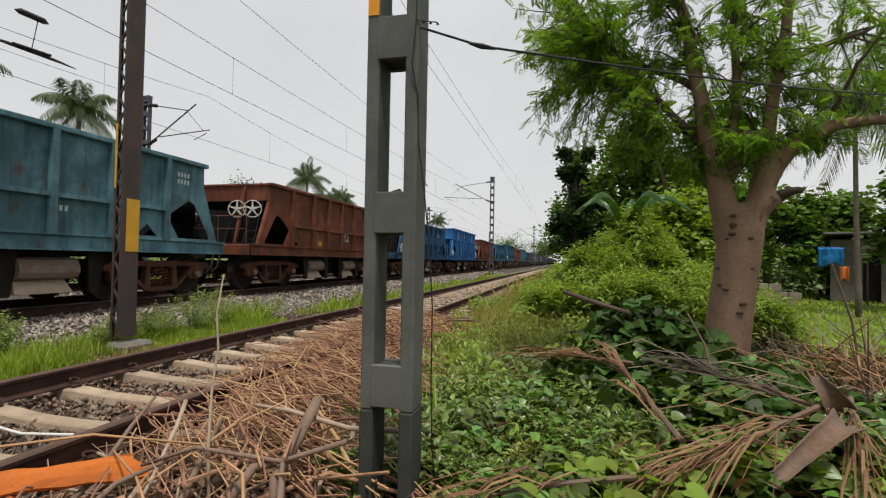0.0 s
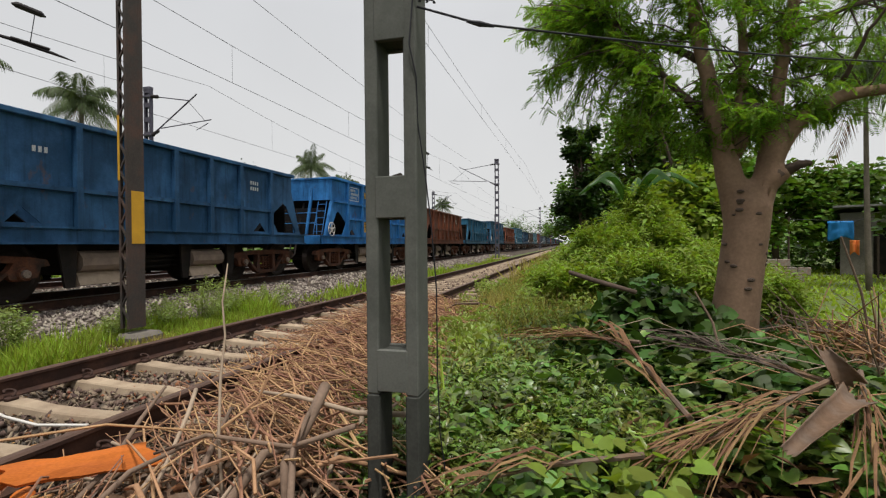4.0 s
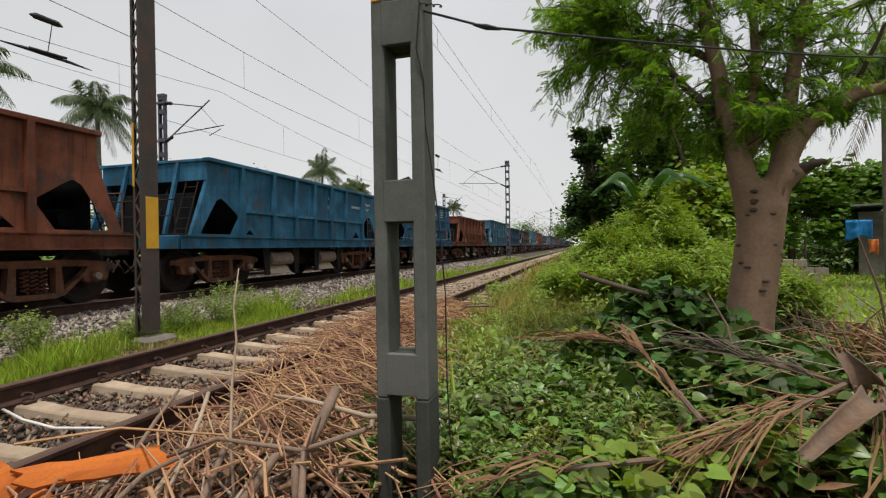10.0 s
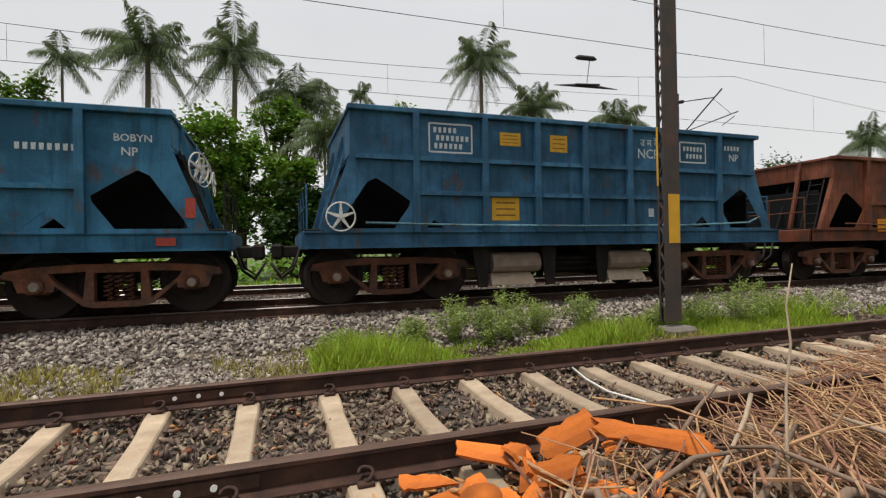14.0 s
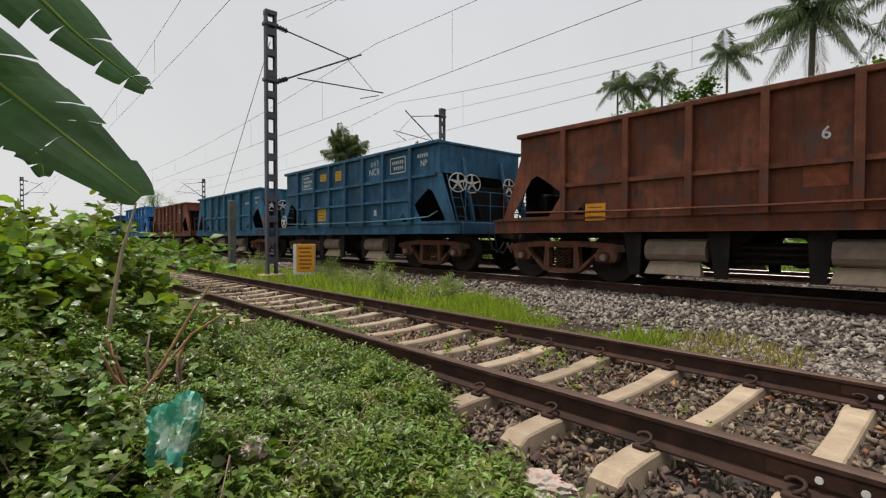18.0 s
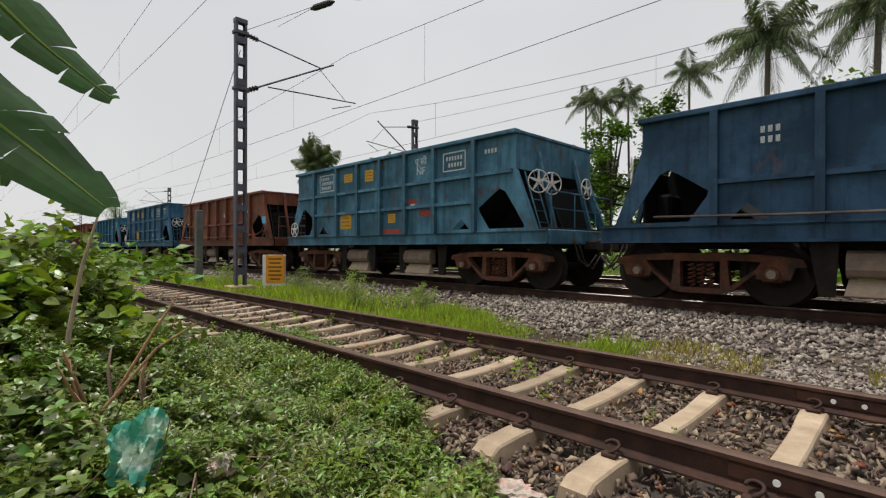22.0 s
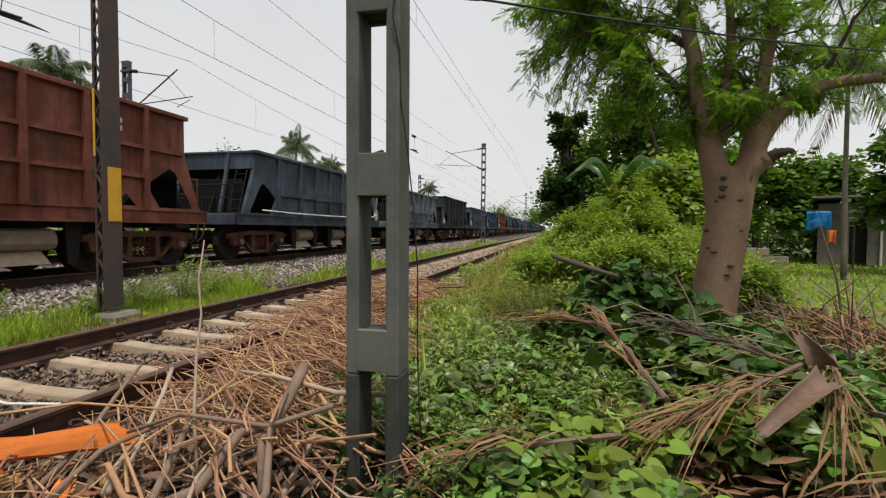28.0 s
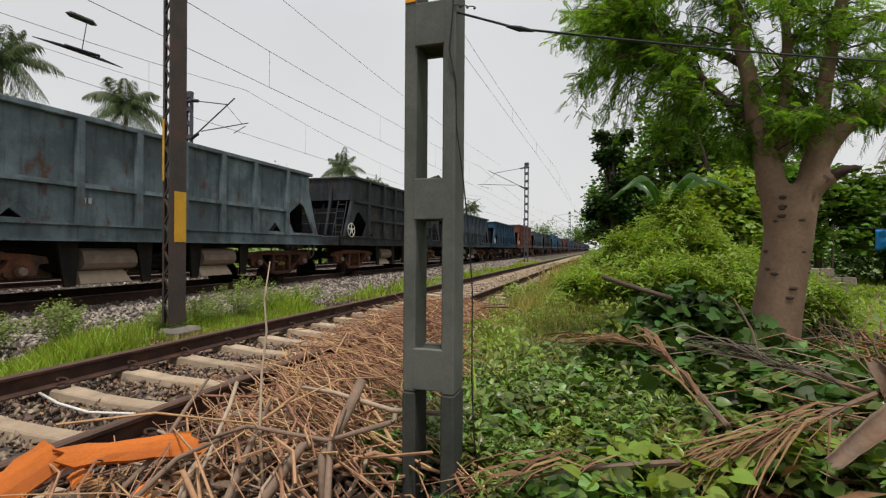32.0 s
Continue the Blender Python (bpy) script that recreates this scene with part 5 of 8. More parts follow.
def batten_mast(x, y, h, arm, ztop=7.9, guy=False, lab="grey steel batten mast carrying a cantilever"):
    """Two channels tied by battens, with a cantilever that reaches arm metres to the side."""
    e = thing("overhead_line_mast", lab, "mast", "overhead line masts", pose(x, y, 0))
    for sx in (-1, 1):
        part("channel", Geo().prism([(sx * 0.17, -0.08), (sx * 0.17, 0.08), (sx * 0.10, 0.08), (sx * 0.10, 0.068), (sx * 0.157, 0.068), (sx * 0.157, -0.068), (sx * 0.10, -0.068), (sx * 0.10, -0.08)], "z", -0.3, h), M["mast_grey"], e)
    z = 0.5
    while z < h - 0.1:
        for sy in (-1, 1):
            part("batten", Geo().box((0, sy * 0.086, z), (0.33, 0.010, 0.20)), M["mast_grey"], e)
        z += 0.62
    part("cap_plate", Geo().box((0, 0, h - 0.06), (0.36, 0.20, 0.14), ch=0.01), M["mast_grey"], e)
    if arm:
        s = 1 if arm > 0 else -1
        L = abs(arm)
        u = L / 3.9
        c = new("cantilever")
        c.parent = e
        for nm, p0, p1, r in (("stay_tube", (0.2, h - 0.4), (2.9 * u, h - 0.75), 0.022), ("bracket_tube", (0.2, h - 2.05), (3.35 * u, h - 0.5), 0.030), ("registration_tube", (0.9 * u, h - 1.8), (4.3 * u, h - 1.62), 0.022), ("steady_arm", (3.3 * u, h - 2.0), (4.1 * u, h - 1.75), 0.016)):
            part(nm, Geo().rod((s * p0[0], 0, p0[1]), (s * p1[0], 0, p1[1]), r, n=6), M["mast_grey"], c)
        for p0, p1 in (((0.2, h - 0.4), (0.55, h - 0.45)), ((0.2, h - 2.05), (0.55, h - 1.88))):
            g_ = Geo()
            for k in range(4):
                f0, f1 = (k + 0.1) / 4, (k + 0.75) / 4
                a0 = (s * (p0[0] + (p1[0] - p0[0]) * f0), 0, p0[1] + (p1[1] - p0[1]) * f0)
                a1 = (s * (p0[0] + (p1[0] - p0[0]) * f1), 0, p0[1] + (p1[1] - p0[1]) * f1)
                g_.rod(a0, a1, 0.085, 0.05, 8)
            g_.rod((s * p0[0], 0, p0[1]), (s * p1[0], 0, p1[1]), 0.03, n=6)
            part("insulator", g_, M["insulator"], c, "ribbed dark insulator")
        part("drop_rod", Geo().rod((s * 2.8 * u, 0, h - 0.8), (s * 3.9 * u, 0, h - 1.65), 0.010, n=5), M["wire"], c)
    for zz in (h - 0.4, h - 2.05):
        part("clamp", Geo().box((0, 0, zz), (0.42, 0.24, 0.10), ch=0.01), M["mast_grey"], e)
    if guy:
        part("guy_wire", Geo().rod((0, 0.0, h - 0.9), (-0.1, -7.5, 0.0), 0.010, n=5), M["wire"], e)
    part("footing", Geo().box((0, 0, -0.12), (0.7, 0.7, 0.4), ch=0.03), M["concrete"], e, "concrete footing")
    return e


lattice_mast(-5.90, 5.80, 9.5)
batten_mast(-5.85, -14.65, 7.95, -3.7, guy=True)
batten_mast(-17.4, -19.9, 8.1, 2.9)
batten_mast(-17.5, 17.4, 8.1, 2.9)
for y in (40.2, 95, 150):
    batten_mast(-5.85, y, 8.2, -3.7, lab="distant grey steel mast with a cantilever")
for y in (62, 115):
    batten_mast(-17.5, y, 8.2, 2.9, lab="distant steel mast beyond the train")
for y in (-68, -125):
    batten_mast(-17.5, y + 5, 8.2, 2.9, lab="distant steel mast beyond the train")
batten_mast(-1.2, -75, 8.2, -2.2, lab="distant steel mast beside the siding")


def sag_line(x0, x1, y0, y1, z_end, z_mid, n=16):
    out = []
    for k in range(n + 1):
        u = k / n
        out.append((x0 + (x1 - x0) * u, y0 + (y1 - y0) * u, z_mid + (z_end - z_mid) * (2 * u - 1) ** 2))
    return out


def overhead(x, spans, z_con, z_end, z_mid, label, r=0.0075):
    e = thing("overhead_line", label, "overhead line", "overhead wires", pose(0, 0, 0))
    part("contact_wire", Geo().tube([(x + 0.15 * (-1) ** k, y, z_con) for k, y in enumerate(spans)], r, 5), M["wire"], e)
    for y0, y1 in zip(spans, spans[1:]):
        pts = sag_line(x, x, y0, y1, z_end, z_mid)
        part("catenary_wire", Geo().tube(pts, r, 5), M["wire"], e)
        if min(abs(y0), abs(y1)) < 60:
            n = max(3, int((y1 - y0) / 7.5))
            for k in range(n):
                u = (k + 0.5) / n
                zc = z_mid + (z_end - z_mid) * (2 * u - 1) ** 2
                yy = y0 + (y1 - y0) * u
                part("dropper", Geo().rod((x, yy, z_con), (x, yy, zc), 0.004, n=4), M["wire"], e)
    return e


overhead(-9.65, [-180, -125, -70, -14.65, 40.2, 95, 150, 205], 6.1, 8.0, 7.2, "contact and catenary wires over the main line")
overhead(-14.45, [-190, -120, -63, -19.9, 17.4, 62, 115, 170], 5.98, 7.9, 6.8, "contact and catenary wires over the far line")
overhead(-3.55, [-180, -125, -75, -14.65, 40.2, 95, 150], 6.5, 7.75, 7.05, "contact and catenary wires over the siding", 0.0055)
fe = thing("feeder_wire", "bare feeder wires strung between the masts", "wire", "overhead wires", pose(0, 0, 0))
part("strand", Geo().tube(sag_line(-7.0, -8.0, -14.65, 40.2, 8.1, 7.3), 0.006, 5), M["wire"], fe)
part("strand", Geo().tube(sag_line(-17.4, -17.5, -19.9, 17.4, 8.0, 7.5), 0.007, 5), M["wire"], fe)
part("strand", Geo().tube([(-5.9, -14.6, 7.6), (-6.9, -11.5, 7.75), (-8.2, -5.0, 7.3), (-9.6, 6.0, 7.1)], 0.007, 5), M["wire"], fe)
si = thing("section_insulator", "dark section insulator hung in the overhead line", "insulator", "line insulators", pose(-14.45, 10.5, 6.85))
part("beam", Geo().tube([(0, -1.3, -0.05), (0, -0.6, 0.0), (0, 0.6, 0.03), (0, 1.3, 0.02)], [0.012, 0.05, 0.05, 0.012], 6), M["insulator"], si)
part("rod", Geo().tube([(0.05, -0.5, 0.03), (0.05, 0.5, 0.10)], 0.04, 6), M["insulator"], si)
part("hanger", Geo().rod((0, 0, 0), (0, 0.15, 0.95), 0.012, n=4), M["wire"], si)
part("upper_insulator", Geo().tube([(0, -0.45, 0.98), (0, -0.3, 1.0), (0, 0.3, 1.02), (0, 0.45, 1.0)], [0.015, 0.09, 0.09, 0.015], 8), M["insulator"], si)
for k_ in range(2):
    part("strain_insulator", Geo().tube([(-6.75 - 0.5 * k_, -12.2 + 1.3 * k_, 7.72), (-6.80 - 0.5 * k_, -12.05 + 1.3 * k_, 7.73), (-6.95 - 0.5 * k_, -11.55 + 1.3 * k_, 7.74), (-7.0 - 0.5 * k_, -11.4 + 1.3 * k_, 7.74)], [0.02, 0.085, 0.085, 0.02], 8), M["insulator"], fe, "dark strain insulator")
s2 = copy_thing(si, pose(-9.65, 33.0, 6.6))


# the grey post of two channels and plates that stands by the pile
def batten_post():
    e = thing("batten_post", "grey painted steel post with rectangular openings and an orange mark", "post", at=pose(-0.706, 2.505, 0))
    W, D, LEG = 0.262, 0.17, 0.064
    for sx in (-1, 1):
        x = sx * (W - LEG) / 2
        part("leg", Geo().box((x, 0, 2.5), (LEG, D, 4.0), ch=0.007), M["pole_concrete"], e)
        part("leg_foot", Geo().box((x, 0, 0.0), (LEG + 0.004, D + 0.004, 1.0), ch=0.008), M["post_foot"], e, "dark foot of the post")
    for z0, z1 in ((-0.5, -0.25), (0.515, 0.715), (1.345, 1.545), (2.19, 2.40), (3.03, 3.23), (3.9, 4.4)):
        part("batten_plate", Geo().box((0, -D / 2 + 0.012, (z0 + z1) / 2), (W - 2 * LEG + 0.022, 0.032, z1 - z0), ch=0.004), M["pole_concrete"], e)
        part("batten_plate", Geo().box((0, D / 2 - 0.012, (z0 + z1) / 2), (W - 2 * LEG + 0.022, 0.032, z1 - z0), ch=0.004), M["pole_concrete"], e)
        # dark block filling the gap between the front and back plates
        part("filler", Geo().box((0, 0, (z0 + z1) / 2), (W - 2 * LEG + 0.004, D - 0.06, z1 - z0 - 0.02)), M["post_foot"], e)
    part("paint_mark", Geo().box((-(W - LEG) / 2, -D / 2 - 0.002, 2.76), (LEG - 0.008, 0.004, 0.70)), M["orange_sign"], e, "orange painted patch")
    part("mortar_lump", Geo().add([(-0.05, -0.05, 1.535), (0.055, -0.05, 1.535), (0.055, 0.05, 1.535), (-0.05, 0.05, 1.535), (-0.015, -0.02, 1.557), (0.03, -0.025, 1.568), (0.025, 0.03, 1.562), (-0.02, 0.02, 1.552)],
                                 [(0, 1, 5, 4), (1, 2, 6, 5), (2, 3, 7, 6), (3, 0, 4, 7), (4, 5, 6, 7)]), M["dark_steel"], e)
    return e


batten_post()
cab = thing("service_wire", "black service cable sagging from the post to the tree", "wire", at=pose(0, 0, 0))
pts = []
a_, b_, c_ = Vector((-0.62, 2.45, 2.36)), Vector((-0.27, 2.42, 2.21)), Vector((3.6, 5.2, 2.62))
for k in range(25):
    u = k / 24
    pts.append(tuple(a_.lerp(b_, u * 4) if u < 0.25 else b_.lerp(c_, (u - 0.25) / 0.75) - Vector((0, 0, 0.06 * math.sin(math.pi * (u - 0.25) / 0.75)))))
part("cable", Geo().tube(pts, 0.0055, 6), M["wire"], cab)
part("splice", Geo().tube([tuple(b_ - Vector((0.06, 0, -0.02))), tuple(b_), tuple(b_ + Vector((0.06, 0.03, -0.005)))], [0.006, 0.013, 0.006], 6), M["wire"], cab)
tw = []
for k in range(26):
    a = k * 0.9
    tw.append((-0.60 + 0.010 * k * 0.5 + 0.012 * math.cos(a), 2.43 + 0.012 * math.sin(a), 2.37 - 0.0012 * k))
part("twist", Geo().tube(tw, 0.003, 5), M["wire"], cab)
lw = thing("loose_wire", "thin loose wire hanging down beside the concrete post", "wire", at=pose(0, 0, 0))
part("strand", Geo().tube([(-0.575, 2.42, 2.9), (-0.585, 2.41, 2.35), (-0.60, 2.40, 2.15), (-0.572, 2.42, 2.0), (-0.575, 2.44, 1.8), (-0.545, 2.46, 1.55), (-0.52, 2.47, 1.3), (-0.50, 2.48, 1.0), (-0.505, 2.5, 0.6), (-0.50, 2.52, 0.3), (-0.47, 2.55, 0.0)], 0.0035, 5), M["wire"], lw)

# stub post and warning board by the line
sp = thing("stub_post", "short grey concrete post beside the siding", "post", at=pose(-5.87, -18.2, 0))
part("shaft", Geo().box((0, 0, 1.05), (0.22, 0.22, 2.9), ch=0.02), M["pole_concrete"], sp)
sg = thing("warning_board", "orange warning board on a white concrete block", "sign", at=pose(-6.65, -14.1, 0, 0, 0, -28))
part("block", Geo().prism([(-0.34, 0.06), (0.32, 0.06), (0.32, 0.97), (0.30, 0.985), (-0.34, 0.985)], "y", -0.05, 0.06), M["white_paint"], sg, "white concrete block")
sg.rotation_euler = (0, 0, radians(135))
part("board", Geo().box((0.045, -0.062, 0.56), (0.555, 0.02, 0.84), ch=0.004), M["orange_sign"], sg, "orange painted board with dark writing")
for k, wd in enumerate((0.40, 0.34, 0.42, 0.36, 0.40, 0.30)):
    part("writing_bar", Geo().box((0.04, -0.074, 0.86 - 0.12 * k), (wd, 0.004, 0.045)), M["sign_ink"], sg)


# ---- plants ----
def foliage(name, label, pos, template, size, material, seed, up=0.9, category="plants", kind="stuff", droop=0.0, parent=None, narrow=1.0):
    """One mesh of many leaves; up: how far they face the sky."""
    r = np.random.default_rng(seed)
    n = len(pos)
    fwd = rand_dirs(r, n, 0.35)
    fwd[:, 2] -= droop
    nrm = rand_dirs(r, n, 0.6)
    nrm[:, 2] = np.abs(nrm[:, 2])
    nrm += np.array([0, 0, up * 1.6])
    sz = size[0] * (size[1] / size[0]) ** r.random(n)
    ob = new(name, scatter(name, template[0], template[1], frames_of(np.asarray(pos, float), fwd, nrm, np.stack([sz * narrow, sz, sz], 1)), material, len(template[0]) > 9))
    if parent is not None:
        ob.parent = parent
        if label:
            tagged(ob, label)
        return ob
    return tagged(ob, label, category, kind=kind)


def nz(x, y, s, o=0.0):
    return noise.noise(Vector((x * s, y * s, o)))


def cover(count, x0, x1, y0, y1, height, seed, keep=None, top=0.55, thin=0.0):
    """Places for leaves between the ground and a height field."""
    r = np.random.default_rng(seed)
    out = []
    while len(out) < count:
        x, y = r.uniform(x0, x1), r.uniform(y0, y1)
        h = height(x, y)
        if h <= 0.01 or (keep and not keep(x, y)):
            continue
        if thin and nz(x, y, 2.2, 9.0) < -thin * r.random():
            continue
        out.append((x, y, gz(x, y) + h * (1 - (1 - r.random() ** 0.8) * (1 - top) - 0.08 * r.random())))
    return np.array(out)


def clear_eye(x, y):
    return (x - 0.1) ** 2 + (y - 0.05) ** 2 > 1.0


def blades(name, label, count, x0, x1, y0, y1, hgt, material, seed, keep=None, lean=0.35, width=1.0, ground=gz):
    """Upright grass."""
    r = np.random.default_rng(seed)
    pts, hs = [], []
    tries = 0
    while len(pts) < count and tries < count * 30:
        tries += 1
        x, y = r.uniform(x0, x1), r.uniform(y0, y1)
        h = hgt(x, y) if callable(hgt) else hgt
        if h <= 0.01 or (keep and not keep(x, y)):
            continue
        pts.append((x, y, ground(x, y) - 0.01))
        hs.append(h * r.uniform(0.5, 1.25))
    pts, hs = np.array(pts), np.array(hs)
    n = len(pts)
    fwd = np.c_[r.normal(0, lean, (n, 2)), np.ones(n)]
    nrm = rand_dirs(r, n)
    m = frames_of(pts, fwd, nrm, np.stack([hs * 0 + 0.55 * width, hs, hs], 1))
    return tagged(new(name, scatter(name, BLADE[0], BLADE[1], m, material)), label, "grass", kind="stuff")


# grass strip between the tracks
def strip_h(x, y):
    v = nz(x, y, 0.55, 1.0) + 0.35 * nz(x, y, 2.3, 4.0)
    if 0.9 < y < 5.0:
        v += 0.22
    if -2.7 < y < -0.7:
        v -= 0.28
    if -0.8 < y < 0.5:
        v -= 0.5
    return max(0.0, 0.14 + 0.46 * v) * smooth(-7.05, -6.5, x) * smooth(-5.0, -5.45, x)


blades("grass_strip", "bright green grass between the tracks", 26000, -7.0, -5.05, -8, 9, strip_h, M["grass"], 31, lambda x, y: not (-2.7 < y < 0.4) and not (4.9 < y < 5.5), ground=lambda x, y: -0.14)
blades("dry_grass_strip", "yellowed dry grass between the tracks", 5000, -7.0, -5.05, -2.9, 6.8, lambda x, y: 0.12 + 0.16 * nz(x, y, 1.5), M["grass_dry"], 32, lambda x, y: (-2.8 < y < -1.4) or (-0.6 < y < 1.4) or (4.6 < y < 6.4), ground=lambda x, y: -0.14)
blades("grass_strip_ahead", "green grass between the tracks further along", 7000, -7.2, -5.0, 8.5, 45, lambda x, y: strip_h(x, y) * 1.3, M["grass"], 33, width=2.0, ground=lambda x, y: -0.14)
blades("grass_strip_behind", "green grass between the tracks behind", 9000, -7.3, -4.95, -30, -7, lambda x, y: 0.30 + 0.22 * nz(x, y, 0.6, 1.0), M["grass"], 34, width=2.0, ground=lambda x, y: -0.14)


def weed(x, y, h, rad, seed, lab):
    """A bushy weed: stems and small pale leaves."""
    r = np.random.default_rng(seed)
    e = thing("weed_bush", lab, "weed", "bushy weeds", pose(x, y, -0.13))
    pos = []
    for k in range(28):
        a, q = r.uniform(0, 6.28), 1.15 * rad * r.random() ** 0.6
        tip = (q * math.cos(a), q * math.sin(a), h * r.uniform(0.6, 1.0) * (1 - 0.35 * (q / rad) ** 2))
        mid = (tip[0] * 0.35 + r.normal(0, 0.02), tip[1] * 0.35 + r.normal(0, 0.02), tip[2] * 0.5)
        part("stem", Geo().tube([(tip[0] * 0.12, tip[1] * 0.12, 0), mid, tip], [0.006, 0.004, 0.002], 4), M["leaf_weed"], e)
        for j in range(85):
            u = r.random() ** 0.6
            b = np.array(mid) * (1 - u) + np.array(tip) * u if r.random() < 0.75 else np.array(mid) * u
            pos.append(b + r.normal(0, 0.034, 3))
    foliage("leaves", "", pos, QUADLEAF, (0.020, 0.058), M["leaf_weed"], seed + 1, up=0.3, parent=e, narrow=0.8)
    return e


for i, (x, y, h, rad) in enumerate(((-6.55, 2.5, 0.80, 0.32), (-6.5, 3.35, 0.85, 0.42), (-6.4, 4.55, 0.75, 0.30), (-6.35, 2.95, 0.6, 0.3), (-6.3, 7.6, 0.85, 0.5), (-6.5, 8.4, 0.75, 0.5), (-6.0, -8.9, 0.95, 0.7), (-6.9, -13.0, 0.85, 0.45), (-6.2, 9.6, 0.6, 0.5), (-6.6, 1.9, 0.45, 0.25), (-6.1, -16.5, 0.9, 0.6), (-6.7, 3.9, 0.7, 0.35), (-6.2, 5.9, 0.5, 0.3), (-6.6, 0.9, 0.35, 0.25), (-6.3, 6.7, 0.7, 0.4), (-6.4, -7.4, 0.7, 0.5), (-6.3, -11, 0.6, 0.5))):
    weed(x, y, h, rad, 200 + 3 * i, "pale green bushy weed growing between the tracks")


# herbs behind the camera side: low by the rail, a thicket further off
def herb_h(x, y):
    edge = smooth(-2.35, -1.2, x)
    h = 0.10 + edge * (0.24 + 0.30 * nz(x, y, 1.3, 2.0) + 0.26 * nz(x, y, 3.3, 5.0) + 0.22 * nz(x, y, 6.0, 15.0))
    h += (0.92 + 0.45 * nz(x, y, 1.1, 31.0)) * smooth(-3.7, -6.0, y) * smooth(-1.9, -0.5, x)
    h = max(h, 0.05)
    h += 0.22 * math.exp(-((x - 0.1) / 0.5) ** 2 - ((y + 3.6) / 0.6) ** 2)
    if y < -4:
        h *= smooth(-2.9, -1.9, x) * 0.6 + 0.4
    return h * smooth(0.4, -1.4, y) if x > -1.3 else h * smooth(-0.6, -1.7, y)


def herb_keep(x, y):
    if not clear_eye(x, y):
        return False
    if x > 1.75 + 1.0 * nz(x, y, 0.9, 51.0):
        return False
    edge = -1.92 - 0.33 * min(1.4, max(0.0, -y - 1.8)) - 0.33 * min(4.0, max(0.0, -y - 3.2)) + 0.22 * nz(x, y, 1.3, 7.0)
    return x > edge


def leafy_plant(seed, shoots, nodes, width, ln, spread):
    """A herb of unit height: several bending shoots with leaves set round them; z is up."""
    r = np.random.default_rng(seed)
    v, f = [], []
    for k in range(shoots):
        az = 2 * math.pi * (k + r.random()) / shoots
        out = spread * r.uniform(0.4, 1.0)
        top = r.uniform(0.65, 1.0)
        base = Vector((0.06 * math.cos(az), 0.06 * math.sin(az), 0))

        def at_(u):
            return base + Vector((math.cos(az) * out * u ** 1.6, math.sin(az) * out * u ** 1.6, top * (u - 0.18 * u * u)))
        o = len(v)
        for u in (0.0, 0.5, 1.0):
            p = at_(u)
            v += [tuple(p + Vector((-0.010, 0.004, 0))), tuple(p + Vector((0.010, -0.004, 0)))]
        f += [(o, o + 1, o + 3, o + 2), (o + 2, o + 3, o + 5, o + 4)]
        for j in range(nodes):
            u = 0.25 + 0.75 * (j + 0.5) / nodes
            p = at_(u)
            a = az + j * 2.4 + r.normal(0, 0.3)
            tilt = 0.55 - 0.55 * (1 - u) + r.normal(0, 0.22)
            d = Vector((math.cos(a) * math.cos(tilt), math.sin(a) * math.cos(tilt), math.sin(tilt)))
            sd = Vector((-math.sin(a), math.cos(a), r.normal(0, 0.25))).normalized()
            nr = sd.cross(d)
            if nr.z < 0:
                nr = -nr
            L = ln * r.uniform(0.7, 1.25) * (1.15 - 0.55 * u)
            w = L * width
            p = p + d * 0.15 * L
            m, q = p + d * L * 0.30, p + d * L * 0.66 - Vector((0, 0, 0.08 * L))
            t_ = p + d * L - Vector((0, 0, 0.26 * L))
            o = len(v)
            v += [tuple(p), tuple(m + sd * w + nr * 0.07 * L), tuple(m), tuple(m - sd * w + nr * 0.07 * L), tuple(q + sd * w * 0.72 + nr * 0.05 * L), tuple(q), tuple(q - sd * w * 0.72 + nr * 0.05 * L), tuple(t_)]
            f += [(o, o + 2, o + 1), (o, o + 3, o + 2), (o + 1, o + 2, o + 5, o + 4), (o + 2, o + 3, o + 6, o + 5), (o + 4, o + 5, o + 7), (o + 5, o + 6, o + 7)]
    return v, f


LANCE = [leafy_plant(s_, 5, 8, 0.15, 0.40, 0.55) for s_ in (1, 2, 3)]
BROAD = [leafy_plant(s_, 4, 6, 0.34, 0.40, 0.60) for s_ in (4, 5, 6)]
TALLHERB = [leafy_plant(s_, 3, 12, 0.17, 0.26, 0.28) for s_ in (7, 8)]


def plants(name, label, pts, size, templates, material, seed, lean=0.16, category="herbs"):
    """One mesh of whole leafy plants."""
    r = np.random.default_rng(seed)
    n = len(pts)
    sz = size[0] * (size[1] / size[0]) ** r.random(n)
    up = np.c_[r.normal(0, lean, (n, 2)), np.ones(n)]
    m4 = frames_of(np.asarray(pts, float), rand_dirs(r, n, 0.05), up, sz)
    bm = bmesh.new()
    for k, tp in enumerate(templates):
        me_ = scatter(name, tp[0], tp[1], m4[k::len(templates)], material)
        bm.from_mesh(me_)
        bpy.data.meshes.remove(me_)
    me_ = bpy.data.meshes.new(name)
    bm.to_mesh(me_)
    bm.free()
    me_.materials.append(material)
    return tagged(new(name, me_), label, category, kind="stuff")


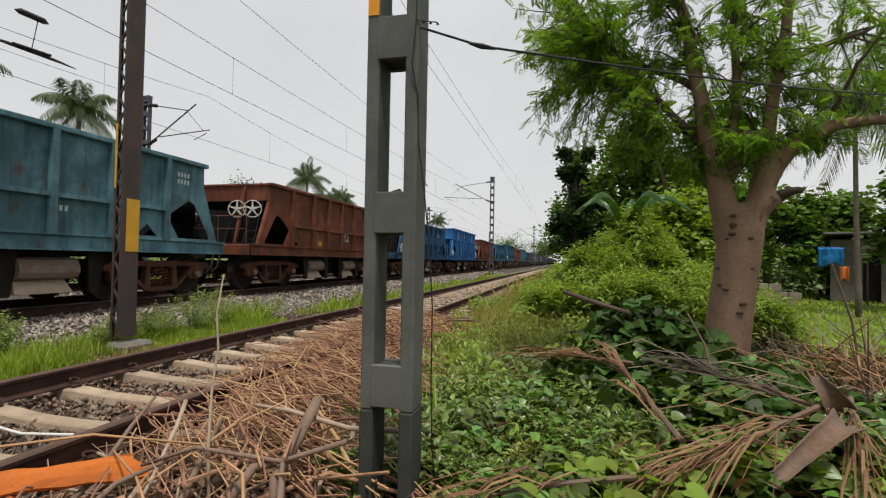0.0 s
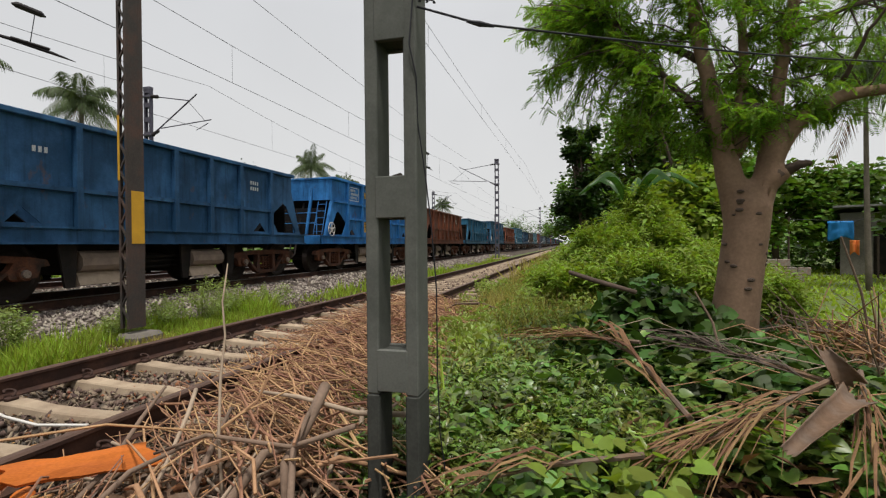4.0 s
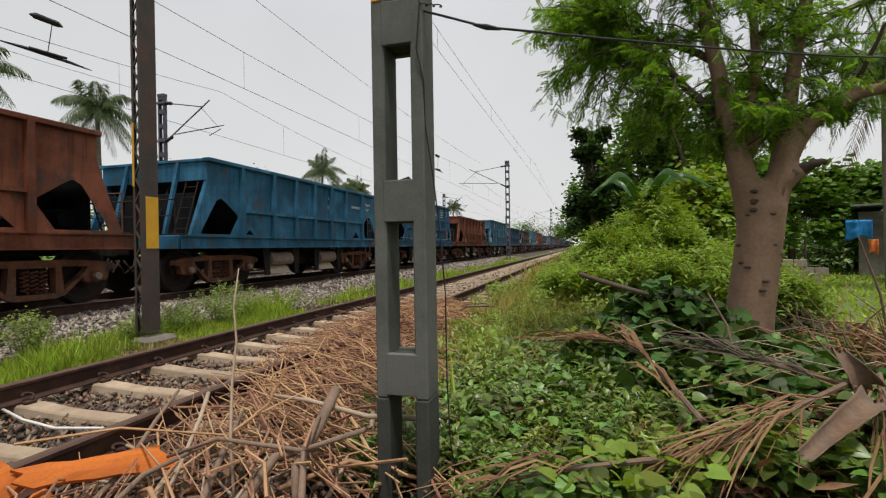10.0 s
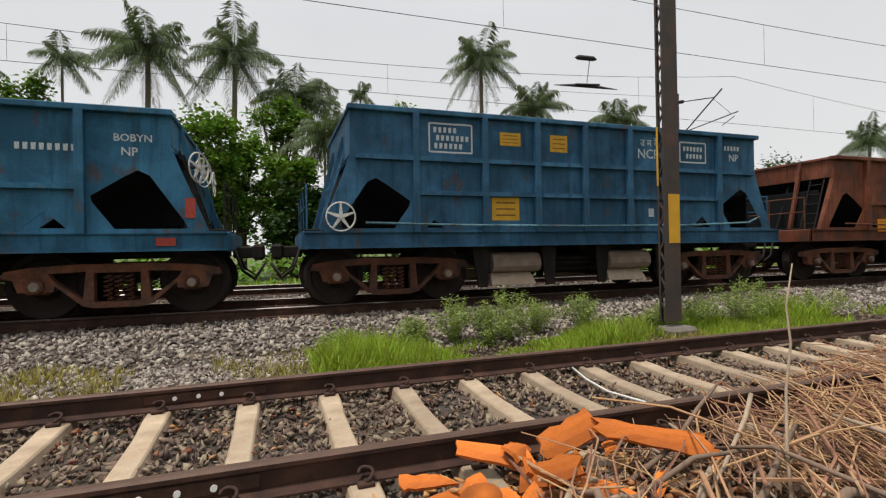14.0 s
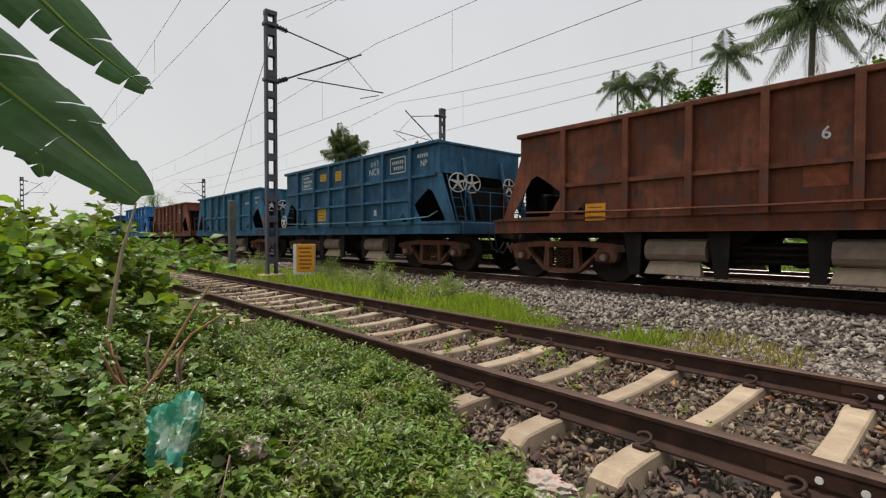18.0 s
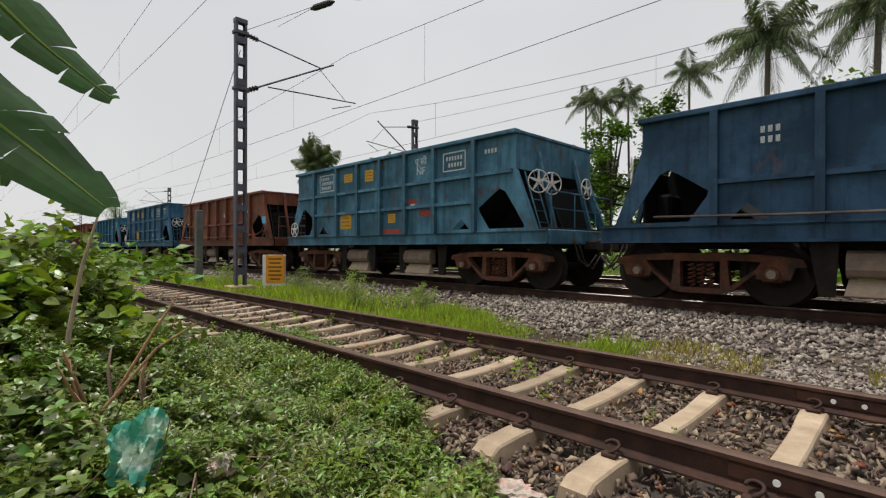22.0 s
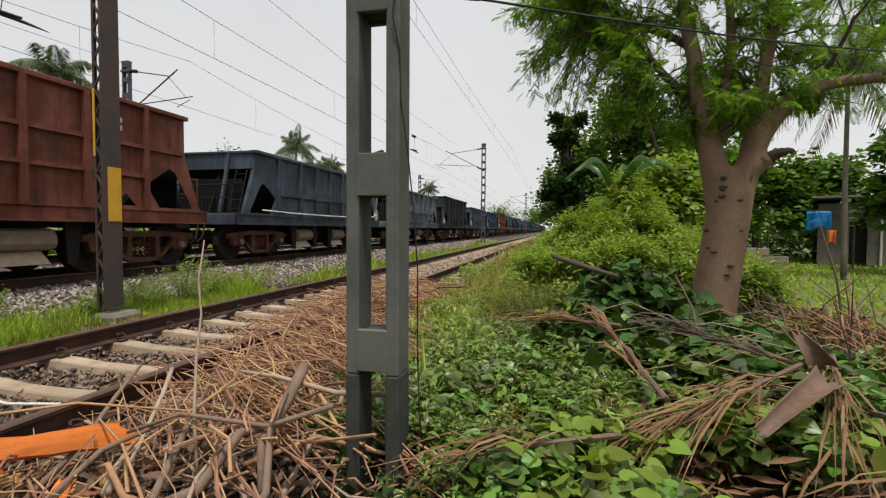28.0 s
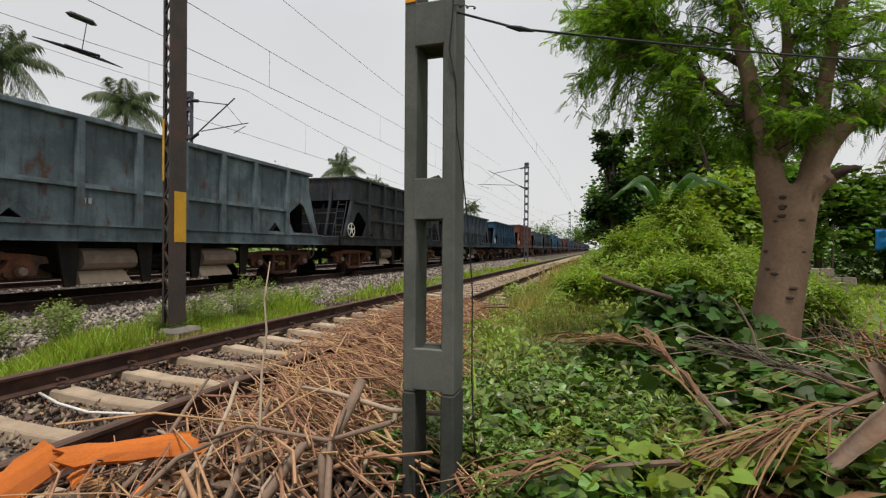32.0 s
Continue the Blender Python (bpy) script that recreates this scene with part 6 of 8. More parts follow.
def sprig(pairs=5):
    """An upright shoot with opposite leaves: y is up."""
    v, f = [(-0.008, 0, 0), (0.008, 0, 0), (0, 1, 0.02)], [(0, 1, 2)]
    for i in range(pairs):
        y = 0.28 + 0.70 * i / (pairs - 1)
        ln = 0.34 * (1.05 - 0.55 * i / (pairs - 1))
        a = i * 1.9
        for s_ in (0, math.pi):
            cx, cz = math.cos(a + s_), math.sin(a + s_)
            px, pz = -cz, cx
            o = len(v)
            v += [(0, y, 0), (cx * ln * 0.5 + px * ln * 0.24, y + 0.10, cz * ln * 0.5 + pz * ln * 0.24), (cx * ln, y + 0.03, cz * ln), (cx * ln * 0.5 - px * ln * 0.24, y + 0.10, cz * ln * 0.5 - pz * ln * 0.24)]
            f += [(o, o + 2, o + 1), (o, o + 3, o + 2)]
    return v, f


SPRIG = sprig()


def sprigs(name, label, pts, size, material, seed, lean=0.35):
    r = np.random.default_rng(seed)
    n = len(pts)
    sz = size[0] * (size[1] / size[0]) ** r.random(n)
    fwd = np.c_[r.normal(0, lean, (n, 2)), np.ones(n)]
    ob = new(name, scatter(name, SPRIG[0], SPRIG[1], frames_of(np.asarray(pts), fwd, rand_dirs(r, n), sz), material))
    return tagged(ob, label, "herbs", kind="stuff")


def near_edge(x, y):
    return herb_keep(x, y) and x < -0.3 + 0.5 * nz(x, y, 1.0, 81.0) and y > -6.6


def vine_side(x, y):
    return herb_keep(x, y) and x > -1.0 + 0.8 * nz(x, y, 1.2, 83.0)


# underlayer: shade between the herbs put into the leaf colour
foliage("herb_leaves_dark", "lower leaves of the herbs, darkened for shade", cover(9000, -3.2, 2.7, -5.4, -0.7, lambda x, y: herb_h(x, y) * 0.55, 141, herb_keep, top=0.2), QUADLEAF, (0.05, 0.10), M["leaf_dark_and_shade"], 142, up=0.2)
plants("herb_plants", "dense green herbs with pointed leaves beside the siding", cover(3000, -3.4, 1.2, -6.6, -0.8, lambda x, y: herb_h(x, y) * 0.7, 41, near_edge, top=0.05, thin=0.8), (0.11, 0.27), LANCE, M["leaf_bank"], 42)
plants("broad_herbs", "broad-leaved weeds and creepers among the herbs", cover(1700, -2.2, 2.7, -5.4, -0.7, lambda x, y: herb_h(x, y) * 0.72, 43, vine_side, top=0.05, thin=0.7), (0.12, 0.25), BROAD, M["leaf_bank"], 44)
foliage("creeper_leaves", "heart-shaped creeper leaves over the herbs", cover(2600, -1.8, 2.7, -5.2, -0.8, lambda x, y: herb_h(x, y) * 1.02, 241, vine_side, top=0.55, thin=0.4), HEART, (0.04, 0.085), M["leaf_vine"], 242, up=0.35)
plants("fresh_herbs", "fresh pale green shoots rising from the herbs", cover(420, -3.3, 2.4, -6.0, -0.9, lambda x, y: herb_h(x, y) * 0.75, 145, herb_keep, top=0.3), (0.16, 0.30), TALLHERB, M["leaf_light"], 146)
foliage("dry_herb_litter", "dry brown leaves and straw under the herbs", cover(1500, -1.9, 1.8, -4.8, -1.2, lambda x, y: 0.10, 243, lambda x, y: herb_keep(x, y) and nz(x, y, 1.4, 85.0) > 0.0, top=0.2), QUADLEAF, (0.05, 0.16), M["frond_dry"], 244, up=0.3, narrow=0.3)
sprigs("track_sprigs", "small green shoots growing between the sleepers", np.array([(np.random.default_rng(k).uniform(-4.6, -2.0), -1.2 - 6.5 * np.random.default_rng(k + 900).random(), -0.10) for k in range(46)]), (0.12, 0.24), M["leaf_light"], 148)
foliage("thicket_leaves", "dense green thicket of weeds behind", cover(15000, -3.4, 5, -11, -4.6, herb_h, 45, herb_keep, thin=0.5), LEAF, (0.07, 0.15), M["leaf_bank"], 46, up=0.45)
foliage("thicket_leaves_light", "bright broad leaves on top of the thicket", cover(3200, -2.6, 6, -13, -4.7, lambda x, y: herb_h(x, y) + 0.05, 47, lambda x, y: herb_keep(x, y) and x > -1.2 + 0.15 * (y + 6), top=0.8, thin=0.4), HEART, (0.08, 0.17), M["leaf_light"], 48, up=0.45)
foliage("thicket_far", "green undergrowth far behind beside the siding", cover(9000, -4.2, 10, -34, -11, lambda x, y: 1.1 + 0.7 * nz(x, y, 0.4), 49, lambda x, y: x > -3.6 + 0.5 * nz(x, y, 0.7)), QUADLEAF, (0.2, 0.38), M["leaf"], 50, up=0.7)
for i in range(30):
    r = np.random.default_rng(600 + i)
    x, y = r.uniform(-1.6, 0.5), r.uniform(-5.5, -2.0)
    z = gz(x, y)
    a = r.uniform(0, 6.28)
    st = part("dry_weed", Geo().tube([(x, y, z), (x + 0.12 * math.cos(a), y + 0.12 * math.sin(a), z + r.uniform(0.25, 0.5)), (x + 0.4 * math.cos(a), y + 0.4 * math.sin(a), z + r.uniform(0.35, 0.7))], [0.005, 0.004, 0.002], 4), M["stick_grey"])
    tagged(st, "thin dry stem standing among the herbs", "stem", "dry stems", "")
tall = part("tall_dry_stem", Geo().tube([(-0.38, -4.46, 0.05), (-0.458, -4.492, 0.636), (-0.53, -4.512, 1.05), (-0.624, -4.492, 1.43)], [0.020, 0.016, 0.013, 0.007], 6), M["pale_stick"])
tagged(tall, "tall pale dry stem rising from the thicket", "stem")


# vines and weeds on the heap right of the post
def vine_h(x, y):
    h = 0.30 + 0.16 * nz(x, y, 1.2, 3.0) + 0.08 * nz(x, y, 3.2, 8.0)
    h += 0.62 * math.exp(-((x - 0.75) / 0.55) ** 2 - ((y - 5.0) / 0.7) ** 2)
    return max(0.05, h * smooth(1.3, 2.2, y))


def vine_keep(x, y):
    if not clear_eye(x, y) or (x - 1.55) ** 2 + (y - 5.25) ** 2 < 0.09:
        return False
    if x > 2.75 + 0.9 * nz(x, y, 0.9, 61.0) or y < 1.65 + 0.5 * nz(x, y, 1.3, 63.0):
        return False
    if x < -0.62 + 0.1 * nz(x, y, 2.0) and y < 4:
        return False
    return x > -1.15 - 0.05 * y + 0.2 * nz(x, y, 1.0)


def vine_thin(x, y):
    return vine_keep(x, y) and nz(x, y, 1.5, 21.0) > -0.12


foliage("vine_leaves", "broad heart-shaped vine leaves covering the heap", cover(5200, -0.7, 3.2, 1.5, 4.3, lambda x, y: vine_h(x, y) + 0.03, 51, vine_thin, top=0.35, thin=0.5), HEART, (0.045, 0.10), M["leaf_vine"], 52, up=0.75)
plants("heap_weeds", "leafy weeds growing through the heap", cover(520, -0.7, 3.0, 1.7, 5.0, lambda x, y: vine_h(x, y) * 0.55, 53, vine_thin, top=0.1, thin=0.5), (0.11, 0.20), BROAD, M["leaf_vine"], 54)
plants("post_weeds", "small leafy weeds round the foot of the post", cover(520, -0.75, 0.6, 1.7, 5.2, lambda x, y: vine_h(x, y) * 0.5, 153, vine_keep, top=0.1, thin=0.4), (0.12, 0.24), LANCE, M["leaf_bank"], 154)
foliage("vine_leaves_light", "bright young vine leaves near the post", cover(420, 0.0, 2.8, 1.6, 3.1, lambda x, y: vine_h(x, y) + 0.08, 55, vine_thin, top=0.8), HEART, (0.06, 0.12), M["leaf_light"], 56, up=0.9)
foliage("shrub_leaves_dark", "dark green broad-leaved shrub before the tree, deepened for crown shade", cover(3800, -0.1, 2.1, 3.6, 6.0, vine_h, 57, vine_keep, top=0.25), HEART, (0.08, 0.16), M["leaf_shrub"], 58, up=0.35)
# dark colour stands for the shade inside the shrub
foliage("shrub_leaves_shaded", "inner leaves of the shrub before the tree, darkened for shade", cover(3600, -0.1, 2.2, 3.5, 6.0, lambda x, y: vine_h(x, y) * 0.85, 157, vine_keep, top=0.1), LEAF, (0.08, 0.15), M["leaf_dark_and_shade"], 158, up=0.3)
foliage("dry_litter", "dry brown leaf litter and twigs on the heap", cover(5000, -0.6, 4.6, 1.5, 7.0, lambda x, y: 0.24 + 0.12 * nz(x, y, 2.0, 4.0) + 0.16 * smooth(1.6, 2.6, x) * smooth(3.4, 4.4, y), 159, vine_keep, top=0.3), QUADLEAF, (0.06, 0.22), M["frond_dry"], 160, up=0.2, narrow=0.28)
foliage("undergrowth", "mixed green undergrowth around the tree", cover(6000, -1.4, 2.3, 4.8, 11, lambda x, y: 0.32 + 0.2 * nz(x, y, 0.9), 59, lambda x, y: x > -1.1 - 0.02 * y), QUADLEAF, (0.06, 0.14), M["leaf"], 60, up=0.7)
def bush_h(x, y):
    return (2.1 + 1.1 * nz(x, y, 0.9, 91.0)) * math.exp(-((x - 1.55) / 1.6) ** 2 - ((y - 12.5) / 2.4) ** 2) + 0.45 + 0.4 * nz(x, y, 0.8)


def verge_h(x, y):
    return 0.22 + 0.16 * nz(x, y, 1.4, 17.0)


def verge_keep(x, y):
    return x > -1.15 - 0.09 * (y - 2.0) + 0.25 * nz(x, y, 1.2, 19.0)


plants("verge_herbs", "low green herbs between the stick pile and the shrub", cover(1500, -1.9, 0.6, 2.6, 9.5, lambda x, y: verge_h(x, y) * 0.5, 161, verge_keep, top=0.05, thin=0.8), (0.16, 0.36), LANCE, M["leaf_bank"], 162)
plants("verge_broad_weeds", "broad-leaved weeds along the verge", cover(330, -1.5, 0.6, 2.8, 8.0, lambda x, y: verge_h(x, y) * 0.7, 261, verge_keep, top=0.1, thin=0.3), (0.16, 0.34), BROAD, M["leaf_vine"], 262)
# low layer coloured dark to stand for shade under the verge herbs
foliage("verge_shade", "lower leaves along the verge, darkened for shade", cover(6000, -1.9, 0.6, 2.2, 10.5, lambda x, y: 0.16, 171, verge_keep, top=0.2), QUADLEAF, (0.05, 0.10), M["leaf_dark_and_shade"], 172, up=0.2)
plants("bush_shoots", "upright leafy shoots of the bright bush", cover(1500, -0.6, 3.8, 9.2, 15, lambda x, y: bush_h(x, y) * 0.92, 175, top=0.35, thin=0.4), (0.32, 0.7), LANCE + TALLHERB + LANCE, M["leaf_light"], 176, 0.3)
sprigs("verge_bushes", "taller yellow-green herbs beside the siding", cover(900, -2.2, 0.4, 4.5, 14, lambda x, y: 0.12, 173, lambda x, y: verge_keep(x, y) and nz(x, y, 1.1, 23.0) > 0.02, top=0.2), (0.28, 0.55), M["leaf_weed"], 174)
blades("verge_grass", "yellow-green grass along the siding", 11000, -1.9, 1.2, 4.6, 18, lambda x, y: 0.42 + 0.30 * nz(x, y, 0.8) + 0.22 * smooth(5.5, 8.5, y), M["grass_dry"], 61, lambda x, y: x > -1.75 + 0.25 * nz(x, y, 0.9) + 0.4 * smooth(6.5, 4.5, y), lean=0.5)
blades("verge_grass_green", "green grass along the siding", 5200, -1.8, 2.5, 3.0, 22, lambda x, y: 0.5 + 0.25 * nz(x, y, 0.8, 6.0), M["grass"], 62, lambda x, y: x > -1.5 + 0.3 * nz(x, y, 0.9) and (y > 6.5 or x < -0.35), lean=0.5)
blades("verge_grass_far", "grass along the siding far ahead", 7000, -2.2, 4, 18, 60, lambda x, y: 0.8 + 0.3 * nz(x, y, 0.4), M["grass_dry"], 63, lean=0.5, width=3.0)
blades("field_grass", "short green grass of the field behind the tree", 9000, 4.0, 22, 9, 32, lambda x, y: 0.16, M["grass"], 64, lean=0.6, width=4.0)
foliage("bright_bush", "tall bright green bush beside the track", cover(9000, -0.3, 4.2, 9.5, 16, bush_h, 65, top=0.3, thin=0.4), QUADLEAF, (0.09, 0.2), M["leaf_light"], 66, up=0.5)
# inner layer whose dark colour stands for shade within the bush
foliage("bush_shade", "inner leaves of the bright bush, darkened for shade", cover(5000, -0.1, 4.0, 9.8, 16, lambda x, y: 1.9 * math.exp(-((x - 1.6) / 1.6) ** 2 - ((y - 12.5) / 2.2) ** 2) + 0.3, 165, top=0.2), QUADLEAF, (0.10, 0.2), M["leaf_dark_and_shade"], 166, up=0.3)
foliage("field_hedge", "dense green hedge of shrubs at the edge of the field", cover(13000, 3.5, 30, 29, 38, lambda x, y: 2.6 + 1.6 * nz(x, y, 0.25, 41.0), 167, top=0.1), QUADLEAF, (0.25, 0.45), M["leaf"], 168, up=0.5)
foliage("bush_row", "row of green bushes along the track ahead", cover(8000, -1.0, 4.5, 15, 42, lambda x, y: (1.5 + 0.9 * nz(x, y, 0.3)) * smooth(-1.2, 0.6, x), 67, top=0.3), QUADLEAF, (0.25, 0.45), M["leaf_light"], 68, up=0.6)


def branchy(base, tip, r0, r1, n, seed, wob):
    r = np.random.default_rng(seed)
    pts, rad = [], []
    for k in range(n + 1):
        u = k / n
        p = Vector(base).lerp(Vector(tip), u)
        w = wob * math.sin(math.pi * u)
        pts.append(tuple(p + Vector(r.normal(0, 1, 3)) * w * 0.5))
        rad.append(r0 + (r1 - r0) * u)
    return pts, rad


blades("path_grass", "short trodden grass where the camera stands", 9000, -1.6, 8, -11, 10, lambda x, y: 0.07 + 0.06 * nz(x, y, 0.9, 71.0), M["grass"], 181, lambda x, y: clear_eye(x, y) and nz(x, y, 0.6, 73.0) > -0.12, lean=0.6)
sprigs("path_herbs", "scattered low herbs on the trodden ground", cover(900, -1.4, 7, -9, 9, lambda x, y: 0.03, 183, lambda x, y: clear_eye(x, y) and nz(x, y, 0.7, 75.0) > 0.05, top=0.2), (0.06, 0.13), M["leaf_bank"], 184)


# the feathery tree
def feathery_tree():
    e = thing("feathery_tree", "stout forked tree with scarred bark and feathery green leaves", "tree", at=pose(0, 0, 0))
    r = np.random.default_rng(91)
    limbs = [((1.62, 5.22, 1.30), (1.50, 5.22, 1.95), (1.30, 5.25, 2.75), (1.05, 5.3, 4.6), 0.135),
             ((1.72, 5.22, 1.30), (1.84, 5.22, 2.1), (1.96, 5.2, 2.9), (2.2, 5.15, 4.7), 0.105),
             ((1.56, 5.22, 2.00), (1.68, 5.24, 2.5), (1.65, 5.26, 2.9), (1.55, 5.4, 4.8), 0.075),
             ((1.76, 5.22, 1.60), (1.90, 5.2, 2.40), (2.36, 5.15, 2.72), (3.3, 5.0, 2.30), 0.105),
             ((1.45, 5.27, 2.25), (1.1, 5.3, 2.65), (0.75, 5.3, 3.1), (0.2, 5.2, 3.7), 0.05),
             ((1.80, 5.2, 1.72), (1.95, 5.12, 1.86), (2.03, 5.10, 1.90), (2.10, 5.08, 1.88), 0.085),
             ((1.3, 5.28, 2.9), (0.9, 5.6, 3.3), (0.5, 6.0, 3.6), (0.0, 6.3, 3.9), 0.04),
             ((2.35, 5.1, 2.56), (2.38, 4.95, 2.8), (2.5, 4.8, 3.1), (2.7, 4.7, 3.3), 0.022),
             ((1.95, 5.15, 3.0), (2.4, 5.4, 3.3), (2.9, 5.6, 3.5), (3.4, 5.7, 3.6), 0.035)]

    def bez(q, u):
        return Vector(q[0]) * (1 - u) ** 3 + 3 * Vector(q[1]) * u * (1 - u) ** 2 + 3 * Vector(q[2]) * u * u * (1 - u) + Vector(q[3]) * u ** 3

    # trunk, fork and collars as one grown mass
    tg_ = Geo().tube([(1.52, 5.25, 0.0), (1.53, 5.25, 0.30), (1.565, 5.24, 0.6), (1.60, 5.23, 0.9), (1.64, 5.22, 1.25), (1.68, 5.22, 1.55), (1.69, 5.22, 1.78)], [0.30, 0.215, 0.195, 0.188, 0.186, 0.180, 0.06], 18)
    for q in (limbs[0], limbs[1], limbs[3], limbs[5]):
        tg_.tube([tuple(bez(q, u)) for u in np.linspace(0, 0.42, 9)], [q[4] * (1 - 0.75 * (u ** 0.8)) * 1.12 for u in np.linspace(0, 0.42, 9)], 14)
    tr_ = part("trunk", tg_, M["bark"], e, smooth=True)
    rm = tr_.modifiers.new("grown", "REMESH")
    rm.mode, rm.voxel_size, rm.use_smooth_shade = "VOXEL", 0.022, True
    sm = tr_.modifiers.new("soft", "SMOOTH")
    sm.factor, sm.iterations = 0.6, 8
    for k in range(15):
        a, z = r.uniform(3.3, 6.0), r.uniform(0.6, 1.68)
        cx = 1.53 + 0.11 * (z - 0.3)
        rr = 0.186
        c = Vector((cx + rr * math.cos(a), 5.23 + rr * math.sin(a), z))
        d = Vector((math.cos(a), math.sin(a), 0))
        wv = r.uniform(0.018, 0.038)
        sc = part("bark_scar", Geo().tube([(0, 0, -0.02), (0, 0, 0.006), (0, 0, 0.012)], [1.0, 0.9, 0.45], 9), M["bark_dark"], e)
        side = Vector((-d.y, d.x, 0))
        sc.matrix_local = Matrix(((side.x * wv, 0, d.x, c.x), (side.y * wv, 0, d.y, c.y), (0, wv * 0.55, 0, c.z), (0, 0, 0, 1)))
    ends = []
    for k, (a, b, c, d, rad) in enumerate(limbs):
        pts = []
        for j in range(13):
            pts.append(tuple(bez((a, b, c, d), j / 12) + Vector(r.normal(0, 0.010, 3))))
        part("limb", Geo().tube(pts, [rad * (1 - 0.75 * (j / 12) ** 0.8) for j in range(13)], 9), M["bark"] if k < 4 else M["bark_dark"], e, smooth=True)
        if k in (5, 7):
            continue
        for j in range(4, 13):
            ends.append((Vector(pts[j]), j / 12))
    # twigs in sprays, leaves along them
    pos, fw = [], []
    tw = Geo()
    cent = Vector((1.4, 5.3, 3.0))
    # whole crown: an uneven dome reaching to the left over the verge
    for k in range(500):
        b, u = ends[r.integers(len(ends))]
        if b.x > 1.9 and r.random() < 0.72:
            continue
        out = b - cent
        d = Vector(r.normal(0, 1, 3)) + out.normalized() * 0.9 + Vector((-0.25, 0, 0.10))
        if k % 5 == 0:
            d.z -= 0.7
        d.normalize()
        ln = r.uniform(0.35, 0.95) * (0.6 + 0.7 * u)
        tip = b + d * ln - Vector((0, 0, 0.22 * ln))
        if tip.x < -0.48:
            continue
        lo = (2.0 + 0.22 * r.random() if tip.x < 1.5 else 2.1) if tip.x < 2.0 else 2.3
        if tip.z < lo:
            tip.z = lo + 0.25 * r.random()
        tw.tube([tuple(b), tuple(b.lerp(tip, 0.5) + Vector((0, 0, 0.06))), tuple(tip)], [0.010, 0.007, 0.003], 4, False)
        m = int(17 + 20 * ln)
        for j in range(m):
            v = 0.15 + 0.85 * j / m
            q = b.lerp(tip, v) + Vector(r.normal(0, 0.03, 3))
            pos.append(tuple(q))
            f = d * 0.6 + Vector(r.normal(0, 0.8, 3))
            f.z -= 0.35
            fw.append(tuple(f))
    tg = part("twig_spray", tw, M["bark_dark"], e)
    tg["kind"] = "stuff"
    pos, fw = np.array(pos), np.array(fw)
    n = len(pos)
    up_ = rand_dirs(r, n) * 0.6 + np.array([0, 0, 1.3])
    sz = r.uniform(0.075, 0.15, n)
    ob = new("leaf_spray", scatter("leaf_spray", PINNATE[0], PINNATE[1], frames_of(pos, fw, up_, sz), M["leaf_canopy"]))
    ob.parent = e
    ob["kind"] = "stuff"
    return e


feathery_tree()


def broad_tree(x, y, h, rad, seed, leafmat, lab, n=2600, leaf=0.30, low=0.35, name="broadleaf_tree"):
    """Trunk, limbs and a crown of clumps with gaps."""
    r = np.random.default_rng(seed)
    z0 = gz(x, y) - 0.1
    e = thing(name, lab, "tree", "", pose(x, y, z0))
    part("trunk", Geo().tube([(0, 0, 0), (r.normal(0, 0.1), r.normal(0, 0.1), h * 0.3), (r.normal(0, 0.2), r.normal(0, 0.2), h * 0.7)], [0.035 * h, 0.026 * h, 0.010 * h], 8), M["bark_dark"], e, smooth=True)
    pos = []
    clumps = 24
    for k in range(clumps):
        d = rand_dirs(r, 1)[0]
        q = Vector((d[0] * rad * r.uniform(0.25, 0.85), d[1] * rad * r.uniform(0.25, 0.85), h * (low + (0.95 - low) * r.random())))
        part("limb", Geo().tube([(0, 0, h * (0.25 + 0.3 * r.random())), tuple(q * 0.6 + Vector((0, 0, h * 0.16))), tuple(q)], [0.012 * h, 0.008 * h, 0.003 * h], 5), M["bark_dark"], e)
        cr = rad * r.uniform(0.24, 0.42)
        m = n // clumps
        dd = rand_dirs(r, m, 0.75)
        rr = cr * r.random(m) ** 0.4
        pos.append(np.array(q) + dd * rr[:, None] * (1 + 0.25 * r.normal(size=(m, 1))))
    foliage("crown", "", np.concatenate(pos), QUADLEAF, (leaf * 0.7, leaf * 1.3), leafmat, seed + 5, up=0.5, parent=e, narrow=1.3)
    return e


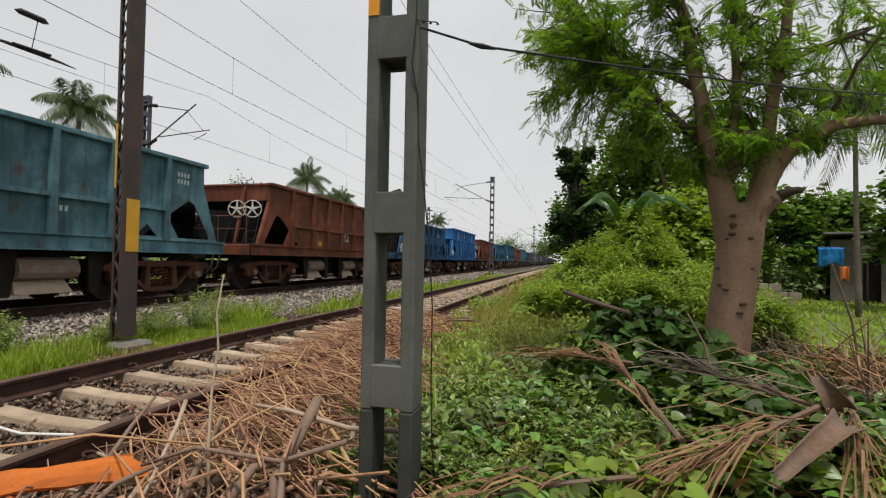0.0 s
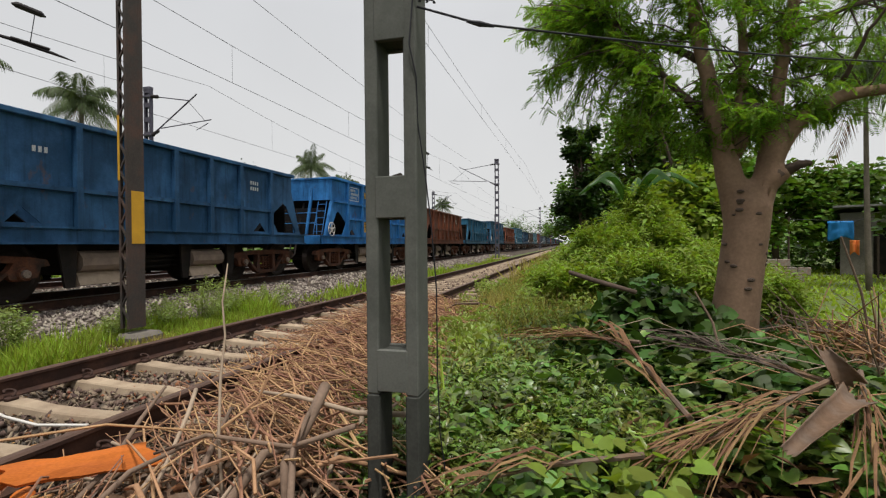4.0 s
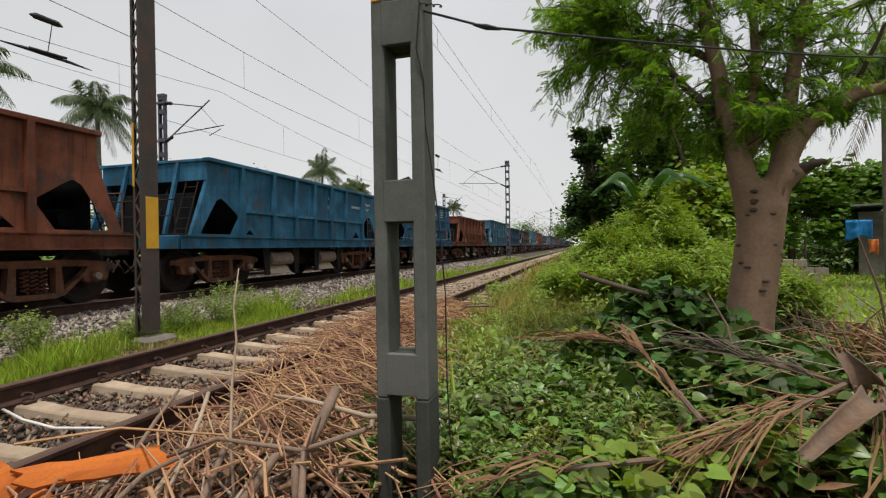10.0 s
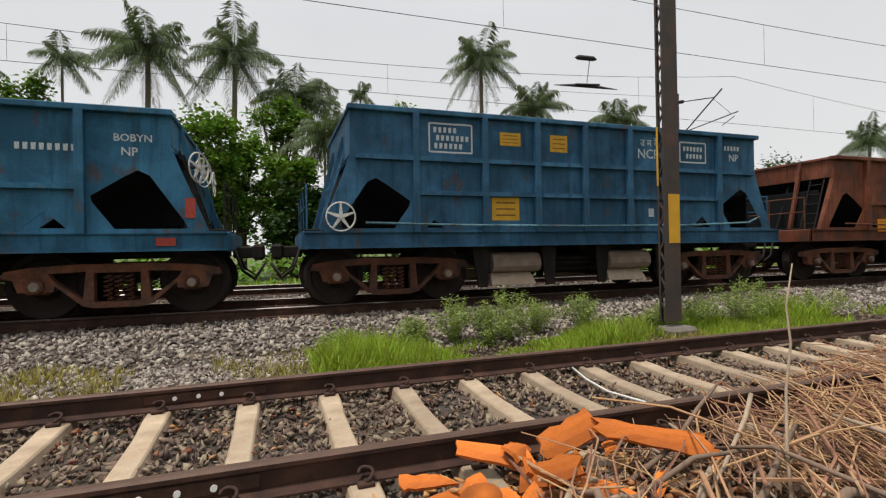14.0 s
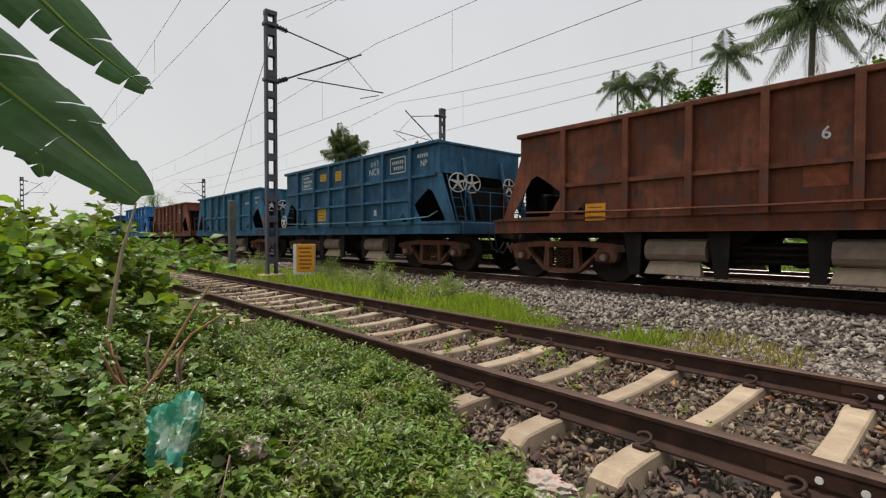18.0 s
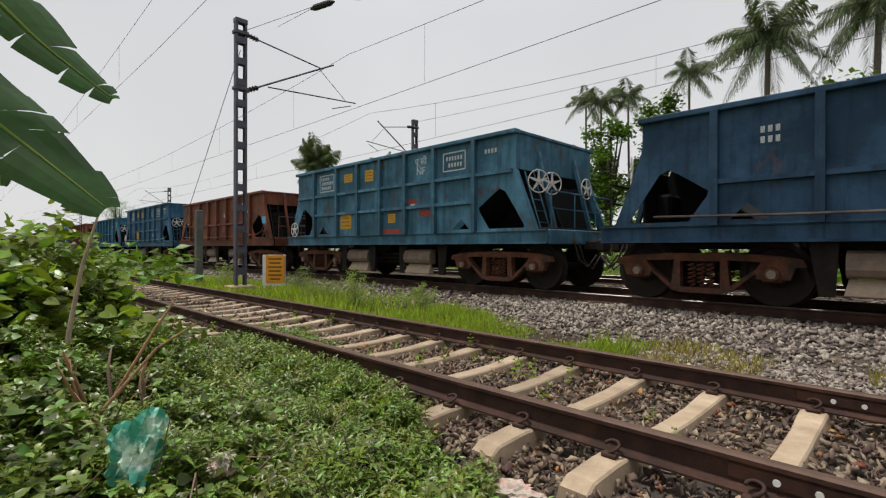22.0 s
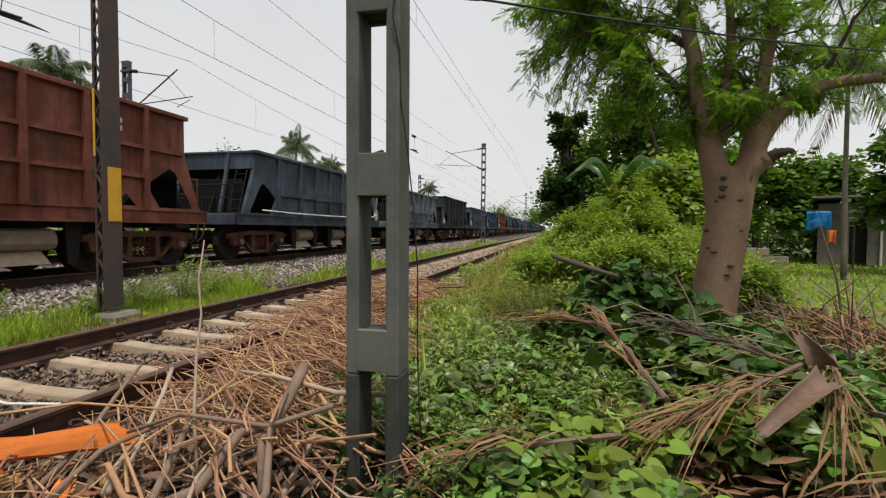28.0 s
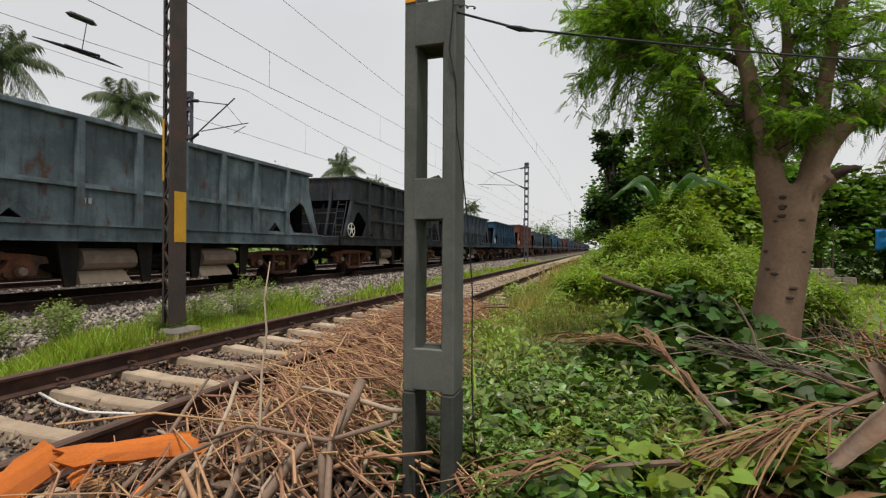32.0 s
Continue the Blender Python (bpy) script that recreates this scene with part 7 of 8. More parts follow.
def palm(x, y, zc, lf, seed, lab, nf=20, lean=0.6, kind="coconut_palm", thick=0.20, frond_w=1.0, stiff=1.0):
    """Palm with a ringed trunk and drooping feather fronds; zc: height of the crown's middle."""
    r = np.random.default_rng(seed)
    z0 = gz(x, y) - 0.1
    h = zc - z0
    e = thing(kind, lab, "palm tree", "palms behind the train" if x < -20 else "", pose(x, y, z0))
    lx, ly = r.normal(0, lean), r.normal(0, lean)
    pts = [(lx * (1 - u) ** 2, ly * (1 - u) ** 2, h * u) for u in np.linspace(0, 1, 9)]
    part("trunk", Geo().tube(pts, [thick * (1.25 - 0.5 * u) for u in np.linspace(0, 1, 9)], 8), M["palm_bark"], e, smooth=True)
    for k in range(nf):
        az = 2 * math.pi * (k * 0.381966 + r.uniform(-0.04, 0.04))
        el = radians(72 - 118 * ((k + 0.5) / nf) + r.uniform(-16, 16))
        L = lf * r.uniform(0.8, 1.2)
        d = Vector((math.cos(az) * math.cos(el), math.sin(az) * math.cos(el), math.sin(el)))
        side = Vector((-math.sin(az), math.cos(az), 0))
        n = 17
        rach = []
        sag = r.uniform(0.85, 1.5) * stiff
        for j in range(n + 1):
            u = j / n
            rach.append(Vector((0, 0, h)) + d * L * u - Vector((0, 0, 1)) * L * (0.10 + 0.42 * math.cos(el)) * sag * u ** 2.2)
        g_ = Geo()
        g_.tube([tuple(p_) for p_ in rach], [0.035 * (1 - 0.85 * j / n) * lf / 3.5 for j in range(n + 1)], 4, False)
        for j in range(1, n + 1):
            u = j / n
            tang = (rach[j] - rach[j - 1]).normalized()
            ll = L * 0.30 * frond_w * (math.sin(math.pi * min(1, 0.16 + 0.80 * u)) ** 0.6 + 0.1)
            for s in (-1, 1):
                for half in (0.0, 0.33, 0.66):
                    b = rach[j].lerp(rach[j - 1], half)
                    o = (side * s * 0.62 + tang * 0.45 + Vector((0, 0, -0.35 - 0.75 * r.random()))).normalized()
                    w = tang * (0.0105 * L * frond_w)
                    t_ = b + o * ll * r.uniform(0.7, 1.15) - Vector((0, 0, 0.2 * ll))
                    m_ = b + o * ll * 0.5 + Vector((0, 0, 0.03 * ll))
                    g_.add([tuple(b), tuple(m_ - w), tuple(t_), tuple(m_ + w)], [(0, 1, 2, 3)])
        part("frond", g_, M["frond_dry"] if k == nf - 1 and kind == "coconut_palm" else M["leaf_palm"], e)
    if kind == "coconut_palm":
        for k in range(6):
            a = k * 1.05
            c = Vector((0.25 * math.cos(a), 0.25 * math.sin(a), h - 0.35 - 0.12 * (k % 2)))
            part("coconut", Geo().tube([tuple(c + Vector((0, 0, 0.15))), tuple(c + Vector((0, 0, 0.08))), tuple(c), tuple(c - Vector((0, 0, 0.13)))], [0.03, 0.11, 0.13, 0.03], 7), M["leaf"], e)
    return e


COCO = "tall coconut palm with drooping fronds behind the train"
for i, (x, y, z, lf, kd) in enumerate(((-38, -7.9, 15.6, 3.5, 0), (-38, -2.4, 16.0, 3.5, 0), (-40, 1.8, 13.6, 3.6, 0), (-38, 16.9, 17.6, 3.3, 0), (-38, 21.9, 13.9, 3.1, 0), (-38, 30.9, 13.2, 3.2, 0), (-38, 66.6, 13.6, 3.3, 0), (-42, 86, 13.0, 3.2, 0), (-40, 151, 14.2, 3.4, 0), (-33, 3.6, 9.0, 3.2, 0),
                                        (-38, -12.8, 14.4, 2.1, 1), (-38, -21.1, 14.0, 1.9, 1), (-37, -19.2, 13.3, 1.9, 1), (-38, -17.4, 13.5, 1.9, 1), (-38, 6.6, 13.6, 1.4, 1), (-39, 3.9, 13.2, 1.5, 1), (-37, 8.2, 11.5, 1.6, 1), (-38, 71, 11.4, 2.0, 1), (-38, 75, 11.8, 2.1, 1), (-38, 79, 11.8, 2.1, 1))):
    if kd:
        palm(x, y, z, lf, 300 + i, "slender areca palm with short arching fronds", 12, 0.3, "areca_palm", 0.10, 1.3)
    else:
        palm(x, y, z, lf * 1.0, 300 + i, COCO, 31)
palm(-38, -65, 14.6, 3.4, 340, "fan-shaped round-crowned palm beyond the wagons", 34, 0.2, "round_palm", 0.25, 1.6, 0.25)
palm(8.9, 18.2, 6.6, 2.4, 341, "coconut palm behind the feathery tree", 20, 0.04, thick=0.075)
palm(-40, -52, 12, 3.0, 342, COCO, 20)
for i, (x, y, h, rad, m, lab) in enumerate(((-36, -18, 12.0, 2.6, "leaf", "leafy tree among the slender palms"), (-34, -10, 9.5, 2.6, "leaf", "bright green tree behind the train"), (-33, -5.5, 8.0, 2.6, "leaf", "bright green tree behind the train"), (-36, 0.5, 13.0, 2.3, "leaf", "green tree behind the coconut palms"), (-36, 14, 12.2, 2.6, "leaf", "round-headed tree behind the wagons"), (-36, 19.8, 11.0, 2.8, "leaf", "dense green tree behind the wagons"),
                                             (-34, -13.5, 8.5, 2.6, "leaf_dark_and_shade", "dark green tree behind the train"), (-30, -3.2, 9.6, 3.0, "leaf", "dense green tree behind the train"), (-31, -8.2, 6.6, 2.8, "leaf_dark_and_shade", "low dark tree behind the train"), (-30, 1.8, 5.6, 2.6, "leaf_dark_and_shade", "low dark tree behind the train"), (-31, 1.2, 7.6, 2.2, "leaf", "bright green tree seen between the wagons"), (-30, 4.6, 6.8, 2.2, "leaf", "bright green tree seen between the wagons"), (-32, -1.8, 9.0, 2.2, "leaf", "leafy tree below the coconut palms"), (-37, -14.6, 13.6, 2.0, "leaf", "tall leafy tree beside the slender palms"), (-36, 9.6, 13.0, 2.0, "leaf", "tall leafy tree behind the wagons"), (-36, 5.4, 12.4, 1.6, "leaf", "leafy tree under the slender palms"), (-33, 8, 9.0, 2.6, "leaf", "green tree behind the train"), (-36, 34, 10.5, 3.0, "leaf", "green tree behind the wagons"), (-38, 52, 11.0, 3.5, "leaf_dark_and_shade", "dark tree behind the wagons"), (-40, -40, 9.0, 3.0, "leaf", "green tree beyond the train"), (-38, -190, 17, 6.0, "leaf", "large tree far behind"),
                                             (0.9, 35, 10.0, 1.9, "leaf_dark_and_shade", "dark dense mango tree beside the track"), (3.4, 27, 8.5, 2.5, "leaf", "green tree beside the track"), (5.0, 24, 8.8, 3.4, "leaf", "spreading green tree behind the bushes"), (3.9, 17.5, 4.2, 1.9, "leaf_light", "light green tree behind the feathery tree"), (6.4, 23, 5.0, 2.4, "leaf", "green tree behind the feathery tree"), (9.6, 27, 5.4, 2.6, "leaf", "light green tree by the house"), (12.2, 20.5, 6.6, 2.0, "leaf", "dark overhanging tree near the house"), (13.5, 30, 5.5, 2.6, "leaf", "green tree by the house"), (2.0, 46, 9.0, 4.0, "leaf_dark_and_shade", "dark tree beside the track ahead"), (1.5, 60, 9.0, 4.5, "leaf", "tree beside the track ahead"), (17.5, 26.0, 7.2, 2.6, "leaf", "leafy tree at the edge of the field"))):
    broad_tree(x, y, h, rad, 400 + 7 * i, M[m], lab, 7000 if abs(x) < 20 else 6000, 0.16 + 0.0052 * math.hypot(x, y) if abs(x) < 20 else 0.28)
# far belts of trees
for i in range(26):
    r = np.random.default_rng(900 + i)
    if i < 18:
        x, y = -30 - 25 * r.random(), -140 + 21 * i + r.uniform(-6, 6)
        if -24 < y < 26:
            x -= 22
    else:
        x, y = r.uniform(-60, 60), r.uniform(230, 330)
    broad_tree(x, y, r.uniform(6, 9) * (1 if i < 18 else 1.6), r.uniform(4, 6) * (1 if i < 18 else 1.7), 950 + i, M["leaf_dark_and_shade" if i % 2 else "leaf"], "tree of the distant green belt", 1300, 0.75)


# shrubs beyond the far line
foliage("far_scrub", "green scrub beyond the far line", cover(15000, -34, -19, -45, 60, lambda x, y: (1.2 + 1.0 * nz(x, y, 0.25) + 4.0 * smooth(-26, -32, x)) * smooth(-18.5, -23, x), 71, top=0.3), QUADLEAF, (0.3, 0.55), M["leaf"], 72, up=0.6)
blades("far_grass", "bright grass beyond the far line", 7000, -24, -17.6, -30, 50, 0.4, M["grass"], 73, lean=0.5, width=4.0)


# ---- the pile of sticks, slabs, litter, house ----
def stick(r, x, y, z, az, el, ln, r0, r1, bend):
    d = Vector((math.cos(az) * math.cos(el), math.sin(az) * math.cos(el), math.sin(el)))
    s = d.orthogonal().normalized()
    s = Matrix.Rotation(r.uniform(0, 6.28), 3, d) @ s
    p = Vector((x, y, z))
    q = d.cross(s) * r.normal(0, 0.05) * ln
    return [tuple(p - d * ln / 2), tuple(p - d * ln * 0.18 + s * bend * 0.8 * ln + q), tuple(p + d * ln * 0.18 + s * bend * ln - q * 0.5), tuple(p + d * ln / 2 + s * bend * 0.2 * ln)], [r0, r0 * 0.95, (r0 + r1) / 2, r1]


def pile_h(x, y):
    """Top of the stick pile over the ground."""
    ridge = -1.55 - 0.16 * max(0.0, y - 2.5)
    w = 0.75 + 0.03 * y
    return 0.40 * math.exp(-((x - ridge) / w) ** 2) * smooth(0.7, 1.6, y) * smooth(11.5, 7.0, y)


def stick_pile():
    r = np.random.default_rng(81)
    g_ = Geo()
    n = 0
    while n < 2700:
        y = 1.0 + 10 * r.random() ** 1.5
        x = r.uniform(-3.6, -0.7)
        h = pile_h(x, y)
        if h < 0.05:
            continue
        if x < -2.3 and y < 3.6 and r.random() < 0.93:
            continue
        if y < 2.5 and r.random() < 0.78:
            continue
        n += 1
        z = max(gz(x, y), -0.08) + h * r.random() ** 0.6 * (1.0 if x > -2.45 else 1.3)
        az = radians(r.normal(140 + 14 * nz(x, y, 1.3, 33.0), 11)) if r.random() < 0.84 else r.uniform(0, 3.14)
        th = 0.003 + 0.007 * r.random() ** 2
        pts, rad = stick(r, x, y, z, az, r.normal(0.0, 0.10), r.uniform(0.35, 1.35), th, th * 0.6, r.normal(0, 0.085))
        g_.tube(pts, rad, 5)
    ob = part("stick_pile", g_, M["stick"])
    tagged(ob, "heap of thin dry tan sticks spilling over the rail", "sticks", kind="stuff")
    # heavier grey branches on top, each its own piece
    spec = [((-0.66, 2.60, 0.35), (-1.62, 2.68, 0.38), 0.016), ((-1.22, 2.72, 0.43), (-1.10, 2.12, 0.04), 0.030), ((-0.85, 2.31, 0.38), (-1.83, 2.15, 0.22), 0.013), ((-2.06, 2.68, 0.36), (-1.74, 1.98, 0.03), 0.013), ((-1.5, 1.75, 0.05), (-1.15, 2.45, 0.22), 0.028), ((-1.35, 1.7, 0.05), (-1.75, 2.6, 0.30), 0.018),
            ((-2.05, 1.75, -0.02), (-2.35, 2.75, 0.34), 0.015), ((-1.9, 1.4, 0.0), (-1.7, 2.2, 0.25), 0.016), ((-1.0, 1.8, 0.02), (-1.2, 2.5, 0.35), 0.02)]
    for k in range(150):
        x, y = r.uniform(-2.25, -0.72), r.uniform(1.1, 3.3)
        z = gz(x, y) + pile_h(x, y) * r.uniform(0.4, 1.0)
        az, el, ln = radians(r.normal(120, 45)), r.normal(0.03, 0.16), r.uniform(0.35, 1.0)
        d = Vector((math.cos(az) * math.cos(el), math.sin(az) * math.cos(el), math.sin(el))) * ln / 2
        spec.append((tuple(Vector((x, y, z)) - d), tuple(Vector((x, y, z)) + d), 0.0055 + 0.016 * r.random() ** 2.2))
    for k, (a, b, rad) in enumerate(spec):
        a, b = Vector(a), Vector(b)
        m1, m2 = a.lerp(b, 0.35) + Vector(r.normal(0, 0.075 if k > 8 else 0.035, 3)) * (b - a).length, a.lerp(b, 0.7) + Vector(r.normal(0, 0.075 if k > 8 else 0.035, 3)) * (b - a).length
        br = part("branch", Geo().tube([tuple(a), tuple(m1), tuple(m2), tuple(b)], [rad, rad * 0.95, rad * 0.8, rad * 0.55], 8), M["pale_stick" if k in (0, 3) else "stick_grey" if k % 3 == 0 or k < 9 else "pale_stick" if k % 3 == 1 else "stick"], smooth=True)
        tagged(br, "grey-brown dead branch lying on the stick pile", "branch", "branches on the pile")
    up = thing("upright_stick", "thin pale stick standing upright in the pile", "stick", at=pose(0, 0, 0))
    part("shoot", Geo().tube([(-1.42, 2.12, 0.05), (-1.52, 2.22, 0.30), (-1.62, 2.36, 0.55), (-1.63, 2.41, 0.75), (-1.685, 2.46, 0.92), (-1.68, 2.50, 1.125)], [0.010, 0.008, 0.007, 0.006, 0.005, 0.003], 7), M["pale_stick"], up, smooth=True)
    part("side_shoot", Geo().tube([(-1.58, 2.30, 0.30), (-1.45, 2.42, 0.42), (-1.40, 2.5, 0.58)], [0.010, 0.008, 0.004], 6), M["stick"], up)
    # two forked sticks in the open beyond
    for k, (a, b) in enumerate((((-2.1, 8.2, 0.05), (-1.2, 7.3, 0.35)), ((-1.9, 8.6, 0.2), (-1.1, 8.3, 0.15)))):
        br = part("branch", Geo().tube([a, tuple(Vector(a).lerp(Vector(b), 0.5) + Vector((0, 0, 0.08))), b], [0.012, 0.016, 0.02], 6), M["stick_grey"])
        tagged(br, "dry branch lying by the siding", "branch", "branches on the pile")


stick_pile()


def slab(x, y, z, ln, wd, rz, rx, ry, curl, seed):
    """A curved slab of orange bark with ragged ends."""
    r = np.random.default_rng(seed)
    nu, nv, t = 7, 4, 0.017
    vs = []
    slant0, slant1 = r.normal(0, 0.35), r.normal(0, 0.45)
    edge0 = [slant0 * wd * (j / (nv - 1) - 0.5) + r.normal(0, 0.035 * ln) for j in range(nv)]
    edge1 = [slant1 * wd * (j / (nv - 1) - 0.5) + r.normal(0, 0.045 * ln) for j in range(nv)]
    taper = r.uniform(-0.5, 0.5)
    rag = [[r.normal(0, 0.05) for _ in range(nu)] for _ in (0, 1)]
    for side in (0, 1):
        for i in range(nu):
            u = i / (nu - 1)
            for j in range(nv):
                v = j / (nv - 1) - 0.5
                px = (u - 0.5) * ln + (edge0[j] if i == 0 else edge1[j] if i == nu - 1 else 0)
                py = v * wd * (1 + taper * (u - 0.5)) + (rag[j > 0][i] * wd if j in (0, nv - 1) else 0)
                pz = curl * (0.25 - v * v) * wd * 0.75 + 0.018 * ln * math.sin(2.5 * u + seed) + r.normal(0, 0.0022)
                vs.append((px, py, pz - side * t))
    f = []
    for i in range(nu - 1):
        for j in range(nv - 1):
            a = i * nv + j
            f.append((a, a + nv, a + nv + 1, a + 1))
            b = a + nu * nv
            f.append((b, b + 1, b + nv + 1, b + nv))
    o = nu * nv
    rim = [j for j in range(nv)] + [i * nv + nv - 1 for i in range(1, nu)] + [(nu - 1) * nv + j for j in range(nv - 2, -1, -1)] + [i * nv for i in range(nu - 2, 0, -1)]
    for k in range(len(rim)):
        a, b = rim[k], rim[(k + 1) % len(rim)]
        f.append((a, b, b + o, a + o))
    me_ = Geo().add(vs, f).mesh("bark_slab", [M["orange"], M["orange_back"]])
    for p_ in me_.polygons:
        if p_.normal.z < -0.2:
            p_.material_index = 1
    ob = part("bark_slab", me_, None)
    ob.matrix_world = pose(x, y, z, rx, ry, rz)
    return tagged(ob, "curled slab of bright orange fibrous bark", "bark slab", "orange bark slabs")


for i, q in enumerate(((-2.38, 1.20, 0.13, 0.42, 0.20, 70, 25, 10, 0.5), (-2.30, 1.62, 0.20, 0.40, 0.24, 100, 38, -12, 0.4), (-2.12, 2.02, 0.20, 0.55, 0.20, 60, 35, 8, 0.45), (-2.05, 1.35, 0.14, 0.34, 0.22, 40, 40, -25, 0.5), (-2.15, 0.85, 0.03, 0.36, 0.22, 120, 10, 6, 0.6), (-1.95, 1.02, 0.05, 0.30, 0.18, 20, 25, 15, 0.7),
                       (-1.88, 1.45, 0.08, 0.36, 0.12, 170, 15, -30, 0.5), (-2.35, 0.80, 0.06, 0.28, 0.16, 80, 20, 0, 0.5), (-1.75, 1.15, 0.04, 0.30, 0.14, 140, 30, 10, 0.6), (-2.2, 1.05, 0.02, 0.24, 0.2, 10, 15, 20, 0.8), (-1.85, 0.80, -0.02, 0.34, 0.16, 95, 12, -10, 0.4), (-1.68, 1.5, 0.06, 0.26, 0.10, 60, 40, 20, 0.5), (-2.25, 1.85, 0.12, 0.25, 0.14, 150, -20, 10, 0.5))):
    slab(q[0], q[1], q[2], q[3] * (1.0 if i < 5 else 0.85), q[4] * (0.62 if i < 5 else 0.55), q[5], q[6], q[7], q[8], 700 + i)
for i in range(13):
    r = np.random.default_rng(1500 + i)
    x, y = -2.05 + r.normal(0, 0.22), 1.15 + r.normal(0, 0.38)
    x = max(x, -2.5)
    slab(x, y, 0.0 + 0.10 * r.random() + 0.06 * (x < -2.1), r.uniform(0.10, 0.24), r.uniform(0.05, 0.12), r.uniform(0, 180), r.uniform(-35, 45), r.uniform(-25, 25), r.uniform(0.3, 0.9), 730 + i)
r_ = np.random.default_rng(83)
cup = part("bark_cup", Geo().tube([(0, 0, 0), (0, 0, 0.03), (0, 0, 0.055), (0, 0, 0.05), (0, 0, 0.02)], [0.06, 0.095, 0.10, 0.075, 0.03], 14), M["orange"], smooth=True)
cup.matrix_world = pose(-2.02, 0.98, 0.05, 12, 8, 0)
tagged(cup, "round orange cup of bark among the slabs", "bark slab", "orange bark slabs")
lit = []
for k in range(2600):
    x, y = r_.uniform(-2.5, -0.6), 0.9 + 7 * r_.random() ** 1.4
    lit.append((x - 0.12 * max(0, y - 3), y, max(gz(x, y), -0.12) + 0.05 * r_.random() + 0.35 * pile_h(x, y)))
lit = np.array(lit)
lm = frames_of(lit, rand_dirs(r_, len(lit), 0.3), rand_dirs(r_, len(lit)), np.stack([r_.uniform(0.03, 0.07, len(lit)), r_.uniform(0.04, 0.14, len(lit)), np.full(len(lit), 0.05)], 1))
tagged(new("pile_litter", scatter("pile_litter", LEAF[0], LEAF[1], lm, M["husk"])), "brown dead leaves and bark under the stick pile", "leaf litter", kind="stuff")
ch = []
for k in range(900):
    x, y = -1.95 + r_.normal(0, 0.30), 1.35 + r_.normal(0, 0.40)
    if x < -2.5 or y < 0.5:
        continue
    ch.append((x, y, max(gz(x, y), -0.12) + abs(r_.normal(0.03, 0.05))))
ch = np.array(ch)
mm = frames_of(ch, rand_dirs(r_, len(ch), 0.4), rand_dirs(r_, len(ch)), np.stack([r_.uniform(0.01, 0.03, len(ch)), r_.uniform(0.04, 0.13, len(ch)), r_.uniform(0.006, 0.015, len(ch))], 1))
tagged(new("bark_chips", scatter("bark_chips", ICO[0], ICO[1], mm, M["orange_in"])), "fibrous chips and shreds around the orange bark", "chips", kind="stuff")

rod = part("white_rod", Geo().tube([(-4.27, 2.96, 0.0), (-3.9, 2.86, -0.015), (-3.5, 2.80, -0.02), (-3.08, 2.83, 0.005)], 0.011, 6), M["pvc"], smooth=True)
tagged(rod, "thin white plastic rod lying between the sleepers", "rod")
for i, (x, y, z) in enumerate(((-4.62, 7.2, -0.02), (-4.9, 9.5, 0.0))):
    o = part("white_stone", Geo().tube([(0, 0, -0.05), (0, 0.01, 0.0), (0.01, 0, 0.05)], [0.03, 0.055, 0.02], 7), M["white_paint"])
    o.matrix_world = pose(x, y, z)
    tagged(o, "white-painted stone beside the siding rail", "stone", "white stones")


def dry_frond(base, tip, lift, fan, seed, lab, n=60, leaflet="frond_dry", wide=1.0):
    """A fallen palm frond: a stalk, and long dry leaflets lying along it and fanning out."""
    r = np.random.default_rng(seed)
    e = thing("dry_palm_frond", lab, "palm frond", "fallen palm fronds", pose(0, 0, 0))
    a, b = Vector(base), Vector(tip)
    d = b - a
    L = d.length
    d.normalize()
    side = d.cross(Vector((0, 0, 1))).normalized()
    part("stalk", Geo().tube([tuple(a - d * 0.15), tuple(a.lerp(b, 0.5) + Vector((0, 0, lift))), tuple(b)], [0.016, 0.012, 0.004], 6), M["husk"], e)
    g_ = Geo()
    for k in range(n):
        u0 = 0.75 * r.random()
        p = a + d * L * u0 + Vector((0, 0, lift * math.sin(math.pi * u0))) + side * r.normal(0, 0.02)
        ll = L * r.uniform(0.35, 0.75)
        ang = r.normal(0, fan)
        o = d * math.cos(ang) + side * math.sin(ang)
        bend = side * r.normal(0, 0.06) * ll
        drop = r.uniform(0.02, 0.16) * ll
        w = (side * math.cos(ang) - d * math.sin(ang)) * r.uniform(0.003, 0.0075) * wide + Vector((0, 0, r.normal(0, 0.003)))
        rise = Vector((0, 0, r.uniform(0.0, 0.09)))
        row = [p, p + o * ll * 0.35 + rise + bend * 0.5, p + o * ll * 0.7 + rise * 0.7 + bend, p + o * ll + bend * 1.2 - Vector((0, 0, drop))]
        q = len(g_.v)
        for i, c in enumerate(row):
            k_ = (0.6, 1.0, 0.85, 0.15)[i]
            g_.v += [tuple(c - w * k_), tuple(c + Vector((0, 0, 0.003 * wide * k_))), tuple(c + w * k_)]
        for i in range(3):
            g_.f += [(q + 3 * i, q + 3 * i + 1, q + 3 * i + 4, q + 3 * i + 3), (q + 3 * i + 1, q + 3 * i + 2, q + 3 * i + 5, q + 3 * i + 4)]
    lv = part("leaflet_fringe", g_, M[leaflet], e)
    lv["kind"] = "stuff"
    return e


dry_frond((1.40, 3.28, 0.44), (0.50, 2.62, 0.20), 0.02, 0.24, 84, "fallen brown palm frond fanned over the vines", 38)
dry_frond((0.50, 4.20, 0.46), (-0.30, 4.95, 0.30), 0.05, 0.22, 86, "withered palm frond behind the vines", 40)
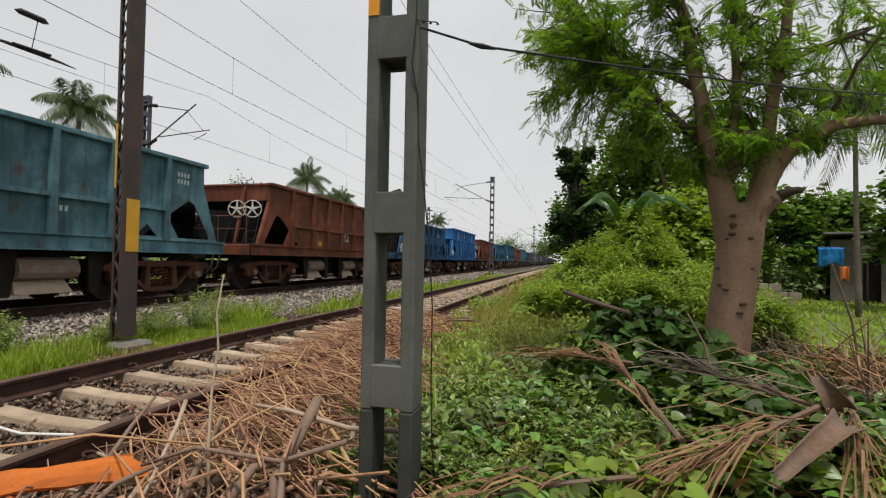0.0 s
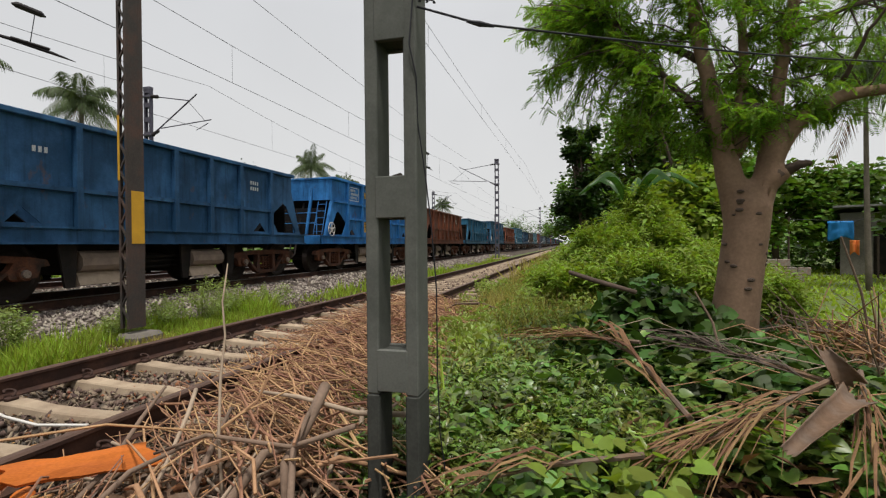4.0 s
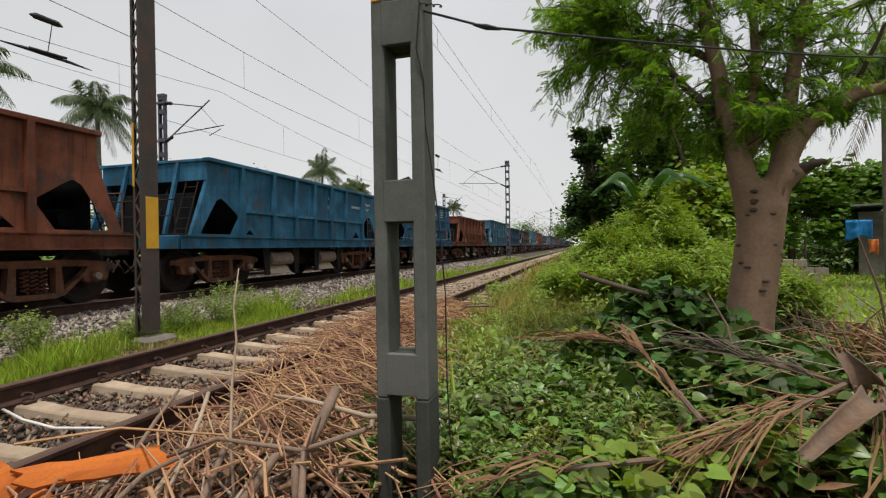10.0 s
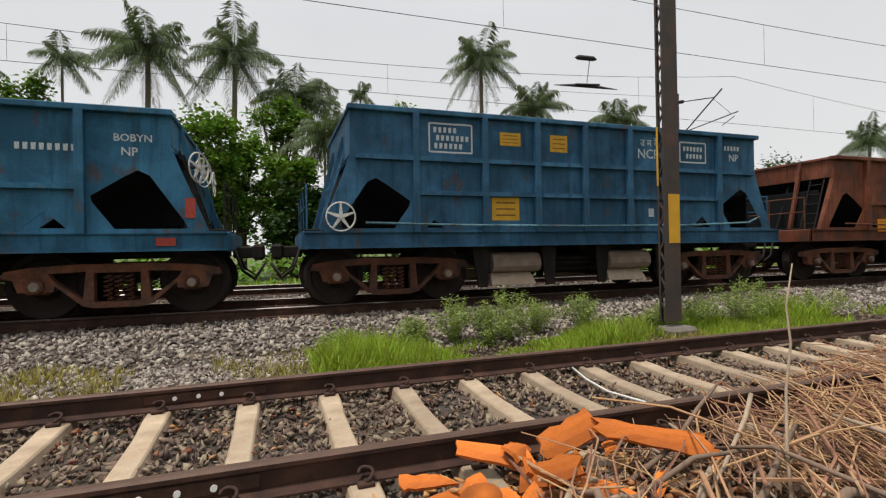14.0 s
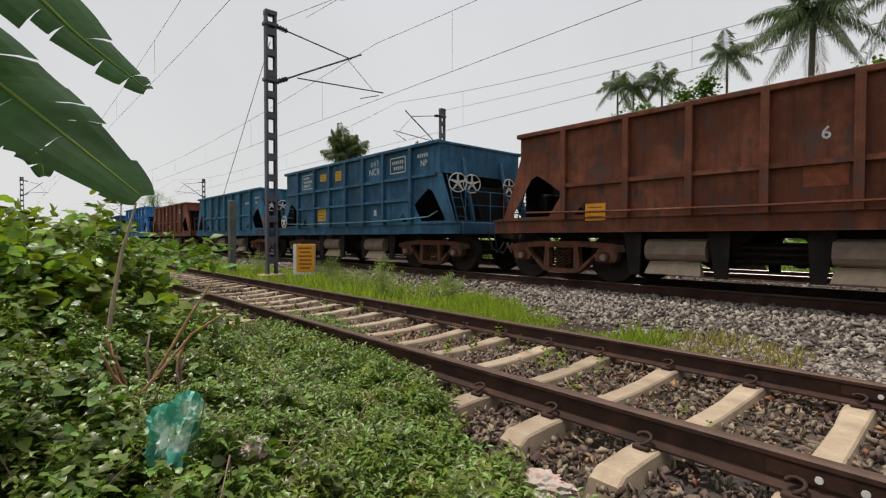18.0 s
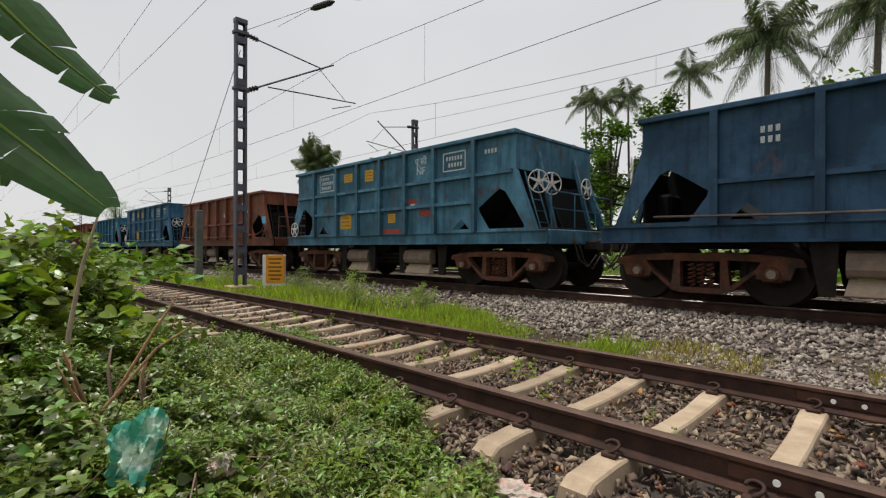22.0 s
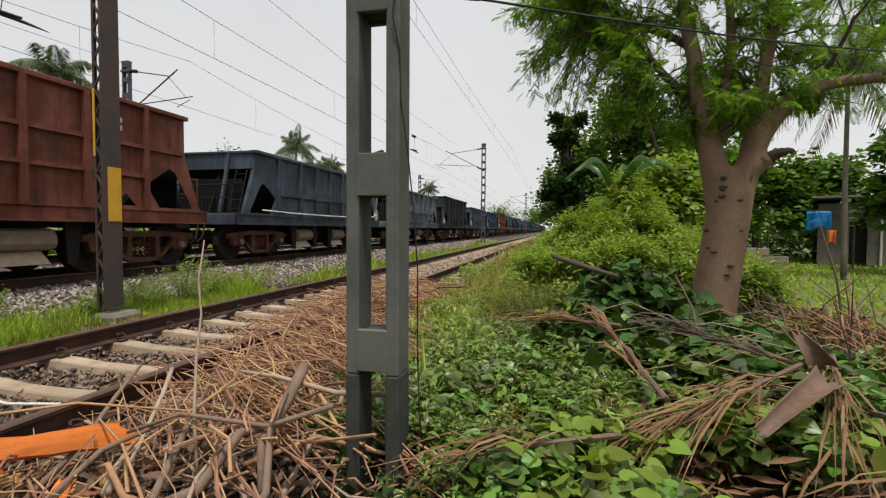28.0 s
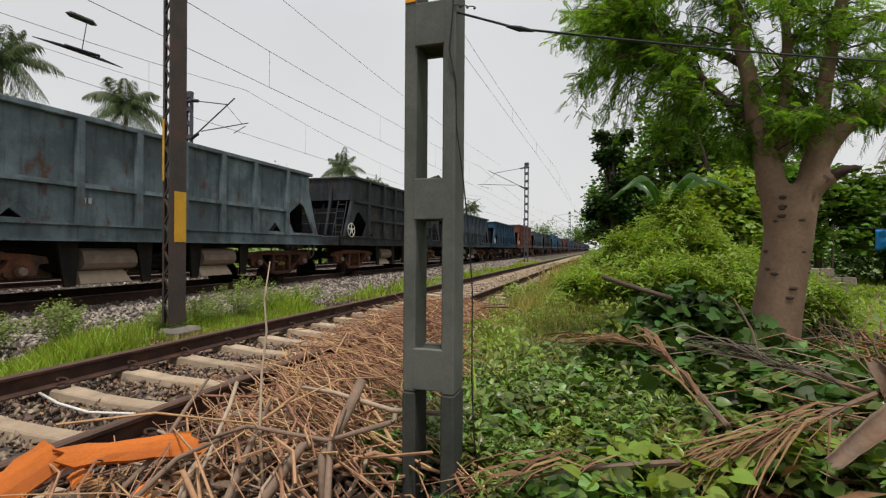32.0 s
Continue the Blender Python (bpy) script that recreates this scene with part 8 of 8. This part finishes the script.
# darker leaflets carry the tree's shade over this bundle in their colour
dry_frond((1.42, 3.45, 0.44), (0.75, 4.20, 0.46), 0.05, 0.10, 87, "tight bundle of dry palm leaflets, darkened for the tree's shade", 40, "sheath_in")
dry_frond((0.66, 3.10, 0.34), (0.36, 4.05, 0.50), 0.08, 0.28, 88, "pale split palm husk sticking up from the heap", 14, "frond_dry", 1.8)
dry_frond((1.75, 3.60, 0.40), (1.30, 2.55, 0.20), 0.03, 0.26, 89, "brown palm leaflets under broad leaves", 26)
dry_frond((0.30, 2.55, 0.24), (-0.35, 2.22, 0.20), 0.03, 0.16, 92, "pale dry palm leaflets near the post", 12, "frond_dry", 1.5)
dry_frond((2.2, 2.6, 0.26), (1.3, 2.35, 0.16), 0.05, 0.30, 93, "brown palm leaflets lying in the vines", 40)


def sheath(a, b, w0, w1, roll, seed, flare=0.0):
    """A palm sheath: a tapering gutter, brown outside and dark within."""
    r = np.random.default_rng(seed)
    a, b = Vector(a), Vector(b)
    d = (b - a).normalized()
    s0 = Matrix.Rotation(radians(roll), 3, d) @ d.cross(Vector((0, 0, 1))).normalized()
    u0 = s0.cross(d)
    nu, nv = 12, 9
    vs = []
    for side in (0, 1):
        for i in range(nu + 1):
            u = i / nu
            w = w0 + (w1 - w0) * u + flare * max(0, u - 0.8)
            c = a.lerp(b, u) + u0 * 0.03 * math.sin(3 * u)
            for j in range(nv):
                th = (j / (nv - 1) - 0.5) * (3.3 - 1.2 * u)
                jag = 0.02 * r.normal() if i in (0, nu) else 0
                vs.append(tuple(c + d * jag + s0 * math.sin(th) * (w - 0.004 * side) - u0 * math.cos(th) * (w - 0.004 * side) + Vector(r.normal(0, 0.0015, 3))))
    f, m = [], (nu + 1) * nv
    for i in range(nu):
        for j in range(nv - 1):
            q = i * nv + j
            f += [(q, q + 1, q + nv + 1, q + nv), (q + m, q + nv + m, q + nv + 1 + m, q + 1 + m)]
        for j in (0, nv - 1):
            q = i * nv + j
            f.append((q, q + nv, q + nv + m, q + m))
    g_ = Geo().add(vs, f)
    me_ = g_.mesh("palm_sheath", [M["husk"], M["sheath_in"]], True)
    ob = part("palm_sheath", me_, None)
    return tagged(ob, "curled brown palm sheath lying in the vines", "palm sheath", "palm sheaths")


sheath((1.02, 2.62, 0.33), (1.52, 3.10, 0.50), 0.030, 0.072, 25, 761, 0.10)
sheath((1.56, 3.30, 0.44), (1.46, 3.36, 0.62), 0.075, 0.035, -60, 762)
sheath((1.75, 2.75, 0.30), (1.50, 2.80, 0.40), 0.04, 0.03, 30, 763)
for i in range(26):
    r = np.random.default_rng(1700 + i)
    x, y = r.uniform(0.7, 2.4), r.uniform(3.0, 4.6)
    z = gz(x, y) + vine_h(x, y) * 0.9
    a = r.uniform(-0.5, 0.5) + math.pi * (i % 2)
    o = part("dry_straw", Geo().tube([(x - 0.4 * math.cos(a), y - 0.4 * math.sin(a), z), (x, y, z + r.uniform(0.05, 0.14)), (x + 0.45 * math.cos(a), y + 0.45 * math.sin(a), z - 0.05)], [0.004, 0.004, 0.002], 5), M["pale_stick" if i % 3 == 0 else "stick"])
    tagged(o, "thin pale dry stalk lying over the vines", "stalk", "dry stalks")
lg = part("fallen_log", Geo().tube([(0.10, 4.75, 0.96), (0.30, 4.62, 0.90), (0.62, 4.42, 0.82)], [0.020, 0.022, 0.018], 9), M["bark_dark"], smooth=True)
tagged(lg, "short dark branch sticking out of the shrub", "branch")
for i in range(150):
    r = np.random.default_rng(830 + i)
    x, y = r.uniform(1.9, 3.6), r.uniform(3.9, 5.8)
    z = gz(x, y)
    a = r.uniform(0, 6.28)
    g_ = Geo().tube([(x, y, z), (x + 0.15 * math.cos(a), y + 0.15 * math.sin(a), z + r.uniform(0.2, 0.5)), (x + 0.5 * math.cos(a), y + 0.5 * math.sin(a), z + r.uniform(0.05, 0.8))], [0.009, 0.007, 0.003], 5)
    o = part("dead_twig", g_, M["stick_grey" if i % 2 else "stick"])
    tagged(o, "bare dead twig in the brush beside the tree", "twig", "dead twigs")
for i, (a, b) in enumerate((((2.35, 4.7, 0.35), (2.1, 4.6, 1.25)), ((1.18, 4.2, 0.35), (1.02, 4.3, 0.85)))):
    o = part("leaning_pole", Geo().tube([a, tuple(Vector(a).lerp(Vector(b), 0.5) + Vector((0.03, 0, 0.02))), b], [0.010, 0.009, 0.006], 6), M["stick_grey"])
    tagged(o, "thin grey pole leaning in the brush", "pole", "leaning poles")


# plastic bag and litter in the herbs
def crumple(name, lab, x, y, z, s, seed, material, cat="litter"):
    bm = bmesh.new()
    bmesh.ops.create_icosphere(bm, subdivisions=4, radius=1.0)
    for v in bm.verts:
        q = v.co.copy()
        w = Vector((q.x * 1.9, q.y * 1.9, q.z * 0.8))
        k = 1 + 0.4 * noise.noise(q * 1.4 + Vector((seed, 0, 0))) - 0.55 * abs(noise.noise(w * 1.8 + Vector((0, seed, 0)))) - 0.20 * abs(noise.noise(w * 4.1 + Vector((0, 0, seed)))) + 0.05 * noise.noise(q * 9)
        v.co = Vector((q.x * s[0], q.y * s[1], q.z * s[2])) * k * 1.25
    me_ = bpy.data.meshes.new(name)
    bm.to_mesh(me_)
    bm.free()
    me_.materials.append(material)
    ob = new(name, me_)
    ob.matrix_world = pose(x, y, z, 0, 0, 40 * seed)
    return tagged(ob, lab, cat)


crumple("plastic_bag", "crumpled teal and white plastic bag in the herbs", -0.50, -2.78, 0.20, (0.10, 0.13, 0.175), 3.0, M["bag"], "plastic bag")
crumple("litter_scrap", "pale crumpled packaging by the sleeper ends", -1.90, -1.68, -0.10, (0.10, 0.16, 0.06), 5.0, M["litter"])
crumple("litter_scrap", "small pale scrap of packaging in the herbs", -0.76, -2.5, 0.16, (0.05, 0.06, 0.045), 7.0, M["litter"])
crumple("litter_scrap", "pale wrapper lying on the stones", -1.62, -0.85, -0.12, (0.06, 0.08, 0.03), 9.0, M["litter"])


# banana plant whose leaves hang into view
def banana_leaf(path, width, seed, parent, tear=0.35, face=None):
    """A torn banana leaf along a curve: midrib and separate strips of blade; face: the way its upper side turns."""
    r = np.random.default_rng(seed)
    P = [Vector(p) for p in path]
    n = 46

    def at_(u):
        k = min(int(u * (len(P) - 1)), len(P) - 2)
        f = u * (len(P) - 1) - k
        a, b, c, d = P[max(k - 1, 0)], P[k], P[k + 1], P[min(k + 2, len(P) - 1)]
        return 0.5 * ((2 * b) + (c - a) * f + (2 * a - 5 * b + 4 * c - d) * f * f + (3 * b - a - 3 * c + d) * f ** 3)
    leaf = new("banana_leaf")
    leaf.parent = parent
    part("midrib", Geo().tube([tuple(at_(k / n)) for k in range(n + 1)], [0.017 * (1 - 0.85 * k / n) for k in range(n + 1)], 6), M["leaf_light"], leaf, "pale green midrib", smooth=True)
    for s in (-1, 1):
        g_ = Geo()
        part_of, left = 1.0, 0
        for k in range(n):
            u0, u1 = k / n, (k + 1) / n
            if left == 0:
                left, part_of = int(r.integers(2, 7)), r.uniform(0.84, 1.0) if r.random() > tear * 0.3 else r.uniform(0.6, 0.85)
            left -= 1
            gap = left == 0 and r.random() < tear * 1.6
            rows = []
            for u in (u0, u1):
                cut = part_of * width * (math.sin(math.pi * min(1, 0.10 + 0.86 * u)) ** 0.8)
                c = at_(u)
                tg = (at_(min(1, u + 0.01)) - at_(max(0, u - 0.01))).normalized()
                sd = tg.cross(Vector(face or (0, 0, 1))).normalized() * s
                row = []
                for v in (0.0, 0.35, 0.7, 1.0):
                    back = tg * (-0.020 * max(0.0, v - 0.3)) if gap and u == u1 else Vector((0, 0, 0))
                    if face:
                        row.append(c + back + sd * cut * v * 0.92 + tg * cut * v * 0.30 - Vector(face) * cut * (0.30 * v * v - 0.16 * v))
                    else:
                        row.append(c + back + sd * cut * v * 0.60 + tg * cut * v * 0.22 - Vector((0, 0, 1)) * cut * (0.22 * v + 0.48 * v * v))
                rows.append(row)
            o = len(g_.v)
            g_.v += [tuple(p) for p in rows[0]] + [tuple(p) for p in rows[1]]
            g_.f += [(o + i, o + i + 1, o + i + 5, o + i + 4) for i in range(3)]
        me_ = bpy.data.meshes.new("blade")
        me_.from_pydata(g_.v, [], g_.f)
        me_.materials.append(M["banana"])
        bl = part("blade", me_, None, leaf)


bp_ = thing("banana_plant", "banana plant with torn hanging leaves", "banana plant", at=pose(0, 0, 0))
part("stem", Geo().tube([(1.25, -2.6, -0.3), (1.22, -2.6, 0.6), (1.18, -2.58, 1.5)], [0.11, 0.10, 0.07], 12), M["leaf_light"], bp_, smooth=True)
TURNED = (0.05, 0.70, 0.62)
banana_leaf([(1.18, -2.58, 1.5), (0.80, -2.62, 2.06), (0.367, -2.587, 1.93), (0.131, -2.502, 1.715), (-0.061, -2.329, 1.512), (-0.248, -2.174, 1.313)], 0.25, 91, bp_, 0.22, TURNED)
banana_leaf([(1.18, -2.58, 1.5), (0.80, -2.70, 2.42), (0.342, -2.635, 2.36), (0.036, -2.498, 2.063), (-0.107, -2.436, 1.909), (-0.301, -2.351, 1.74)], 0.19, 92, bp_, 0.55, TURNED)
banana_leaf([(1.18, -2.58, 1.5), (0.80, -3.2, 1.9), (0.45, -3.55, 1.85), (0.258, -3.52, 1.705), (0.01, -3.333, 1.598), (-0.029, -3.246, 1.467)], 0.12, 93, bp_, 0.35, TURNED)
banana_leaf([(1.18, -2.58, 1.5), (0.75, -3.2, 2.15), (0.35, -3.45, 2.05), (0.006, -3.389, 1.863), (-0.263, -3.185, 1.749)], 0.09, 94, bp_, 0.35, TURNED)
banana_leaf([(1.18, -2.58, 1.5), (0.85, -3.0, 2.55), (0.55, -3.25, 2.65), (0.30, -3.30, 2.42), (0.15, -3.25, 2.10)], 0.14, 95, bp_, 0.2, TURNED)
for k, (x, y) in enumerate(((1.5, 12.5),)):
    b2 = thing("banana_plant", "young banana plant in the bright bush", "banana plant", at=pose(0, 0, 0))
    part("stem", Geo().tube([(x, y, -0.2), (x, y, 1.2), (x, y, 1.9)], [0.12, 0.10, 0.06], 8), M["leaf_light"], b2)
    for j in range(5):
        a = j * 1.3 + k
        c_, s_ = math.cos(a), math.sin(a)
        banana_leaf([(x, y, 1.7), (x + 0.3 * c_, y + 0.3 * s_, 2.5), (x + 0.8 * c_, y + 0.8 * s_, 2.85), (x + 1.4 * c_, y + 1.4 * s_, 2.5)], 0.22, 96 + 10 * k + j, b2, 0.2)


# the shed with a blue tarpaulin
def shed():
    e = thing("shed", "low weathered grey shed with a sheet roof", "shed", at=pose(14.5, 26.0, -0.25, 0, 0, -25))
    W, D, H, T = 5.0, 3.2, 2.7, 0.14
    part("wall", Geo().box((0, D / 2, H / 2), (W, T, H)), M["wall"], e)
    for sx in (-1, 1):
        part("wall", Geo().box((sx * (W / 2 - T / 2), 0, H / 2), (T, D - T * 1.1, H)), M["wall"], e)
    part("wall", Geo().box((-W / 2 + 0.55, -D / 2, H / 2), (1.1, T, H)), M["wall"], e)
    part("wall", Geo().box((0.85, -D / 2, H / 2), (3.3, T, H)), M["wall"], e)
    part("lintel", Geo().box((-1.1, -D / 2, H - 0.3), (0.6, T, 0.6)), M["wall"], e)
    part("door", Geo().box((-1.1, -D / 2 + 0.12, 1.03), (0.58, 0.05, 2.06), ch=0.01), M["dark_steel"], e, "dark door in shade")
    part("downpipe", Geo().rod((-0.35, -D / 2 - 0.12, 0), (-0.35, -D / 2 - 0.12, H), 0.05, n=8), M["pvc"], e, "pale downpipe")
    part("roof", Geo().box((0, -0.1, H + 0.12), (W + 0.5, D + 0.9, 0.08), rot=Euler((radians(-4), 0, 0)).to_matrix(), ch=0.01), M["roof"], e)
    return e


shed()


def cloth(name, lab, x, y, z, w, h, rz, material, seed):
    nu, nv = 12, 8
    vs = [((i / nu - 0.5) * w, 0.05 * math.sin(9 * i / nu + seed) + 0.04 * noise.noise(Vector((i * 0.5, j * 0.5, seed))), -j / nv * h * (1 + 0.12 * math.sin(6 * i / nu + seed))) for j in range(nv + 1) for i in range(nu + 1)]
    f = [(j * (nu + 1) + i, j * (nu + 1) + i + 1, (j + 1) * (nu + 1) + i + 1, (j + 1) * (nu + 1) + i) for j in range(nv) for i in range(nu)]
    ob = part(name, Geo().add(vs, f), material, smooth=True)
    ob.modifiers.new("thickness", "SOLIDIFY").thickness = 0.01
    ob.matrix_world = pose(x, y, z, 0, 0, rz)
    return tagged(ob, lab, "cloth")


cloth("blue_tarpaulin", "bright blue tarpaulin hung on a line by the shed", 10.85, 24.0, 2.05, 0.85, 0.75, -25, M["tarp"], 1)
cloth("orange_cloth", "orange cloth hung to dry by the shed", 11.25, 23.8, 1.25, 0.3, 0.55, -25, M["cloth"], 2)
ln_ = part("clothes_line", Geo().tube([(9.2, 24.6, 2.2), (10.75, 24.0, 2.07), (11.3, 23.75, 2.05), (11.9, 23.5, 2.2)], 0.012, 5), M["wire"])
tagged(ln_, "thin line with washing beside the shed", "clothes line")
for x, y in ((9.2, 24.6), (11.9, 23.5)):
    o = part("line_post", Geo().rod((x, y, -0.35), (x, y, 2.3), 0.04, n=7), M["bark_dark"])
    tagged(o, "rough wooden post of the clothes line", "post", "clothes line posts")
wl_ = thing("garden_wall", "low broken whitewashed wall behind the brush", "wall", at=pose(8.6, 20.6, -0.3, 0, 0, -20))
r = np.random.default_rng(99)
for row in range(3):
    for k in range(4):
        if row == 2 and k in (0, 3):
            continue
        part("block", Geo().box((-1.8 + 0.41 * k + 0.2 * (row % 2), 0, 0.15 + 0.29 * row), (0.39, 0.22, 0.27), ch=0.015), M["litter"], wl_)


# dead stalks standing in the herbs behind
for i in range(12):
    r = np.random.default_rng(1900 + i)
    x, y = -0.55 + r.normal(0, 0.10), -3.68 + r.normal(0, 0.16)
    z = gz(x, y) + 0.05
    a = r.uniform(0, 6.28)
    h = r.uniform(0.30, 0.66)
    q = r.uniform(0.05, 0.26)
    rad = 0.005 + 0.012 * r.random() ** 2
    o = part("dead_stalk", Geo().tube([(x, y, z), (x + 0.3 * q * math.cos(a), y + 0.3 * q * math.sin(a), z + 0.5 * h), (x + 0.6 * q * math.cos(a) + 0.02, y + 0.6 * q * math.sin(a), z + 0.8 * h), (x + q * math.cos(a), y + q * math.sin(a), z + h)], [rad, rad * 0.9, rad * 0.75, rad * 0.4], 6), M["stick" if i % 3 else "stick_grey"], smooth=True)
    tagged(o, "broken dead brown stalk standing in the herbs", "stalk", "dead stalks")
for i, (a, b, c) in enumerate((((-0.40, -3.33, 0.25), (-0.703, -3.313, 0.60), (-0.868, -3.174, 0.74)), ((-0.52, -3.42, 0.35), (-0.72, -3.415, 0.70), (-0.85, -3.41, 0.90)))):
    o = part("dead_branch", Geo().tube([a, b, c], [0.010, 0.008, 0.004], 6), M["stick"])
    tagged(o, "thin bare branch leaning over the herbs", "branch", "bare branches")


# ---- what moves ----
def motions():
    """The train rolls past, its wheels turning."""
    times = [0.0, 0.1] + [k for k in range(1, 32)] + [31.9, 32.0]
    for n, w in WAGONS:
        walk(w, [(t, pose(MAIN_X, wagon_y(n, t), WAGON_Z)) for t in times])
    step = 2 / 15
    turns = [(k * step, (wagon_y(0, 0) - wagon_y(0, k * step)) / 0.5) for k in range(241)]
    for ws in ROLLING:
        at = ws.matrix_local.translation.copy()
        walk(ws, [(t, Matrix.Translation(at) @ Matrix.Rotation(a, 4, "X")) for t, a in turns])


motions()
